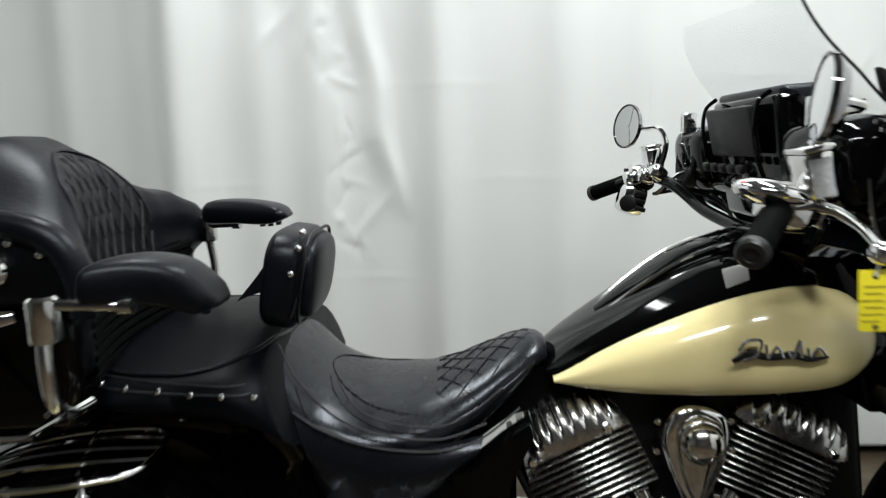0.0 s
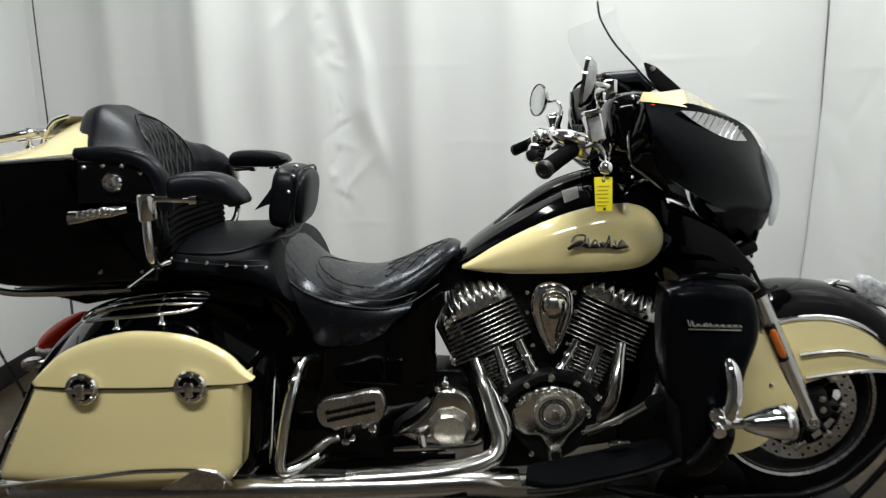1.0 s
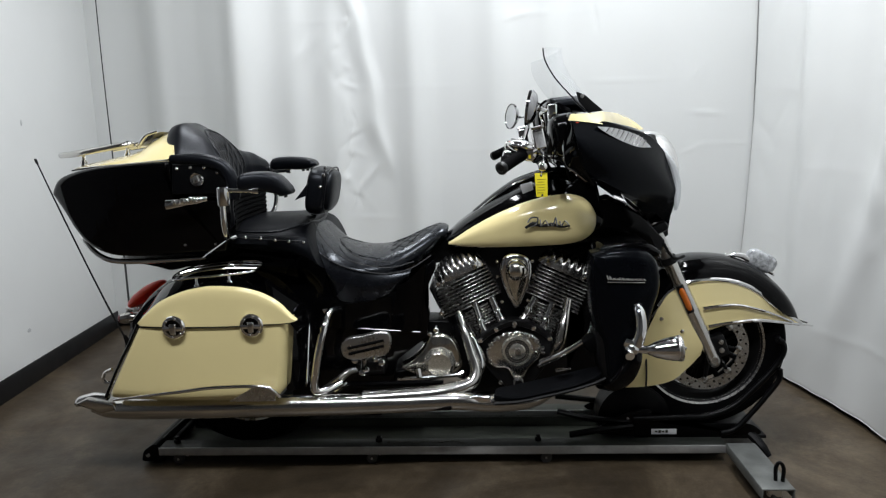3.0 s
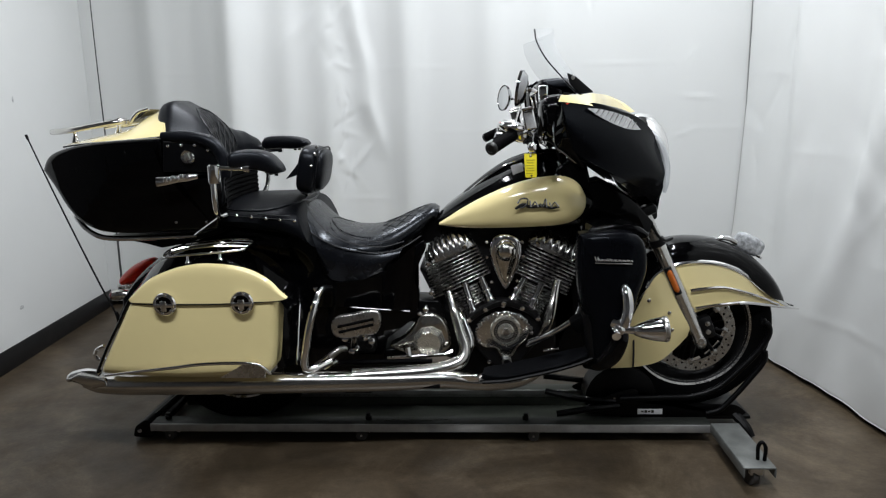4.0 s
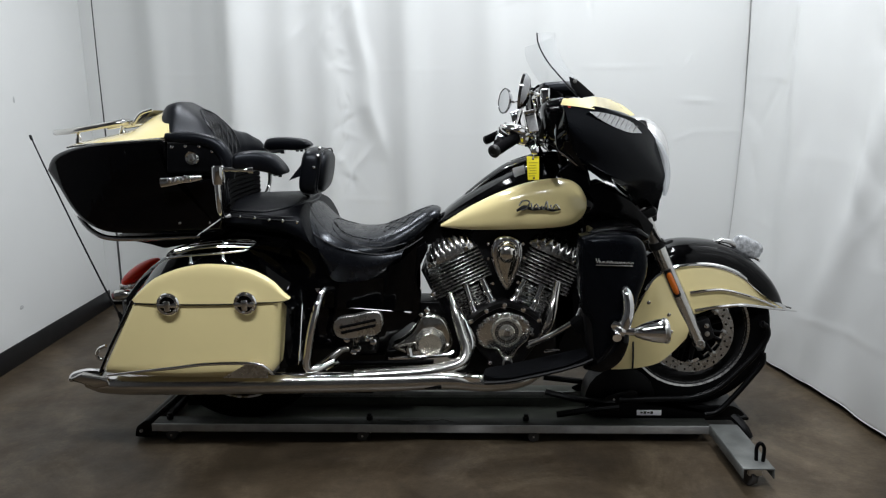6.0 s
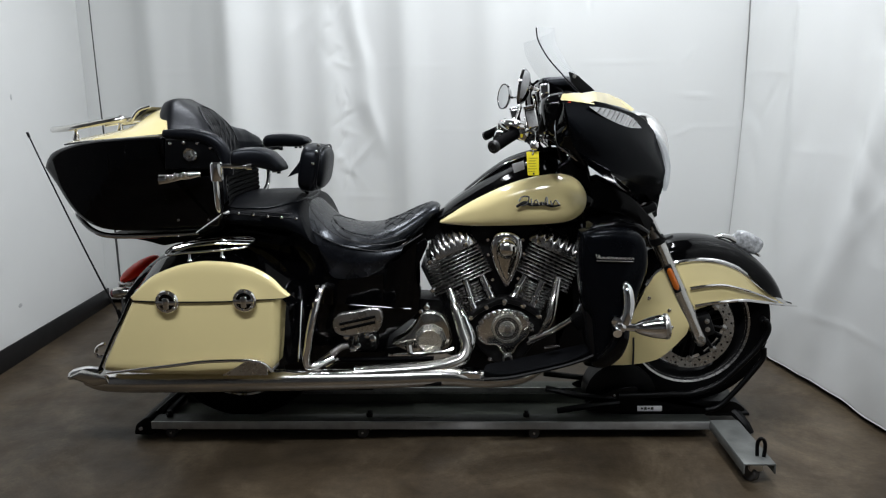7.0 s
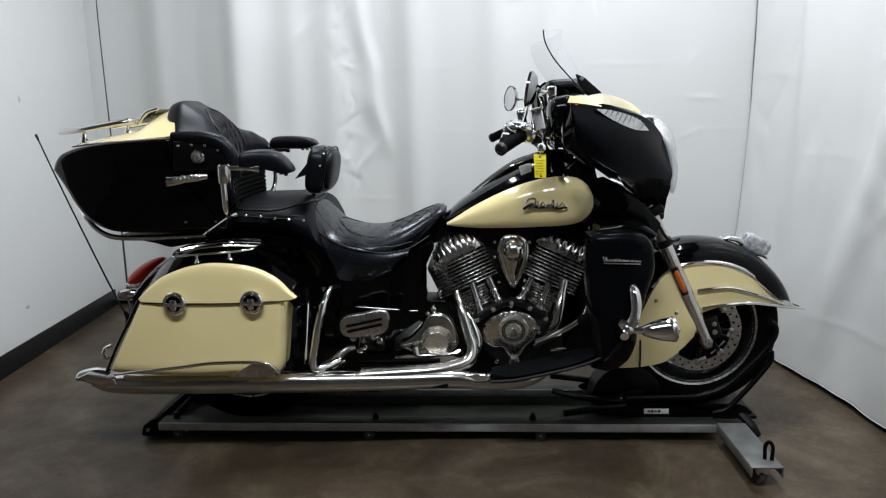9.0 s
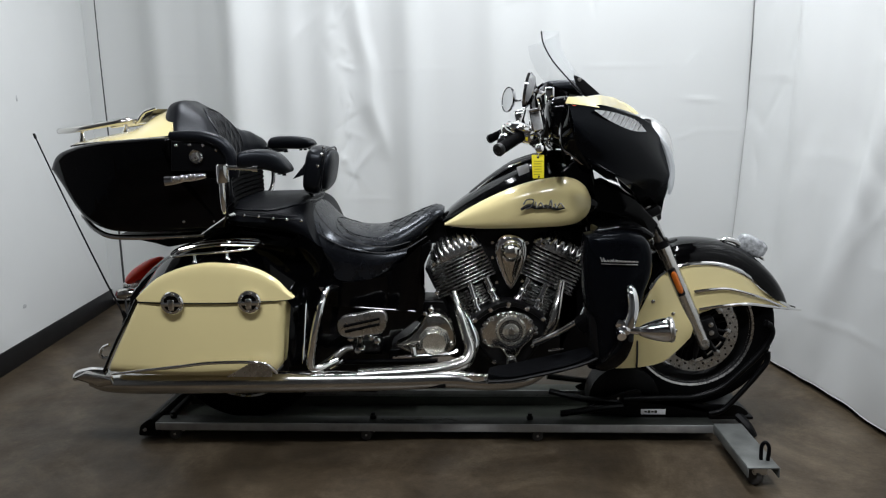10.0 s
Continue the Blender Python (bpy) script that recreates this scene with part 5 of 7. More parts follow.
# luggage rack on the lid
bm = B()
tube(bm, [(-1.421, -0.100, 1.107), (-1.339, -0.170, 1.111), (-1.243, -0.200, 1.123), (-1.135, -0.200, 1.138), (-1.148, -0.130, 1.140), (-1.246, 0.070, 1.141), (-1.304, 0.140, 1.140), (-1.428, 0.140, 1.122), (-1.501, 0.110, 1.109), (-1.510, 0.050, 1.106), (-1.467, -0.030, 1.105)], 0.0098, 10, 4, True)
lr = part("trunk_rack", bm, PIPE, trunk, "chrome luggage rack on the lid")
for y in (-0.12, 0.0, 0.12):
    bm = B()
    tube(bm, [(-1.29, y, 1.118), (-1.20, y, 1.130), (-1.09, y, 1.150)], 0.005, 8, 2)
    part("rack_bar", bm, CHROME, lr)
for p in [(-1.311, -0.160, 1.093), (-1.150, -0.170, 1.118), (-1.458, 0.100, 1.089), (-1.289, 0.110, 1.116)]:
    bm = B()
    lathe(bm, [(0.013, -0.022), (0.010, -0.008), (0.006, 0.0), (0.006, 0.034)], p, (0.1, 0, 1), 12)
    part("rack_post", bm, CHROME, lr)
bm = B()
panel(bm, [(-1.114, 1.132), (-1.093, 1.147), (-1.072, 1.160)], [(-1.083, 1.167), (-1.065, 1.173), (-1.049, 1.178)], lambda x, z, s, t: -0.15, 0.24, 6, 3)
part("spoiler_lamp", bm, DARKCHROME, trunk, "chromed high lamp housing on the lid")
bm = B()
tube(bm, [(-1.121, -0.155, 1.128), (-1.090, -0.155, 1.166), (-1.050, -0.150, 1.180)], 0.006, 8, 3)
part("lamp_trim", bm, CHROME, trunk)
# chrome rail under the trunk
for s in (1, -1):
    bm = B()
    tube(bm, [(x, s * y, z) for x, y, z in [(-1.337, -0.200, 0.873), (-1.294, -0.260, 0.849), (-1.245, -0.300, 0.813), (-1.199, -0.315, 0.781), (-1.141, -0.320, 0.766), (-1.009, -0.320, 0.765), (-0.849, -0.320, 0.771)]], 0.009, 10, 5)
    part("trunk_rail", bm, CHROME, trunk, "chrome rail round the trunk's foot")
bm = B()
tube(bm, [(-1.337, -0.200, 0.873), (-1.399, -0.100, 0.870), (-1.517, 0.100, 0.849), (-1.572, 0.200, 0.829)], 0.009, 10, 4)
part("trunk_rail", bm, CHROME, trunk, "chrome rail round the trunk's foot")
bm = B()
plate(bm, corners([(-1.182, 0.761), (-0.871, 0.762), (-0.792, 0.788), (-0.801, 0.765), (-0.912, 0.735), (-1.001, 0.719), (-1.048, 0.733)], 0.008), -0.26, 0.26, 0.006)
part("trunk_mount", bm, MATTE, trunk)
for px in (-0.894, -0.796):
    bm = B()
    lathe(bm, [(0.004, -0.01), (0.004, 0.001), (0.0005, 0.002)], (px, -0.370, 0.822), (0, -1, 0), 8)
    part("trunk_screw", bm, STEEL, trunk)
# side latch and medallion
hb = [(-0.916, -0.425, 0.956), (-0.886, -0.428, 0.959), (-0.854, -0.428, 0.964), (-0.823, -0.425, 0.968), (-0.792, -0.418, 0.972)]
bm = B()
tube(bm, hb, [0.016, 0.0135, 0.011, 0.0125, 0.008], 10, 4, flat=0.7)
lt = part("trunk_latch", bm, CHROME, trunk, "chrome trunk latch handle")
for k in range(6):
    bm = B()
    p = Vector(hb[1]) + (Vector(hb[3]) - Vector(hb[1])) * (k / 5)
    ball(bm, p + Vector((0, -0.009, 0.005 - 0.003 * (k % 2))), (0.008, 0.006, 0.010), None, 10, 6)
    part("latch_rib", bm, CHROME, lt)
bm = B()
c = (-0.820, -0.412, 1.030)
lathe(bm, [(0.021, -0.01), (0.022, 0.004), (0.019, 0.008), (0.014, 0.006), (0.013, 0.003), (0.0005, 0.003)], c, (0, -1, 0), 26)
md = part("medallion", bm, CHROME, trunk, "round chrome medallion")
bm = B()
plate(bm, corners([(c[0] - 0.008, c[2] - 0.012), (c[0] + 0.010, c[2] - 0.006), (c[0] + 0.004, c[2] + 0.012), (c[0] - 0.010, c[2] + 0.008)], 0.003), c[1] - 0.010, c[1] - 0.002, 0.002)
part("medallion_figure", bm, STEEL, md)

# ---- passenger backrest: hump in the middle, wings round the sides ----
bm = B()
loops = []
for k in range(57):
    v = -1 + 2 * k / 56
    far = v > 0
    y = -0.038 + (0.30 if far else 0.335) * v
    a = abs(v)
    hump = 1 / (1 + (abs(v + 0.10) / (0.43 if v > -0.1 else 0.52)) ** (3.4 if far else 5))
    zt = (1.096 if far else 1.062) + (0.108 if far else 0.142) * hump - (0.045 if far else 0.02) * max(0, a - 0.7) / 0.3
    zb = 0.86
    wrap = max(0.0, (a - 0.38) / 0.62) ** 1.4
    xr = -0.978 - 0.032 * hump + 0.02 * wrap
    xm = -0.835 + (0.06 if far else 0.14) * wrap
    xb = -0.815 + (0.0 if far else 0.10) * wrap
    w = max(0.0, 1 - max(0.0, (a - 0.86) / 0.14) ** 2) ** 0.5 * 0.9 + 0.1
    bulge = (0.026 if far else 0.03) * min(1.0, a / 0.5)
    pr = curve([(xr, zb), (xr, (zb + zt) / 2), (xr + 0.004, zt - 0.03), (xr + 0.035, zt), (xr + 0.075 + (0.025 * wrap if far else 0), zt - 0.008), (xm - 0.035 + bulge, zt - (0.07 if not far else 0.07 - 0.035 * min(1.0, a / 0.45)) + 0.03 * wrap), (xm + bulge * 0.4, zb + 0.135), (xb, zb + 0.09), (xb - 0.02, zb)], 4, True)
    cx, cz = -0.88, 0.98
    loops.append([(cx + (p[0] - cx) * (0.55 + 0.45 * w), y, cz + (p[1] - cz) * (0.55 + 0.45 * w)) for p in pr])
rings(bm, loops)
pb = part("passenger_backrest", bm, LEATHER, bike, "quilted black leather passenger backrest", 60)
# padded side flap with studs
bm = B()
sp = np.concatenate([np.array([(-0.896, 1.088)]), curve([(-0.847, 1.088), (-0.792, 1.083), (-0.748, 1.068), (-0.722, 1.040), (-0.709, 1.002)], 4), np.array([(-0.712, 0.982), (-0.768, 0.984), (-0.905, 0.986)])])
plate(bm, sp, -0.408, -0.36, 0.006, 3)
sf = part("backrest_side_pad", bm, PADLEATHER, pb, "leather side panel with chrome studs")
for p in [(-0.881, -0.409, 1.064), (-0.839, -0.409, 1.066), (-0.797, -0.409, 1.065), (-0.758, -0.409, 1.049)]:
    stud(sf, p)
bm = B()
tube(bm, [(-0.900, -0.400, 1.093), (-0.853, -0.405, 1.092), (-0.797, -0.405, 1.088), (-0.749, -0.405, 1.072), (-0.722, -0.405, 1.043), (-0.709, -0.405, 1.001), (-0.711, -0.405, 0.967)], [0.013, 0.016, 0.018, 0.02, 0.02, 0.019, 0.016], 12, 5)
part("pad_roll", bm, LEATHER, sf, "padded leather roll")
seams(sf, [(-0.893, -0.408, 1.076), (-0.795, -0.409, 1.073), (-0.753, -0.409, 1.058), (-0.729, -0.409, 1.027), (-0.720, -0.409, 0.980)])
# quilted diamonds inside a stitched arch
tree = surface(pb)
for d in (-1, 1):
    for k in range(-8, 9):
        pts = []
        for t in np.linspace(0, 1, 40):
            z = 1.185 - 0.22 * t
            y = -0.075 + k * 0.034 + d * (z - 1.07) * 0.42
            top = 1.155 + 0.02 - 0.10 * (abs(y + 0.075) / 0.15) ** 2.2
            if abs(y + 0.075) < 0.15 and z < top:
                pts.append((-0.55, y, z))
        pts = lay(tree, pts, (-1, 0, 0))
        if len(pts) > 3:
            bm = B()
            tube(bm, pts[::2] + [pts[-1]], 0.0019, 6, 2)
            part("seam", bm, SEAM, pb)
arch = lay(tree, [(-0.55, -0.075 + 0.152 * math.cos(a), 1.04 + 0.14 * math.sin(a)) for a in np.linspace(0, math.pi, 19)], (-1, 0, 0))
bm = B()
tube(bm, arch, 0.0034, 6, 2)
part("piping", bm, LEATHER, pb, "raised piping")
for k in range(9):
    z = 0.985 - 0.016 * k
    bm = B()
    tube(bm, [(-0.793 + (0.06 if y < 0 else 0.0) * abs((y + 0.035) / 0.3) ** 2, y - 0.035, z) for y in np.linspace(-0.30, 0.19, 9)], 0.0085, 8, 2)
    part("back_rib", bm, RUBBER, pb, "horizontal padded rib")
# armrests on chrome posts
def armrest(top, low, y0, y1, post, pivot, arm):
    """A padded rest that swings inwards from y0 at its rear to y1 at its tip."""
    bm = B()
    ta, ba = spread(top, 22), spread(low, 22)
    loops = []
    for i in range(23):
        w = 0.045 * min(1.0, (i / 22 * 7 + 0.3), ((22 - i) / 22 * 7 + 0.3)) ** 0.5
        yc = y0 + (y1 - y0) * i / 22
        ring = []
        for j in range(16):
            a = 2 * math.pi * j / 16
            c, sn = math.cos(a), math.sin(a)
            k = 0.5 + 0.5 * math.copysign(abs(sn) ** (0.65 if sn > 0 else 0.4), sn)
            p = ba[i] * (1 - k) + ta[i] * k
            ring.append((p[0], yc + w * math.copysign(abs(c) ** 0.5, c), p[1]))
        loops.append(ring)
    rings(bm, loops)
    ar = part("armrest", bm, LEATHER, bike, "padded black armrest on a chrome post", 60)
    bm = B()
    tube(bm, post, 0.009, 12, 4)
    part("armrest_post", bm, CHROME, ar, "bent chrome post")
    bm = B()
    lathe(bm, [(0.017, -0.03), (0.019, -0.026), (0.019, 0.022), (0.015, 0.026), (0.0005, 0.026)], pivot, (0, 0, 1), 16)
    part("armrest_pivot", bm, CHROME, ar, "chrome pivot block")
    bm = B()
    tube(bm, arm, [0.0075, 0.007, 0.007], 10, 2)
    lathe(bm, [(0.011, -0.008), (0.011, 0.008)], arm[-1], (1, 0, 0), 12)
    part("armrest_arm", bm, CHROME, ar)
    for k in range(3):
        bm = B()
        i = 15 + 2 * k
        lathe(bm, [(0.006, -0.008), (0.006, 0.006)], (ba[i][0], y0 + (y1 - y0) * i / 22, ba[i][1] + 0.002), (0, 0, 1), 8)
        part("armrest_screw", bm, PLASTIC, ar)
    return ar


armrest([(-0.674, 1.031), (-0.660, 1.047), (-0.612, 1.051), (-0.570, 1.040), (-0.548, 1.019), (-0.530, 0.988)], [(-0.676, 1.010), (-0.666, 0.997), (-0.625, 0.993), (-0.582, 0.984), (-0.555, 0.974), (-0.533, 0.979)], -0.455, -0.395,
        [(-0.721, -0.475, 0.993), (-0.724, -0.475, 0.959), (-0.724, -0.475, 0.909), (-0.727, -0.460, 0.870), (-0.734, -0.420, 0.845), (-0.729, -0.380, 0.843)], (-0.720, -0.475, 0.984), [(-0.712, -0.475, 0.999), (-0.662, -0.475, 0.997), (-0.621, -0.470, 0.995)])
armrest([(-0.768, 1.055), (-0.745, 1.070), (-0.682, 1.074), (-0.620, 1.070), (-0.581, 1.061), (-0.564, 1.047)], [(-0.770, 1.033), (-0.748, 1.024), (-0.684, 1.025), (-0.622, 1.025), (-0.589, 1.030), (-0.565, 1.041)], 0.20, 0.10,
        [(-0.777, 0.220, 1.010), (-0.769, 0.220, 0.962), (-0.765, 0.220, 0.917), (-0.769, 0.210, 0.878), (-0.778, 0.190, 0.853)], (-0.776, 0.225, 1.010), [(-0.772, 0.220, 1.015), (-0.726, 0.200, 1.017), (-0.698, 0.180, 1.020)])


# ---- engine ----
CX, CZ = 0.158, 0.424
bm = B()
plate(bm, corners([(-0.081, 0.516), (0.041, 0.759), (0.277, 0.757), (0.396, 0.676), (0.421, 0.430), (0.343, 0.262), (0.140, 0.229), (-0.065, 0.262), (-0.124, 0.390)], 0.03), -0.085, 0.085, 0.02)
eng = part("engine", bm, ENGINE, bike, "black and chrome air-cooled twin engine")
bm = B()
plate(bm, corners([(0.309, 0.744), (0.456, 0.762), (0.494, 0.424), (0.470, 0.250), (0.320, 0.235), (0.343, 0.425)], 0.02), -0.085, 0.085, 0.02)
part("down_tube", bm, MATTE, bike, "black frame downtube and radiator cover")
bm = B()
plate(bm, corners([(-0.076, 0.745), (0.412, 0.744), (0.414, 0.646), (0.314, 0.606), (0.202, 0.689), (0.081, 0.690), (-0.061, 0.670)], 0.01), -0.06, 0.06, 0.01)
part("tank_tunnel", bm, MATTE, bike)
TURN_V = 25.0
REAR_FINS, FRONT_FINS = (-0.022, -0.120, 0.598), (0.304, -0.120, 0.604)
for side, sg in (("rear", -1), ("front", 1)):
    rot = tilt(sg * TURN_V)
    o = Vector(REAR_FINS if sg < 0 else FRONT_FINS) - rot @ Vector((0, 0, 0.256))
    o.y = 0
    bm = B()
    c = o + rot @ Vector((0, 0, 0.17))
    rbox(bm, c, (0.13, 0.14, 0.26), 0.03, rot)
    cy = part("cylinder", bm, ENGINE, eng, "black finned cylinder")
    for k in range(10):
        h = 0.200 + 0.0125 * k
        bm = B()
        w = 0.226 - 0.0032 * k if sg < 0 else 0.204 - 0.0020 * k
        rbox(bm, o + rot @ Vector((0.0012 * k if sg < 0 else 0.0, -0.015, h)), (w, 0.215, 0.0042), 0.0018, rot, 1)
        part("cooling_fin", bm, FIN, cy, "polished-edge cooling fin")
    if sg < 0:
        bm = B()
        rbox(bm, o + rot @ Vector((-0.102, -0.012, 0.256)), (0.012, 0.212, 0.128), 0.004, rot)
        part("end_wall", bm, ENGINE, cy, "black end wall of the fins")
    for k in range(9):
        h = 0.095 + 0.0105 * k
        bm = B()
        rbox(bm, o + rot @ Vector((0, -0.03, h)), (0.105, 0.16, 0.004), 0.0015, rot, 1)
        part("lower_fin", bm, FIN, cy)
    # diagonal notch bar and head
    bm = B()
    rbox(bm, o + rot @ Vector((0, 0, 0.335)), (0.16, 0.19, 0.05), 0.02, rot)
    hd = part("cylinder_head", bm, STEEL, cy, "cast cylinder head")
    # the rocker cover: a polished dome of broad ribs parted by narrow grooves
    def dome(u, b, sink):
        f = lambda v, e: math.copysign(abs(v) ** e, v)
        end = max(0.0, 1 - abs(u) ** 3.2) ** 0.5
        ry, rz = 0.106 * (0.76 + 0.24 * end) - sink, 0.060 * end + 0.014 - sink
        return o + rot @ Vector(((0.110 if sg > 0 else 0.088) * u + (0.004 if sg > 0 else 0.017), -0.018 - ry * f(math.cos(b), 0.7), 0.314 + rz * f(math.sin(b), 0.7)))

    bm = B()
    loops = []
    for i in range(85):
        u = -1 + i / 42
        cut = max(math.exp(-((u - (-0.74 + 0.247 * g)) / 0.036) ** 2) for g in range(7))
        loops.append([dome(u, math.pi * 0.94 * j / 23, 0.011 * cut * min(1.0, max(0.0, (j - 1.5) / 2.5))) for j in range(24)])
    rings(bm, loops, wrap=False)
    rc = part("rocker_cover", bm, ROCKER, hd, "polished ribbed rocker cover", 70)
    bm = B()
    rings(bm, [[dome(-1 + i / 12, math.pi * 0.94 * j / 15, 0.0085) for j in range(16)] for i in range(25)], wrap=False)
    part("cover_groove", bm, ENGINE, rc, "dark floor of the grooves", 70)
    for a in (-0.07, 0.07):
        bm = B()
        lathe(bm, [(0.009, -0.01), (0.009, 0.004), (0.006, 0.007), (0.0005, 0.007)], o + rot @ Vector((a, -0.128, 0.322)), (0, -1, 0), 8)
        part("head_bolt", bm, CHROME, hd, "chrome bolt")
    # pushrod tubes
    for p0, p1 in ((([(0.012, -0.135, 0.561), (0.041, -0.155, 0.464)]), ([(0.071, -0.135, 0.579), (0.106, -0.155, 0.502)])) if sg < 0 else (([(0.221, -0.135, 0.576), (0.178, -0.155, 0.506)]), ([(0.280, -0.135, 0.557), (0.241, -0.155, 0.465)]))):
        p0, p1 = Vector(p0), Vector(p1)
        bm = B()
        tube(bm, [p0, p1], [0.0135, 0.0125, 0.0125, 0.0125], 14, 4)
        pr = part("pushrod_tube", bm, CHROME, cy, "chrome pushrod tube")
        bm = B()
        d = (p0 - p1).normalized()
        lathe(bm, [(0.018, -0.012), (0.018, 0.004), (0.0145, 0.010), (0.0145, 0.02)], p1, d, 14)
        lathe(bm, [(0.017, 0.0), (0.017, 0.008), (0.0140, 0.012)], p1 + d * 0.034, d, 14)
        part("pushrod_collar", bm, CHROME, pr)
# cases
bm = B()
plate(bm, corners([(0.015, 0.450), (0.058, 0.476), (0.145, 0.500), (0.231, 0.476), (0.280, 0.440), (0.271, 0.379), (0.213, 0.297), (0.165, 0.273), (0.116, 0.273), (0.061, 0.328), (0.034, 0.379)], 0.018), -0.205, -0.06, 0.012)
cs = part("crankcase", bm, ENGINE, eng, "black crankcase")
bm = B()
plate(bm, corners([(0.046, 0.412), (0.070, 0.457), (0.110, 0.477), (0.157, 0.485), (0.212, 0.470), (0.238, 0.432), (0.228, 0.385), (0.192, 0.352), (0.176, 0.318), (0.136, 0.316), (0.120, 0.352), (0.079, 0.351), (0.053, 0.372)], 0.012), -0.224, -0.19, 0.008, 4, 0.004)
cc = part("cam_cover", bm, POLISH, cs, "polished cam cover")
bm = B()
rbox(bm, (0.156, -0.215, 0.300), (0.034, 0.03, 0.036), 0.006)
part("drain_boss", bm, STEEL, cc, "cast drain boss")
bm = B()
lathe(bm, [(0.012, -0.004), (0.012, 0.003), (0.007, 0.004), (0.0005, 0.002)], (0.156, -0.231, 0.302), (0, -1, 0), 16)
part("drain_plug", bm, ENGINE, cc)
pc = Vector((0.152, -0.235, 0.418))
bm = B()
lathe(bm, [(0.052, 0.0), (0.053, 0.012), (0.049, 0.017), (0.041, 0.018), (0.040, 0.014), (0.029, 0.014), (0.028, 0.019), (0.024, 0.021), (0.0005, 0.021)], pc + Vector((0, 0.008, 0)), (0, -1, 0), 36)
pm = part("medallion_cover", bm, SATINALLOY, cs, "round chrome medallion cover")
bm = B()
lathe(bm, [(0.0295, 0.0), (0.0295, 0.0015), (0.0395, 0.0015), (0.0395, 0.0)], pc + Vector((0, -0.006, 0)), (0, -1, 0), 36, True)
ring = part("lettered_ring", bm, ENGINE, pm, "dark ring with raised marks")
for k in range(30):
    a = 2 * math.pi * k / 30
    bm = B()
    rbox(bm, (pc.x + 0.0345 * math.cos(a), pc.y - 0.0082, pc.z + 0.0345 * math.sin(a)), (0.0052, 0.002, 0.0022 + 0.0012 * (k % 3)), 0, Matrix.Rotation(-a, 4, "Y"))
    part("rim_mark", bm, SCRIPT, pm)
bm = B()
plate(bm, corners([(pc.x - 0.012, pc.z - 0.012), (pc.x + 0.014, pc.z - 0.010), (pc.x + 0.010, pc.z + 0.012), (pc.x - 0.006, pc.z + 0.014)], 0.006), pc.y - 0.0175, pc.y - 0.011, 0.002)
part("medallion_figure", bm, STEEL, pm)
random.seed(8)
for p in [(0.030, -0.215, 0.451), (0.144, -0.215, 0.500), (0.261, -0.215, 0.456), (0.077, -0.215, 0.488), (0.215, -0.215, 0.488), (0.095, -0.225, 0.304), (0.163, -0.225, 0.296), (0.227, -0.220, 0.361), (0.061, -0.220, 0.378), (0.053, -0.215, 0.408), (0.240, -0.215, 0.404), (0.120, -0.226, 0.476), (0.168, -0.226, 0.475)]:
    bm = B()
    lathe(bm, [(0.0072, -0.006), (0.0072, 0.004), (0.005, 0.0055), (0.0005, 0.0055)], p, (0, -1, 0), 8)
    part("case_bolt", bm, CHROME, cs, "chrome bolt")
arch = spread([(0.030, 0.453), (0.075, 0.486), (0.145, 0.511), (0.218, 0.489), (0.262, 0.457)], 20)
bm = B()
rings(bm, [[(x, y, z + h) for y, h in ((-0.222, -0.011), (-0.228, -0.008), (-0.228, 0.008), (-0.222, 0.011), (-0.19, 0.011), (-0.19, -0.011))] for x, z in arch])
part("case_arch", bm, ENGINE, cs, "black arched case flange")
for i in (0, 5, 10, 15, 20):
    bm = B()
    lathe(bm, [(0.0085, -0.004), (0.0085, 0.005), (0.006, 0.0075), (0.0005, 0.0078)], (arch[i][0], -0.228, arch[i][1]), (0, -1, 0), 8)
    part("case_bolt", bm, CHROME, cs, "chrome bolt")
random.seed(31)
for k in range(14):
    a = math.pi * (0.12 + 0.76 * k / 13)
    bm = B()
    rbox(bm, (0.147 + 0.098 * math.cos(a), -0.222 + random.uniform(-0.004, 0.004), 0.392 + 0.083 * math.sin(a)), (random.uniform(0.008, 0.016), 0.02, random.uniform(0.008, 0.014)), 0.003, tilt(random.uniform(-60, 60)))
    part("cast_boss", bm, CHROME if k % 2 else STEEL, cs)
bm = B()
plate(bm, corners([(-0.020, 0.330), (0.060, 0.345), (0.190, 0.345), (0.215, 0.300), (0.170, 0.240), (0.010, 0.232), (-0.030, 0.270)], 0.02), -0.17, 0.10, 0.014)
part("oil_sump", bm, MATTE, eng, "black lower engine casting")
# teardrop cover between the cylinders
TD = curve([(0.154, 0.738), (0.114, 0.725), (0.100, 0.678), (0.112, 0.626), (0.133, 0.572), (0.155, 0.542), (0.178, 0.574), (0.201, 0.630), (0.210, 0.677), (0.199, 0.722)], 4, True)
bm = B()
plate(bm, TD, -0.165, -0.10, 0.014, 4)
td = part("horn_cover", bm, CHROME, eng, "teardrop chrome cover between the cylinders")
bm = B()
TD2 = curve([(0.157, 0.723), (0.127, 0.708), (0.119, 0.673), (0.127, 0.629), (0.142, 0.585), (0.156, 0.567), (0.171, 0.589), (0.186, 0.633), (0.196, 0.672), (0.188, 0.707)], 4, True)
plate(bm, TD2, -0.182, -0.16, 0.010, 4, 0.010)
part("cover_dome", bm, PEWTER, td, "satin dome")
bm = B()
ball(bm, (0.157, -0.185, 0.682), (0.036, 0.026, 0.035))
part("cover_ball", bm, PEWTER, td, "polished round boss")
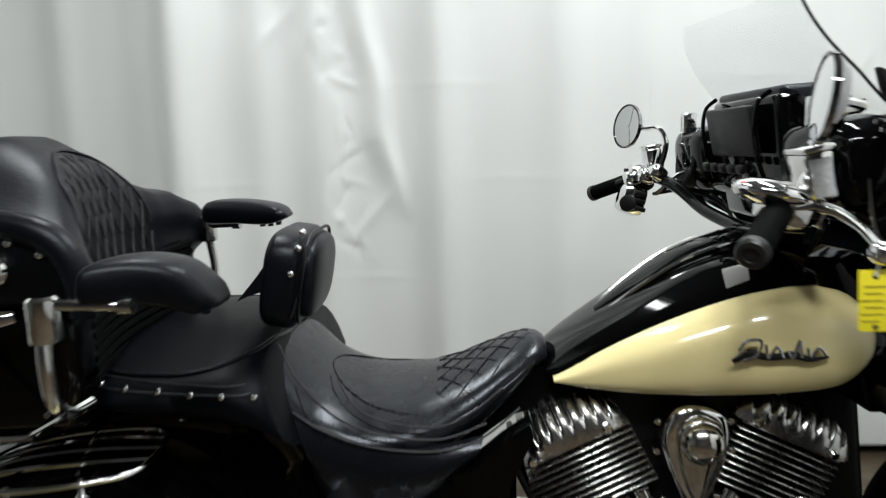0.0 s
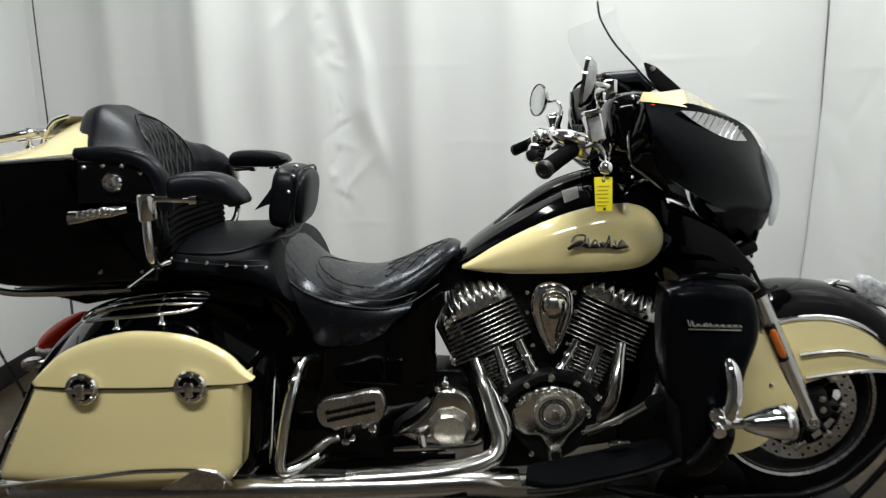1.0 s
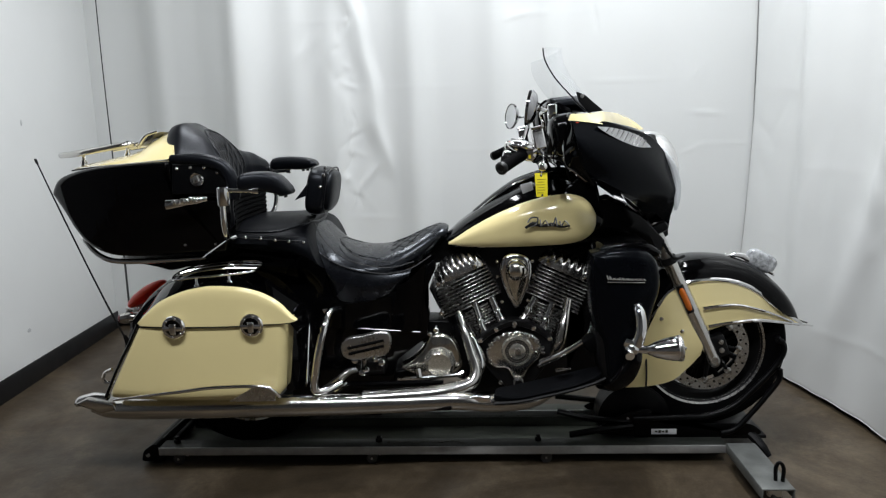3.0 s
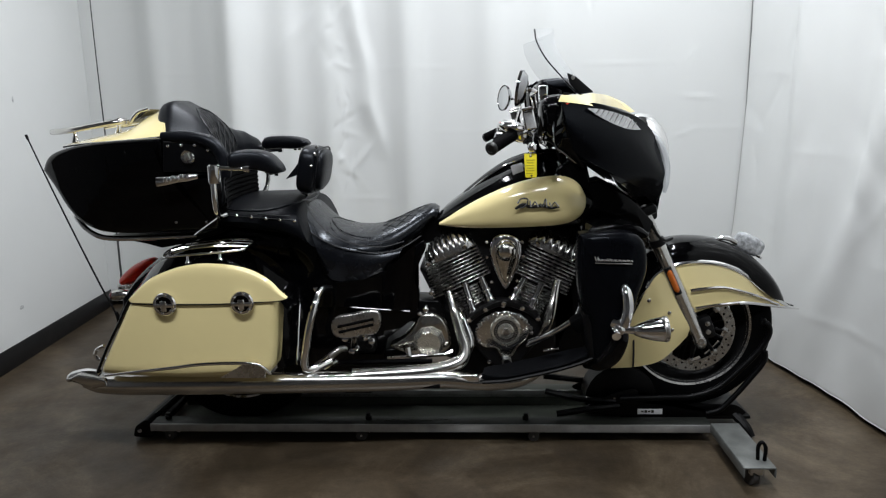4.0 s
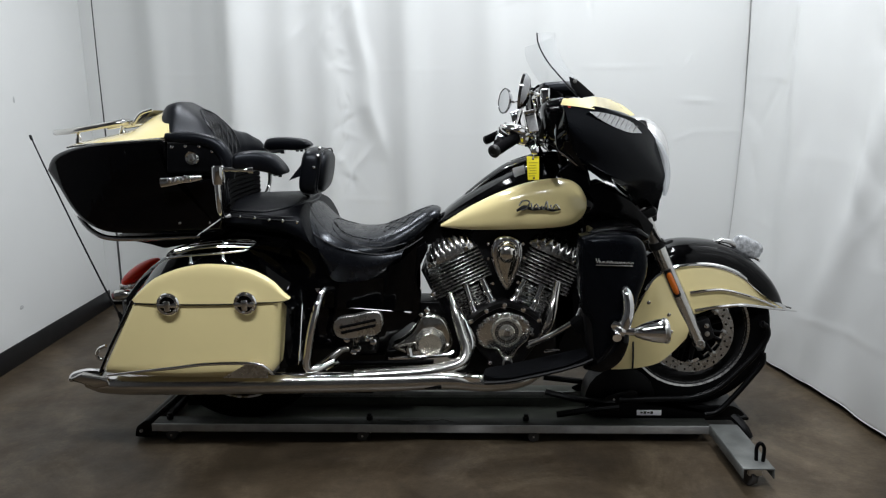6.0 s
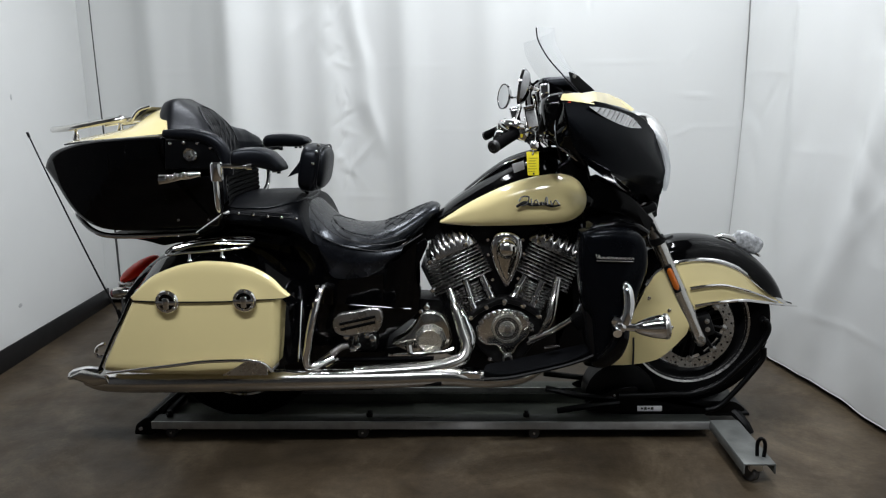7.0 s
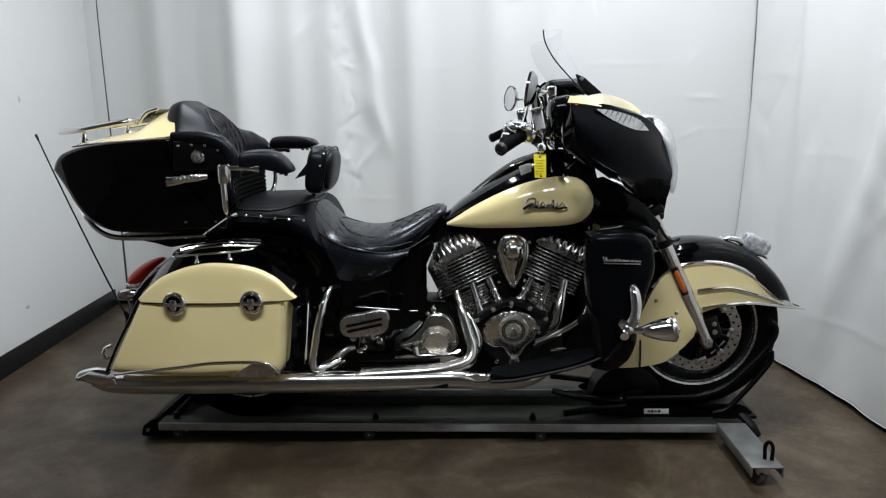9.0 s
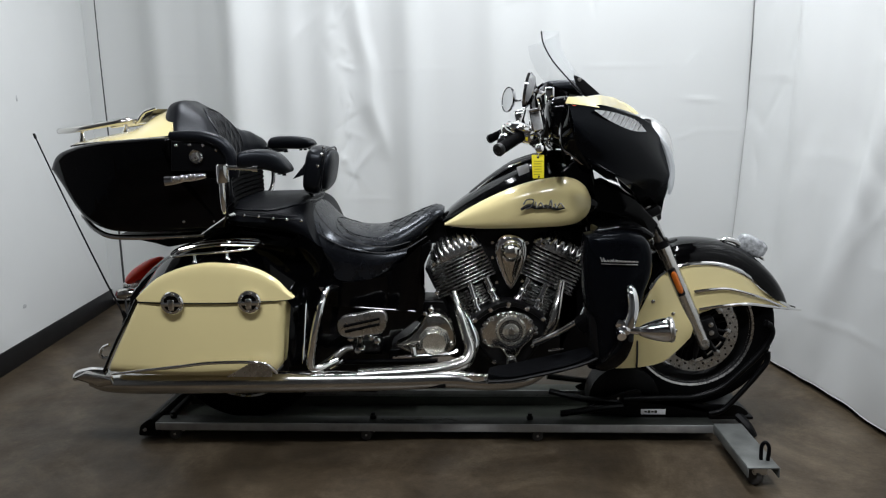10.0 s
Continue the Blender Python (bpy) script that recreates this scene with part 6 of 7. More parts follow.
for p in [(0.091, -0.150, 0.708), (0.215, -0.150, 0.657), (0.091, -0.150, 0.656), (0.211, -0.150, 0.707), (0.107, -0.140, 0.565), (0.195, -0.140, 0.569)]:
    bm = B()
    lathe(bm, [(0.006, -0.01), (0.006, 0.004), (0.004, 0.006), (0.0005, 0.006)], p, (0, -1, 0), 10)
    part("cover_bolt", bm, CHROME, td)

# ---- exhaust ----
bm = B()
tube(bm, [(-0.043, -0.170, 0.533), (-0.023, -0.220, 0.486), (-0.001, -0.250, 0.415), (0.014, -0.270, 0.366), (-0.001, -0.290, 0.330), (-0.057, -0.310, 0.313), (-0.132, -0.330, 0.305), (-0.243, -0.345, 0.302), (-0.354, -0.350, 0.296)], [0.015, 0.016, 0.018, 0.021, 0.023, 0.025, 0.027, 0.028, 0.03], 16, 6)
hp = part("rear_header", bm, PIPE, bike, "chrome rear header pipe")
bm = B()
tube(bm, [(0.332, -0.150, 0.567), (0.312, -0.200, 0.499), (0.296, -0.215, 0.440), (0.278, -0.195, 0.395), (0.248, -0.150, 0.355), (0.200, -0.110, 0.320)], [0.015, 0.017, 0.0185, 0.019, 0.019, 0.019], 14, 5)
part("front_header", bm, PIPE, bike, "chrome front header pipe")
bm = B()
tube(bm, [(-0.016, -0.200, 0.491), (0.011, -0.230, 0.439), (0.030, -0.250, 0.384), (0.018, -0.265, 0.341)], [0.015, 0.017, 0.017, 0.015], 12, 5)
part("heat_shield", bm, CHROME, hp, "chrome heat shield")
bm = B()
tube(bm, [(0.318, -0.270, 0.312), (0.266, -0.272, 0.292), (0.205, -0.290, 0.266), (0.130, -0.300, 0.259), (0.040, -0.315, 0.266), (-0.057, -0.330, 0.281), (-0.243, -0.350, 0.283), (-0.503, -0.360, 0.282), (-0.804, -0.365, 0.280), (-1.034, -0.365, 0.278), (-1.187, -0.365, 0.278), (-1.254, -0.365, 0.289)], [0.009, 0.017, 0.022, 0.025, 0.028, 0.029, 0.031, 0.033, 0.035, 0.036, 0.036, 0.036, 0.031, 0.022], 20, 6)
mf = part("muffler", bm, PIPE, bike, "long chrome muffler with slash-cut tip")
bm = B()
tube(bm, [(-1.205, -0.362, 0.308), (-1.253, -0.362, 0.310), (-1.299, -0.362, 0.302), (-1.317, -0.362, 0.290)], [0.020, 0.022, 0.018, 0.008], 12, 4, flat=0.8)
part("muffler_tip", bm, CHROME, mf, "flared chrome tip")
bm = B()
plate(bm, corners([(-1.302, 0.305), (-1.262, 0.324), (-1.210, 0.315), (-1.169, 0.305), (-1.162, 0.282), (-1.214, 0.274)], 0.004), -0.398, -0.33, 0.006)
part("tip_mouth", bm, PIPE, mf)
twin(mf)
bm = B()
plate(bm, corners([(-0.076, 0.283), (-0.038, 0.297), (0.018, 0.303), (0.059, 0.299), (0.062, 0.277), (-0.001, 0.271), (-0.057, 0.273)], 0.005), -0.345, -0.29, 0.006)
part("pipe_clamp", bm, CHROME, mf)
for p in [(-0.112, -0.350, 0.269), (-0.341, -0.330, 0.245)]:
    bm = B()
    rbox(bm, p, (0.09, 0.03, 0.016), 0.005)
    part("pipe_bracket", bm, MATTE, mf)

# chrome sprocket cover
bm = B()
plate(bm, corners([(-0.257, 0.355), (-0.207, 0.380), (-0.167, 0.421), (-0.144, 0.469), (-0.107, 0.475), (-0.059, 0.457), (-0.036, 0.410), (-0.031, 0.355), (-0.061, 0.328), (-0.120, 0.318), (-0.189, 0.324)], 0.02, 4), -0.215, -0.15, 0.014, 4, 0.006)
spk = part("sprocket_cover", bm, PEWTER, eng, "polished chrome side case")
bm = B()
lathe(bm, [(0.056, 0.0), (0.055, 0.010), (0.043, 0.034), (0.041, 0.037), (0.0005, 0.037)], (-0.110, -0.215, 0.376), (0, -1, 0), 9)
part("octagon_cap", bm, SATINALLOY, spk, "faceted chrome cap", 12)
bm = B()
tube(bm, [(-0.255, -0.230, 0.320), (-0.176, -0.240, 0.328), (-0.059, -0.245, 0.338), (-0.030, -0.240, 0.348)], 0.007, 8, 4)
tube(bm, [(-0.185, -0.235, 0.359), (-0.180, -0.240, 0.332)], 0.012, 8, 1)
part("linkage_rod", bm, CHROME, eng, "chrome linkage rod")
bm = B()
tube(bm, [(-0.446, -0.260, 0.313), (-0.250, -0.270, 0.320), (-0.097, -0.270, 0.322)], 0.010, 8, 3)
part("lower_tube", bm, BLACK, bike, "glossy black lower frame tube")
for p, r in (((-0.121, -0.200, 0.483), 0.010), ((-0.143, -0.200, 0.469), 0.008), ((-0.101, -0.180, 0.538), 0.009)):
    bm = B()
    lathe(bm, [(r, -0.03), (r, 0.004), (r * 0.6, 0.007), (0.0005, 0.007)], p, (0, -1, 0), 10)
    part("frame_bolt", bm, CHROME, frame_body)

# ---- floorboards, pedal, passenger board ----
bm = B()
near, far_ = spread([(0.070, 0.318), (0.140, 0.322), (0.210, 0.336), (0.316, 0.361), (0.400, 0.388), (0.416, 0.397)], 20), spread([(0.078, 0.284), (0.144, 0.305), (0.240, 0.330), (0.332, 0.352), (0.418, 0.378), (0.425, 0.384)], 20)
loops = []
for i in range(21):
    e = 0.5 + 0.5 * min(1.0, 4.0 * i / 20, 4.0 * (20 - i) / 20) ** 0.5
    ym = -0.345
    (xa, za), (xb, zb) = near[i], far_[i]
    zb = max(zb, za - 0.004)
    loops.append([(xa, ym - 0.065 * e, za - 0.004), (xa, ym - 0.062 * e, za), (xb, ym + 0.065 * e, zb), (xb, ym + 0.067 * e, zb - 0.022), (xa, ym - 0.060 * e, za - 0.018)])
rings(bm, loops)
fb = part("rider_footboard", bm, FOOTPAD, bike, "long black rubber rider footboard")
bm = B()
tube(bm, [(near[i][0], -0.409, near[i][1] - 0.016) for i in range(0, 21, 2)], 0.006, 8, 1)
part("footboard_rim", bm, MATTE, fb, "black metal rim")
bm = B()
rbox(bm, (0.294, -0.330, 0.384), (0.05, 0.02, 0.006), 0.002, tilt(-10))
part("board_plate", bm, CHROME, fb)
for p in [(0.187, -0.320, 0.292), (0.318, -0.320, 0.324)]:
    bm = B()
    rbox(bm, p, (0.05, 0.03, 0.02), 0.006, tilt(-15))
    part("board_bracket", bm, MATTE, fb)
bm = B()
tube(bm, [(0.230, -0.270, 0.386), (0.288, -0.300, 0.423), (0.341, -0.310, 0.457), (0.377, -0.310, 0.487), (0.391, -0.300, 0.517)], [0.012, 0.010, 0.010, 0.010, 0.008], 10, 5)
bp = part("brake_pedal", bm, CHROME, bike, "chrome brake pedal arm")
bm = B()
rbox(bm, (0.384, -0.330, 0.474), (0.05, 0.06, 0.05), 0.012, tilt(-35))
part("pedal_pad", bm, RUBBER, bp)
bm = B()
plate(bm, curve([(-0.423, 0.476), (-0.402, 0.499), (-0.351, 0.508), (-0.291, 0.520), (-0.264, 0.512), (-0.260, 0.476), (-0.277, 0.441), (-0.325, 0.433), (-0.381, 0.425), (-0.416, 0.437)], 4, True), -0.338, -0.312, 0.006)
pf = part("passenger_footboard", bm, STEEL, bike, "chrome passenger footboard with rubber strips")
for pts in ([(-0.401, -0.340, 0.466), (-0.340, -0.340, 0.479), (-0.282, -0.340, 0.492)], [(-0.398, -0.340, 0.447), (-0.341, -0.340, 0.460), (-0.283, -0.340, 0.473)]):
    bm = B()
    tube(bm, pts, 0.0045, 8, 2)
    part("rubber_strip", bm, RUBBER, pf)
bm = B()
tube(bm, [(-0.352, -0.325, 0.438), (-0.353, -0.305, 0.412), (-0.362, -0.275, 0.382)], 0.013, 10, 3)
part("board_pivot", bm, CHROME, pf)
random.seed(21)
for p in [(-0.381, -0.260, 0.375), (-0.358, -0.260, 0.367), (-0.312, -0.260, 0.373), (-0.304, -0.260, 0.391), (-0.372, -0.260, 0.355), (-0.321, -0.270, 0.407), (-0.392, -0.270, 0.403)]:
    bm = B()
    lathe(bm, [(0.011, -0.02), (0.011, 0.006), (0.006, 0.008), (0.0005, 0.008)], p, (random.uniform(-0.3, 0.3), -1, 0.2), 10)
    part("pivot_bolt", bm, CHROME if random.random() < 0.6 else ENGINE, pf)
bm = B()
rbox(bm, (-0.343, -0.220, 0.366), (0.10, 0.06, 0.05), 0.012)
part("board_mount", bm, ENGINE, pf)
twin(pf)
bm = B()
tube(bm, [(-0.521, -0.280, 0.296), (-0.481, -0.280, 0.316), (-0.445, -0.280, 0.342), (-0.415, -0.270, 0.363), (-0.389, -0.260, 0.367)], [0.008, 0.012, 0.013, 0.012, 0.010], 10, 4)
part("linkage_arm", bm, STEEL, bike, "greasy linkage arm")
bm = B()
tube(bm, [(-0.462, -0.280, 0.296), (-0.435, -0.280, 0.314), (-0.419, -0.280, 0.326)], 0.008, 8, 3)
part("side_peg", bm, CHROME, bike)


# ---- lower fairings and highway bar ----
bm = B()
lf = curve([(0.370, 0.760), (0.383, 0.776), (0.451, 0.784), (0.519, 0.780), (0.557, 0.762), (0.576, 0.722), (0.580, 0.660), (0.560, 0.589), (0.545, 0.525), (0.522, 0.443), (0.481, 0.369), (0.428, 0.354), (0.412, 0.425), (0.403, 0.498), (0.381, 0.544), (0.368, 0.661)], 4, True)
plate(bm, lf, -0.415, -0.30, 0.035, 6, 0.008)
lower = part("lower_fairing", bm, SATIN, bike, "black lower leg fairing")
bm = B()
plate(bm, corners([(0.386, 0.533), (0.457, 0.551), (0.503, 0.505), (0.496, 0.430), (0.463, 0.345), (0.418, 0.336), (0.398, 0.430)], 0.02), -0.40, -0.25, 0.02)
part("vent_duct", bm, PLASTIC, lower)
bm = B()
plate(bm, corners([(0.393, 0.756), (0.410, 0.790), (0.488, 0.800), (0.559, 0.792), (0.596, 0.763), (0.579, 0.748), (0.471, 0.768)], 0.01), -0.36, -0.20, 0.012)
part("fairing_cap", bm, BLACK, lower)
# Thin chrome sliver added as the glint along the fairing's top edge
bm = B()
rbox(bm, (0.397, -0.380, 0.765), (0.035, 0.006, 0.003), 0.001)
part("edge_glint_strip", bm, CHROME, lower)
# silver nameplate drawn as plain strokes over a bar
bm = B()
rbox(bm, (0.471, -0.426, 0.689), (0.112, 0.003, 0.0035), 0.001, tilt(2))
np_ = part("name_bar", bm, SCRIPT, lower, "silver underline of the fairing script")
for k in range(9):
    a = Vector((0.418, -0.426, 0.696))
    b = Vector((0.520, -0.426, 0.692))
    p = a + (b - a) * (k / 8)
    bm = B()
    h = 0.020 if k == 0 else (0.013 if k == 3 else 0.009)
    tube(bm, [p + Vector((-0.005, 0, h * 0.8)), p + Vector((0.0, 0, 0.001)), p + Vector((0.004, 0, h * 0.7)), p + Vector((0.007, 0, 0.001))], 0.0018, 6, 3)
    part("script_stroke", bm, SCRIPT, np_)
twin(lower)
for s in (1, -1):
    Y = lambda pts: [(x, s * y, z) for x, y, z in pts]
    bm = B()
    tube(bm, Y([(0.500, -0.370, 0.628), (0.510, -0.425, 0.600), (0.514, -0.440, 0.550), (0.503, -0.442, 0.500), (0.496, -0.440, 0.478)]), [0.015, 0.018, 0.019, 0.019], 14, 5)
    hb = part("highway_bar", bm, CHROME, bike, "chrome highway bar")
    # The lower bar's dark reflection is put into its colour as glossy black
    bm = B()
    tube(bm, Y([(0.499, -0.438, 0.488), (0.494, -0.438, 0.452), (0.476, -0.432, 0.406), (0.446, -0.410, 0.368), (0.408, -0.350, 0.345)]), [0.020, 0.026, 0.029, 0.026, 0.020], 14, 5)
    part("lower_bar", bm, BLACK, hb, "thick chrome lower bar, coloured black for its dark reflection")
    bm = B()
    lathe(bm, [(0.022, -0.012), (0.025, -0.008), (0.025, 0.008), (0.022, 0.012)], Y([(0.490, -0.440, 0.488)])[0], (0.5, 0, 1), 14)
    lathe(bm, [(0.014, -0.02), (0.014, 0.02)], Y([(0.476, -0.455, 0.479)])[0], (0, 1, 0.3), 12)
    rbox(bm, Y([(0.486, -0.440, 0.503)])[0], (0.05, 0.03, 0.03), 0.008, tilt(20))
    tube(bm, Y([(0.496, -0.445, 0.488), (0.520, -0.450, 0.486), (0.545, -0.452, 0.486)]), [0.016, 0.012, 0.012], 12, 3)
    part("lamp_clamp", bm, CHROME, hb)
    c = Y([(0.632, -0.452, 0.490)])[0]
    bm = B()
    lathe(bm, [(0.006, -0.104), (0.014, -0.098), (0.024, -0.076), (0.033, -0.046), (0.037, -0.024), (0.0385, -0.004), (0.036, 0.0), (0.031, 0.001), (0.029, -0.006), (0.0005, -0.012)], c, (1, 0, 0.06), 28)
    fl = part("driving_lamp", bm, CHROME, hb, "chrome bullet driving lamp")
    bm = B()
    lathe(bm, [(0.038, -0.012), (0.0397, -0.008), (0.0397, -0.002), (0.038, 0.001)], c, (1, 0, 0.06), 28)
    part("lamp_bezel", bm, STEEL, fl, "satin lamp rim")

# ---- steering head cover ----
bm = B()
plate(bm, corners([(0.326, 0.956), (0.382, 0.993), (0.423, 0.975), (0.438, 0.912), (0.474, 0.922), (0.520, 0.895), (0.573, 0.858), (0.652, 0.771), (0.635, 0.723), (0.426, 0.724), (0.405, 0.802)], 0.006), -0.17, -0.05, 0.006)
plate(bm, corners([(0.326, 0.940), (0.400, 0.950), (0.440, 0.890), (0.560, 0.850), (0.640, 0.771), (0.635, 0.723), (0.426, 0.724), (0.405, 0.802)], 0.006), -0.05, 0.17, 0.006)
part("inner_cowl", bm, BLACK, bike, "black inner cowl round the steering head")

# ---- fairing ----
def fair_y(x, z):
    """Depth of the fairing's side: wide at the rear, closing in towards the lamp and the lower tip."""
    u = min(1.15, max(0.0, (x - 0.30) / 0.37))
    return -(0.44 - 0.27 * u ** 1.5) * (1 - 0.55 * min(1.0, max(0.0, (0.95 - z) / 0.16)) ** 1.5)


FT = [(0.304, 1.176), (0.346, 1.168), (0.411, 1.158), (0.480, 1.145), (0.548, 1.128), (0.598, 1.099), (0.646, 1.047), (0.672, 1.000)]
FB = [(0.330, 1.059), (0.348, 1.028), (0.383, 1.004), (0.454, 0.964), (0.532, 0.925), (0.605, 0.886), (0.650, 0.862), (0.684, 0.855)]
FL = [(0.468, 0.948), (0.540, 0.895), (0.605, 0.831), (0.659, 0.767), (0.690, 0.772)]
bm = B()
panel(bm, FB, FT, lambda x, z, s, t: fair_y(x, z) - 0.026 * math.sin(math.pi * t) ** 1.3, 0.012, 40, 16)
fairing = part("fairing", bm, SATIN, bike, "black fork-mounted batwing fairing")
twin_side = twin(fairing, "fairing_side")
twin_side.parent = fairing
# glossy black chin under each side
for s in (1, -1):
    bm = B()
    panel(bm, FL, [(0.462, 0.964), (0.532, 0.932), (0.605, 0.893), (0.650, 0.869), (0.684, 0.862)], lambda x, z, a, t: s * (fair_y(x, z) + 0.010), 0.010 * s, 24, 8)
    part("fairing_chin", bm, BLACK, fairing, "glossy black fairing chin")
# front skin joining both sides round the lamp
FR = [(0.666, 1.001), (0.675, 0.955), (0.676, 0.891), (0.676, 0.822), (0.668, 0.776)]
bm = B()
fr = spread(FR, 14)
loops = []
for x, z in fr:
    y0 = fair_y(x, z)
    loops.append([(x - 0.004 + 0.02 * (1 - (k / 9 * 2 - 1) ** 2), y0 * (1 - k / 9 * 2), z - 0.01 * (1 - (k / 9 * 2 - 1) ** 2)) for k in range(10)])
rings(bm, loops, wrap=False)
part("fairing_nose", bm, SATIN, fairing, "black fairing nose")
# cream brow over the sides
CT = [(0.304, 1.191), (0.372, 1.192), (0.409, 1.197), (0.478, 1.195), (0.514, 1.186), (0.548, 1.170), (0.576, 1.150), (0.592, 1.136)]
CB = [(0.296, 1.173), (0.356, 1.166), (0.409, 1.158), (0.466, 1.153), (0.515, 1.150), (0.552, 1.143), (0.578, 1.137), (0.592, 1.131)]


def brow_in(a):
    return float(np.interp(a, (0, 0.2, 0.36, 0.55, 0.7, 0.85, 1), (0.02, 0.06, 0.16, 0.48, 0.68, 0.84, 0.92)))


def brow_low(a):
    return float(np.interp(a, (0, 0.36, 0.5, 0.64, 0.78, 0.9, 1), (0.0, 0.0, 0.18, 0.42, 0.64, 0.80, 0.88)))


for s in (1, -1):
    bm = B()
    panel(bm, CB, CT, lambda x, z, a, t: s * (fair_y(x, max(z, 1.0)) * (1 - brow_low(a) - (max(brow_in(a), brow_low(a)) - brow_low(a)) * t ** 1.2) - 0.004), 0.010 * s, 32, 8)
    part("fairing_brow", bm, CREAM, fairing, "cream painted fairing brow")
    # black top skin between the side and the brow
    bm = B()
    loops = []
    for i, ((xa, za), (xb, zb)) in enumerate(zip(spread(FT, 24), spread(CB, 24))):
        a = Vector((xa, s * fair_y(xa, za), za))
        b = Vector((xb, s * (fair_y(xb, max(zb, 1.0)) * (1 - brow_low(i / 24)) - 0.001), zb - 0.001))
        if i > 6:
            loops.append([a.lerp(b, k / 6) + Vector((0, 0, 0.010 * math.sin(math.pi * k / 6))) for k in range(7)] + [b - Vector((0, 0, 0.008)), a - Vector((0, 0, 0.008))])
    rings(bm, loops)
    part("fairing_top", bm, SATIN, fairing, "black top of the fairing")
bm = B()
ct = spread(CT, 20)
loops = [[(x + 0.02 * (1 - (k / 8 * 2 - 1) ** 2), (fair_y(x, 1.1) * (1 - brow_in(i / 20)) - 0.004) * (1 - k / 8 * 2), z + 0.004 * (1 - (k / 8 * 2 - 1) ** 2)) for k in range(9)] for i, (x, z) in enumerate(ct) if i > 7]
rings(bm, loops, wrap=False)
part("fairing_brow", bm, CREAM, fairing, "cream painted fairing brow")
# headlamp nacelle
c = Vector((0.733, 0.0, 0.990)) + Vector((-0.125, 0, 0))
bm = B()
ball(bm, c + Vector((0.02, 0, 0)), (0.105, 0.13, 0.145), None, 28, 18)
nac = part("headlamp_nacelle", bm, CHROME, fairing, "round chrome headlamp nacelle")
bm = B()
ball(bm, c + Vector((0.045, 0, 0)), (0.08, 0.105, 0.12), None, 28, 18)
part("headlamp_lens", bm, LENS, nac, "clear headlamp lens")
for s in (1, -1):
    bm = B()
    tube(bm, [(x, s * (y), z) for x, y, z in [(0.608, -0.200, 1.091), (0.646, -0.200, 1.047), (0.669, -0.190, 1.006), (0.683, -0.180, 0.954), (0.683, -0.180, 0.907), (0.682, -0.170, 0.874)]], [0.006, 0.010, 0.012, 0.012, 0.010, 0.005], 8, 4)
    part("nose_trim", bm, LENS, fairing, "clear trim beside the headlamp")
    # clear indicator set in the side
    il, ih = spread([(0.384, 1.151), (0.420, 1.129), (0.471, 1.105), (0.523, 1.088), (0.570, 1.084)], 12), spread([(0.384, 1.153), (0.425, 1.149), (0.478, 1.137), (0.530, 1.118), (0.570, 1.085)], 12)
    bm = B()
    panel(bm, [(0.384, 1.151), (0.420, 1.129), (0.471, 1.105), (0.523, 1.088), (0.570, 1.084)], [(0.384, 1.153), (0.425, 1.149), (0.478, 1.137), (0.530, 1.118), (0.570, 1.085)], lambda x, z, a, t: s * (fair_y(x, z) - 0.016), 0.008 * s, 24, 6)
    ind = part("front_indicator", bm, SMOKE, fairing, "clear ribbed indicator lens")
    for k in range(2, 11):
        (xa, za), (xb, zb) = il[k], ih[k]
        bm = B()
        tube(bm, [(xa - 0.004, s * (fair_y(xa, za) - 0.0172), za), (xb + 0.004, s * (fair_y(xb, zb) - 0.0172), zb)], 0.0022, 6, 1)
        part("lens_rib", bm, CHROME, ind)
    bm = B()
    rbox(bm, (0.322, s * -0.438, 1.166), (0.010, 0.004, 0.003), 0.001)
    part("marker_light", bm, RED, fairing, "tiny red and white badge")
    # chrome rear rim of the fairing, with a black flange out to the skin
    inner = [Vector((x, s * y, z)) for x, y, z in [(0.308, -0.345, 1.188), (0.298, -0.350, 1.158), (0.292, -0.365, 1.100), (0.295, -0.385, 1.045), (0.318, -0.390, 1.024), (0.357, -0.385, 0.993)]]
    outer = [Vector((x, s * y, z)) for x, y, z in [(0.308, -0.420, 1.180), (0.308, -0.435, 1.149), (0.318, -0.435, 1.095), (0.335, -0.420, 1.045), (0.351, -0.410, 1.016), (0.378, -0.385, 0.977)]]
    bm = B()
    tube(bm, inner, 0.0035, 8, 4)
    part("fairing_rim", bm, CHROME, fairing, "thin bright fairing rim")
    bm = B()
    ia, oa = curve(inner, 4), curve(outer, 4)
    loops = []
    for p, q in zip(ia, oa):
        p, q = Vector(p), Vector(q)
        loops.append([p, (p + q) / 2 + Vector((-0.004, 0, 0)), q, q + Vector((0.006, 0, 0)), (p + q) / 2 + Vector((0.006, 0, 0)), p + Vector((0.006, 0, 0))])
    rings(bm, loops)
    part("fairing_flange", bm, BLACK, fairing, "glossy black inner edge of the fairing")
# inner dash: a low panel, a pod each side and a raised middle with the display
bm = B()
plate(bm, corners([(0.287, 1.159), (0.318, 1.169), (0.335, 1.085), (0.345, 1.052), (0.316, 1.046), (0.283, 1.072)], 0.012), -0.34, 0.34, 0.012)
dash = part("dashboard", bm, BLACK, bike, "black dash panel inside the fairing")
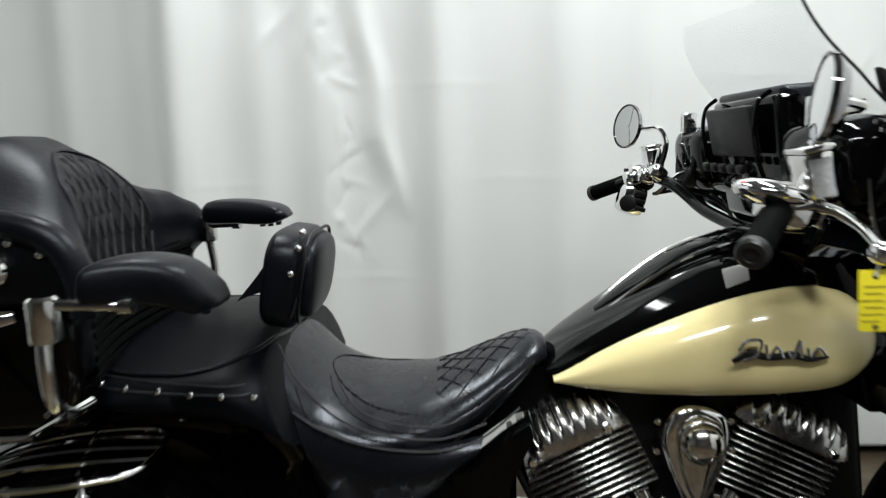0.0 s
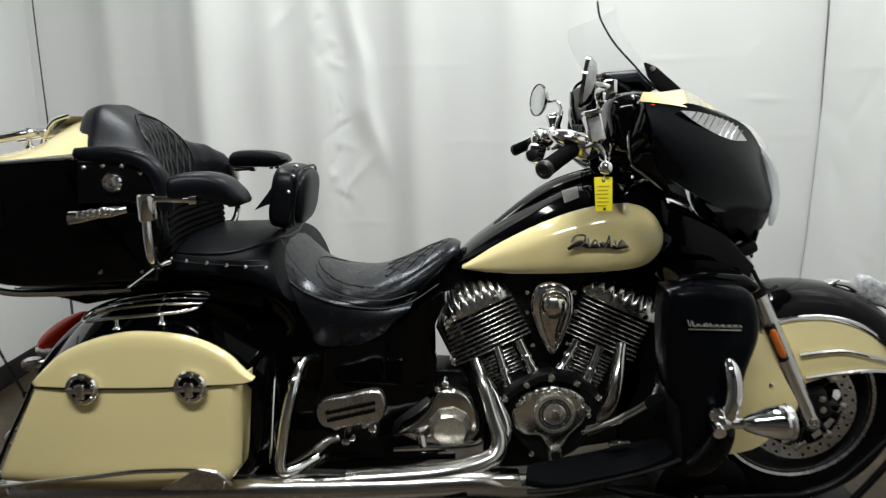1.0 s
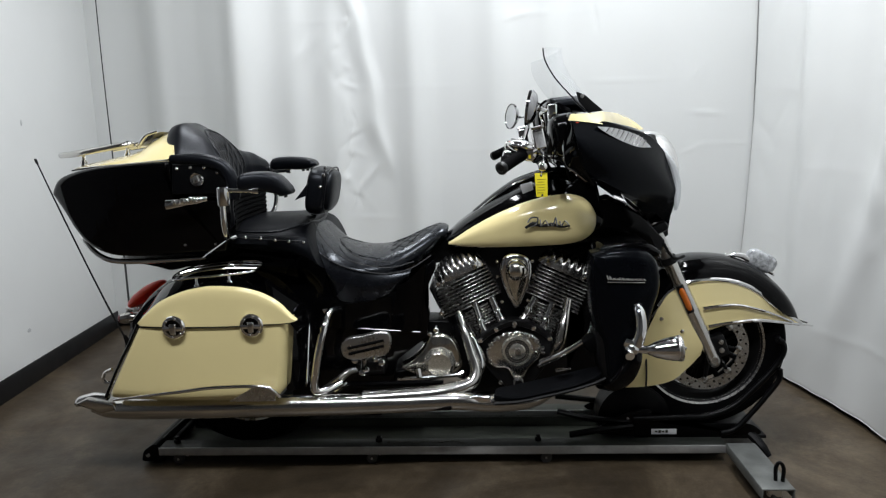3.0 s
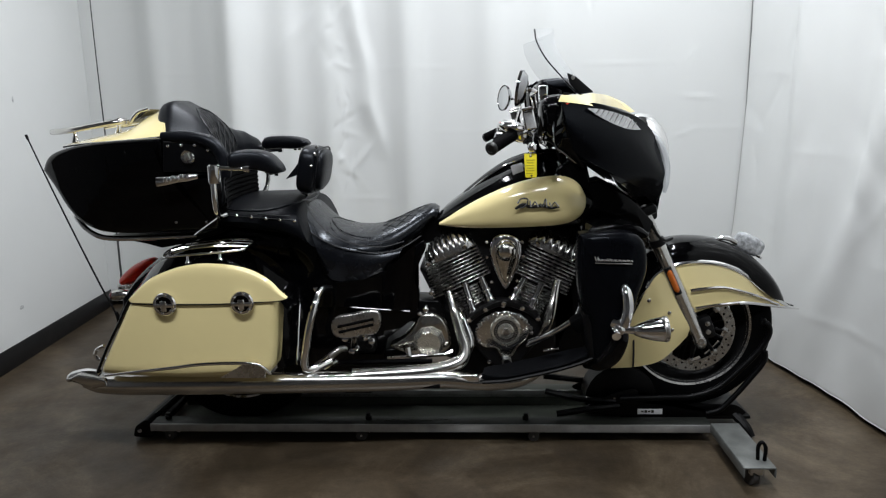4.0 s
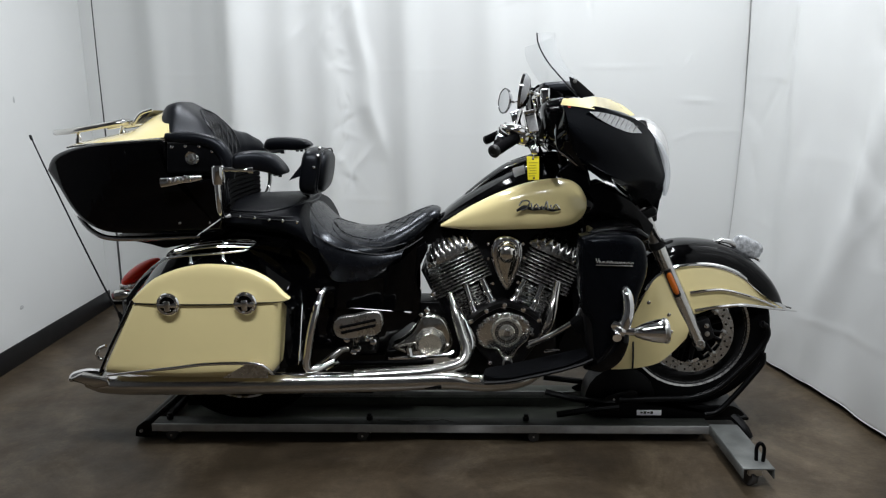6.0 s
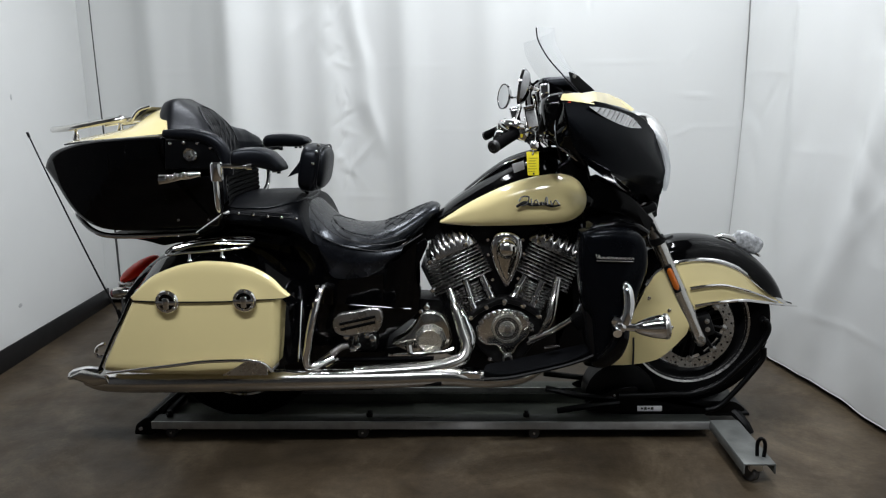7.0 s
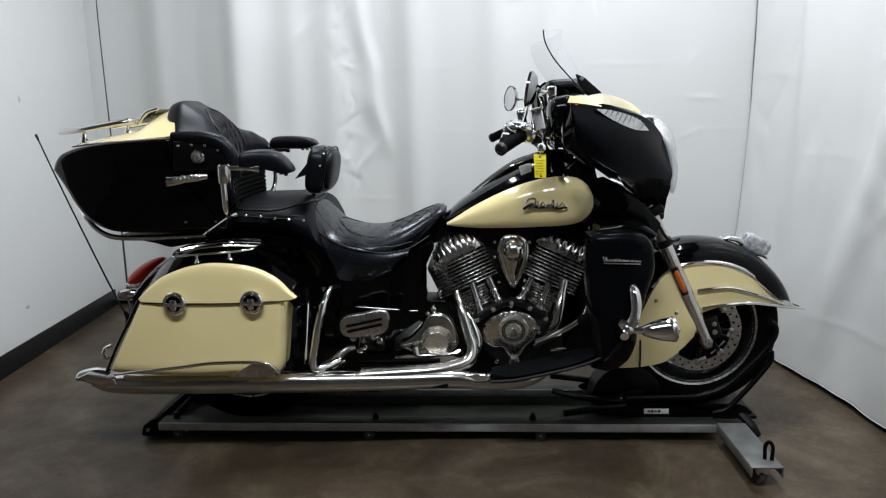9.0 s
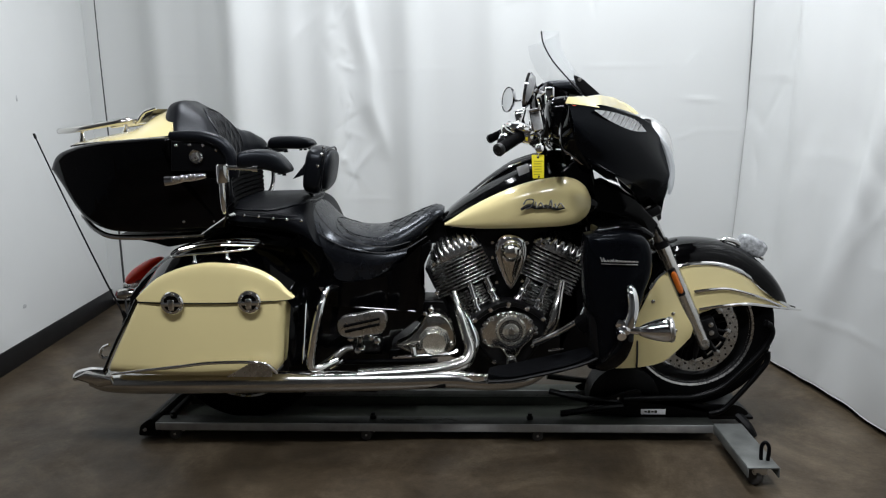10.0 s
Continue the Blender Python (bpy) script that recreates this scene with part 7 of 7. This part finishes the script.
for s in (1, -1):
    bm = B()
    cushion(bm, (0.305, s * 0.265, 1.130), (0.05, 0.10, 0.068), tilt(-8), 0.5, 0.6)
    pod = part("dash_pod", bm, BLACK, dash, "rounded glossy black speaker pod")
    bm = B()
    lathe(bm, [(0.058, -0.02), (0.058, 0.006), (0.053, 0.009), (0.050, 0.002), (0.0005, 0.001)], (0.262, s * 0.262, 1.125), (-1, 0, 0.12), 28)
    part("speaker", bm, PLASTIC, dash, "round black speaker grille")
bm = B()
plate(bm, corners([(0.260, 1.235), (0.295, 1.242), (0.346, 1.216), (0.356, 1.027), (0.296, 1.028), (0.272, 1.144)], 0.010), -0.165, 0.125, 0.018)
mid = part("instrument_panel", bm, BLACK, dash, "raised glossy black instrument panel")
bm = B()
rbox(bm, (0.247, -0.02, 1.180), (0.012, 0.20, 0.085), 0.006, tilt(-12))
part("display", bm, PLASTIC, dash, "dark display screen")
for y in (-0.135, 0.10):
    bm = B()
    tube(bm, [(0.262, y, 1.095), (0.245, y, 1.14), (0.238, y, 1.19), (0.243, y, 1.225), (0.262, y, 1.242)], 0.004, 8, 4)
    part("panel_trim", bm, BLACK, dash, "thin glossy trim")
for y in (-0.09, -0.05, -0.01, 0.03, 0.07):
    bm = B()
    rbox(bm, (0.238, y, 1.118), (0.012, 0.024, 0.016), 0.004, tilt(-12))
    part("panel_switch", bm, PLASTIC, dash)
bm = B()
plate(bm, corners([(0.271, 1.250), (0.360, 1.255), (0.407, 1.204), (0.275, 1.206)], 0.01), -0.16, 0.13, 0.02)
part("dash_hood", bm, LEATHER, dash, "matte black dash hood")
# windscreen
bm = B()
edge = spread([(0.243, 1.398), (0.248, 1.361), (0.275, 1.309), (0.317, 1.258), (0.361, 1.211), (0.392, 1.190)], 22)
loops = []
for i, (x, z) in enumerate(edge):
    t = i / 22
    w = 0.242 + 0.036 * min(1.0, t * 1.6) ** 0.9
    ring = []
    for k in range(15):
        v = k / 14 * 2 - 1
        ring.append((x + 0.085 * (1 - v * v), w * v, z + (0.018 * (1 - v * v) if i == 0 else 0.018 * (1 - v * v) * (1 - t))))
    loops.append(ring)
rings(bm, loops, wrap=False)
scr = part("windscreen", bm, GLASS, fairing, "clear curved plastic windscreen")
sol = scr.modifiers.new("thickness", "SOLIDIFY")
sol.thickness = 0.004
for s in (-1, 1):
    if s < 0:
        bm = B()
        tube(bm, [(l[0][0], s * abs(l[0][1]), l[0][2]) for l in loops], 0.0022, 6, 1)
        part("screen_edge", bm, PLASTIC, scr, "dark polished screen edge")
    bm = B()
    plate(bm, corners([(0.340, 1.262), (0.369, 1.249), (0.424, 1.201), (0.380, 1.196), (0.350, 1.228)], 0.006), s * 0.284, s * 0.272, 0.002)
    sm = part("screen_mount", bm, PLASTIC, scr, "black screen mount")
    bm = B()
    lathe(bm, [(0.006, 0), (0.006, 0.004), (0.0005, 0.005)], (0.358, s * 0.284, 1.246), (0, s, 0), 10)
    part("mount_screw", bm, STEEL, sm)

# ---- handlebar, controls and mirrors ----
bm = B()
tube(bm, [(0.145, -0.400, 1.067), (0.193, -0.340, 1.089), (0.231, -0.250, 1.072), (0.260, -0.140, 1.028), (0.280, 0.0, 1.010)] + [(x, -y, z) for x, y, z in ([(0.145, -0.400, 1.067), (0.193, -0.340, 1.089), (0.231, -0.250, 1.072), (0.260, -0.140, 1.028)])[::-1]], 0.0127, 12, 4)
bar = part("handlebar", bm, BLACK, bike, "black handlebar")
for s in (1, -1):
    Y = lambda pts: [(x, s * y, z) for x, y, z in pts]
    g0, g1 = Y([(0.102, -0.480, 1.043), (0.168, -0.390, 1.077)])
    bm = B()
    tube(bm, [g0, g1], [0.0175, 0.018, 0.0175, 0.0175, 0.018], 16, 6)
    gp = part("grip", bm, RUBBER, bar, "black rubber grip")
    d = (Vector(g0) - Vector(g1)).normalized()
    bm = B()
    lathe(bm, [(0.019, -0.006), (0.0195, 0.004), (0.016, 0.008), (0.010, 0.009), (0.009, 0.006), (0.0005, 0.006)], g0, d, 18)
    part("grip_cap", bm, STEELDARK, gp, "dark metal grip end")
    bm = B()
    rbox(bm, Vector(g1) - d * 0.028, (0.06, 0.06, 0.056), 0.016, tilt(20))
    sw = part("switch_box", bm, CHROME, bar, "chrome switch housing")
    for k in range(4):
        bm = B()
        rbox(bm, Vector(g1) - d * 0.03 + Vector((-0.028, s * -0.006 + 0.008 * (k % 2), 0.016 - 0.012 * k)), (0.008, 0.02, 0.009), 0.002)
        part("switch", bm, REDINK if (k == 0 and s > 0) else PLASTIC, sw)
    # lever ahead of the grip, with a ball end
    bm = B()
    tube(bm, Y([(0.195, -0.345, 1.088), (0.222, -0.41, 1.082), (0.224, -0.47, 1.068), (0.215, -0.53, 1.050)]), [0.009, 0.0075, 0.0062, 0.0068], 10, 4, flat=0.7)
    ball(bm, Y([(0.214, -0.533, 1.048)])[0], (0.0135, 0.0135, 0.0135), None, 14, 10)
    part("lever", bm, CHROME, bar, "chrome lever with a ball end")
    if s > 0:
        bm = B()
        ball(bm, (0.171, -0.365, 1.100), (0.050, 0.045, 0.019), tilt(12))
        part("master_cylinder", bm, CHROME, bar, "domed chrome master cylinder cover")
        bm = B()
        rbox(bm, (0.133, -0.374, 1.112), (0.011, 0.012, 0.010), 0.003)
        part("stop_switch", bm, RED, bar, "red stop switch")
    else:
        bm = B()
        rbox(bm, (0.155, 0.318, 1.038), (0.056, 0.072, 0.064), 0.014, tilt(18))
        blk = part("switch_block", bm, CHROME, bar, "square chrome switch block")
        bm = B()
        lathe(bm, [(0.018, -0.01), (0.018, 0.002), (0.013, 0.004), (0.0005, 0.003)], (0.140, 0.283, 1.034), (-0.45, -0.88, 0.1), 18)
        part("round_switch", bm, PLASTIC, blk, "round black switch")
        for k in range(3):
            bm = B()
            rbox(bm, (0.166, 0.280, 1.020 + 0.017 * k), (0.024, 0.008, 0.010), 0.002, tilt(18))
            part("switch", bm, PLASTIC, blk)
        for k, p in enumerate(((0.16, 0.33, 1.085), (0.185, 0.31, 1.09), (0.205, 0.29, 1.098), (0.19, 0.34, 1.075))):
            bm = B()
            cushion(bm, p, (0.020, 0.022, 0.017), tilt(20 * k), 0.6, 0.6, 18, 10)
            part("clamp", bm, PLASTIC if k == 3 else CHROME, bar, "chrome control clamp")
    # fluid box with a dark window
    bm = B()
    rbox(bm, Y([(0.217, -0.372, 1.122)])[0], (0.036, 0.052, 0.060), 0.006, tilt(-12))
    rv = part("fluid_reservoir", bm, CHROME, bar, "square chrome fluid reservoir")
    bm = B()
    rbox(bm, Y([(0.217, -0.398, 1.120)])[0], (0.026, 0.004, 0.048), 0.0015, tilt(-12))
    part("sight_window", bm, SMOKE, rv, "grey window")
    bm = B()
    rbox(bm, Y([(0.211, -0.372, 1.155)])[0], (0.040, 0.056, 0.009), 0.004, tilt(-12))
    part("reservoir_lid", bm, CHROME, rv)
    # mirror
    c = Vector((0.184, -0.456, 1.212) if s > 0 else (0.174, 0.442, 1.203))
    ax = Vector((-0.965, 0.215, 0.15) if s > 0 else (-0.88, -0.47, 0.05)).normalized()
    q = ax.to_track_quat("Z", "Y").to_matrix().to_4x4()
    bm = B()
    lathe(bm, [(1.0, 0.0), (1.06, 0.004), (1.06, -0.004), (0.97, -0.008), (0.80, -0.017), (0.40, -0.022), (0.0005, -0.023)], (0, 0, 0), (0, 0, 1), 30)
    bmesh.ops.transform(bm, matrix=Matrix.Translation(c) @ q @ Matrix.Rotation(radians(-22 if s < 0 else 20), 4, "Z") @ Matrix.Diagonal((0.042, 0.050, 1, 1)), verts=bm.verts)
    mi = part("mirror", bm, DARKCHROME, bar, "oval chrome mirror")
    bm = B()
    lathe(bm, [(0.96, 0.0025), (0.0005, 0.003)], (0, 0, 0), (0, 0, 1), 30)
    bmesh.ops.transform(bm, matrix=Matrix.Translation(c) @ q @ Matrix.Rotation(radians(-22 if s < 0 else 20), 4, "Z") @ Matrix.Diagonal((0.042, 0.050, 1, 1)), verts=bm.verts)
    part("mirror_glass", bm, MIRROR, mi, "mirror glass")
    bm = B()
    tube(bm, [c - ax * 0.020, c - ax * 0.040 + Vector((0.01, s * 0.02, -0.004)), Vector(Y([(0.225, -0.360, 1.196)])[0]), Vector(Y([(0.235, -0.330, 1.160)])[0]), Vector(Y([(0.216, -0.320, 1.095)])[0])], 0.0058, 8, 4)
    part("mirror_stem", bm, CHROME, mi, "curved chrome stem")
    # cables
    for k in range(3):
        bm = B()
        tube(bm, Y([(0.205, -0.30 - 0.01 * k, 1.05), (0.26, -0.27, 1.10 - 0.02 * k), (0.31, -0.22, 1.06 - 0.01 * k), (0.34, -0.12, 0.98)]), 0.004, 6, 4)
        part("cable", bm, PLASTIC if k else CHROME, bar)
    bm = B()
    rbox(bm, Y([(0.267, -0.280, 1.203)])[0], (0.03, 0.03, 0.045), 0.006)
    tube(bm, Y([(0.257, -0.280, 1.191), (0.270, -0.300, 1.125), (0.266, -0.310, 1.073), (0.256, -0.310, 1.047)]), 0.006, 8, 3)
    part("bar_switch_mount", bm, CHROME, bar)

# ---- tags hanging from the handlebar ----
tg = thing("price_tag", (0.210, -0.530, 1.030), "yellow card tag hanging from the handlebar lever", "tag")
bm = B()
plate(bm, corners([(0.192, 1.030), (0.227, 1.030), (0.228, 0.963), (0.196, 0.963)], 0.003), -0.5305, -0.5295, 0.0003)
card = part("card", bm, YELLOW, tg)
bm = B()
lathe(bm, [(0.0035, 0), (0.0035, 0.0008), (0.0005, 0.0009)], (0.210, -0.530, 1.023), (0, -1, 0), 10)
part("eyelet", bm, INK, tg)
OLIVE = material("faded_print", (0.50, 0.42, 0.02), 0.6, vary=0.3, scale=200)
for k in range(6):
    bm = B()
    rbox(bm, (0.2105 - 0.0015 * (k % 3), -0.531, 1.012 - 0.0075 * k), (0.024 - 0.005 * (k % 2), 0.0004, 0.0022), 0)
    part("print_bar", bm, OLIVE, card)
bm = B()
lathe(bm, [(0.003, 0), (0.003, 0.0008), (0.0005, 0.0009)], (0.213, -0.5306, 0.968), (0, -1, 0), 10)
part("print_dot", bm, INK, card)
bm = B()
tube(bm, [(0.210, -0.531, 1.023), (0.212, -0.531, 1.034), (0.214, -0.533, 1.044)], 0.0012, 5, 3)
part("string", bm, PAPER, tg)
lb = thing("paper_label", (0.187, -0.200, 0.962), "small white paper label taped on the tank", "label")
bm = B()
plate(bm, corners([(0.170, 0.972), (0.208, 0.982), (0.213, 0.955), (0.178, 0.942)], 0.002), -0.203, -0.2022, 0.0003)
part("paper", bm, PAPER, lb)
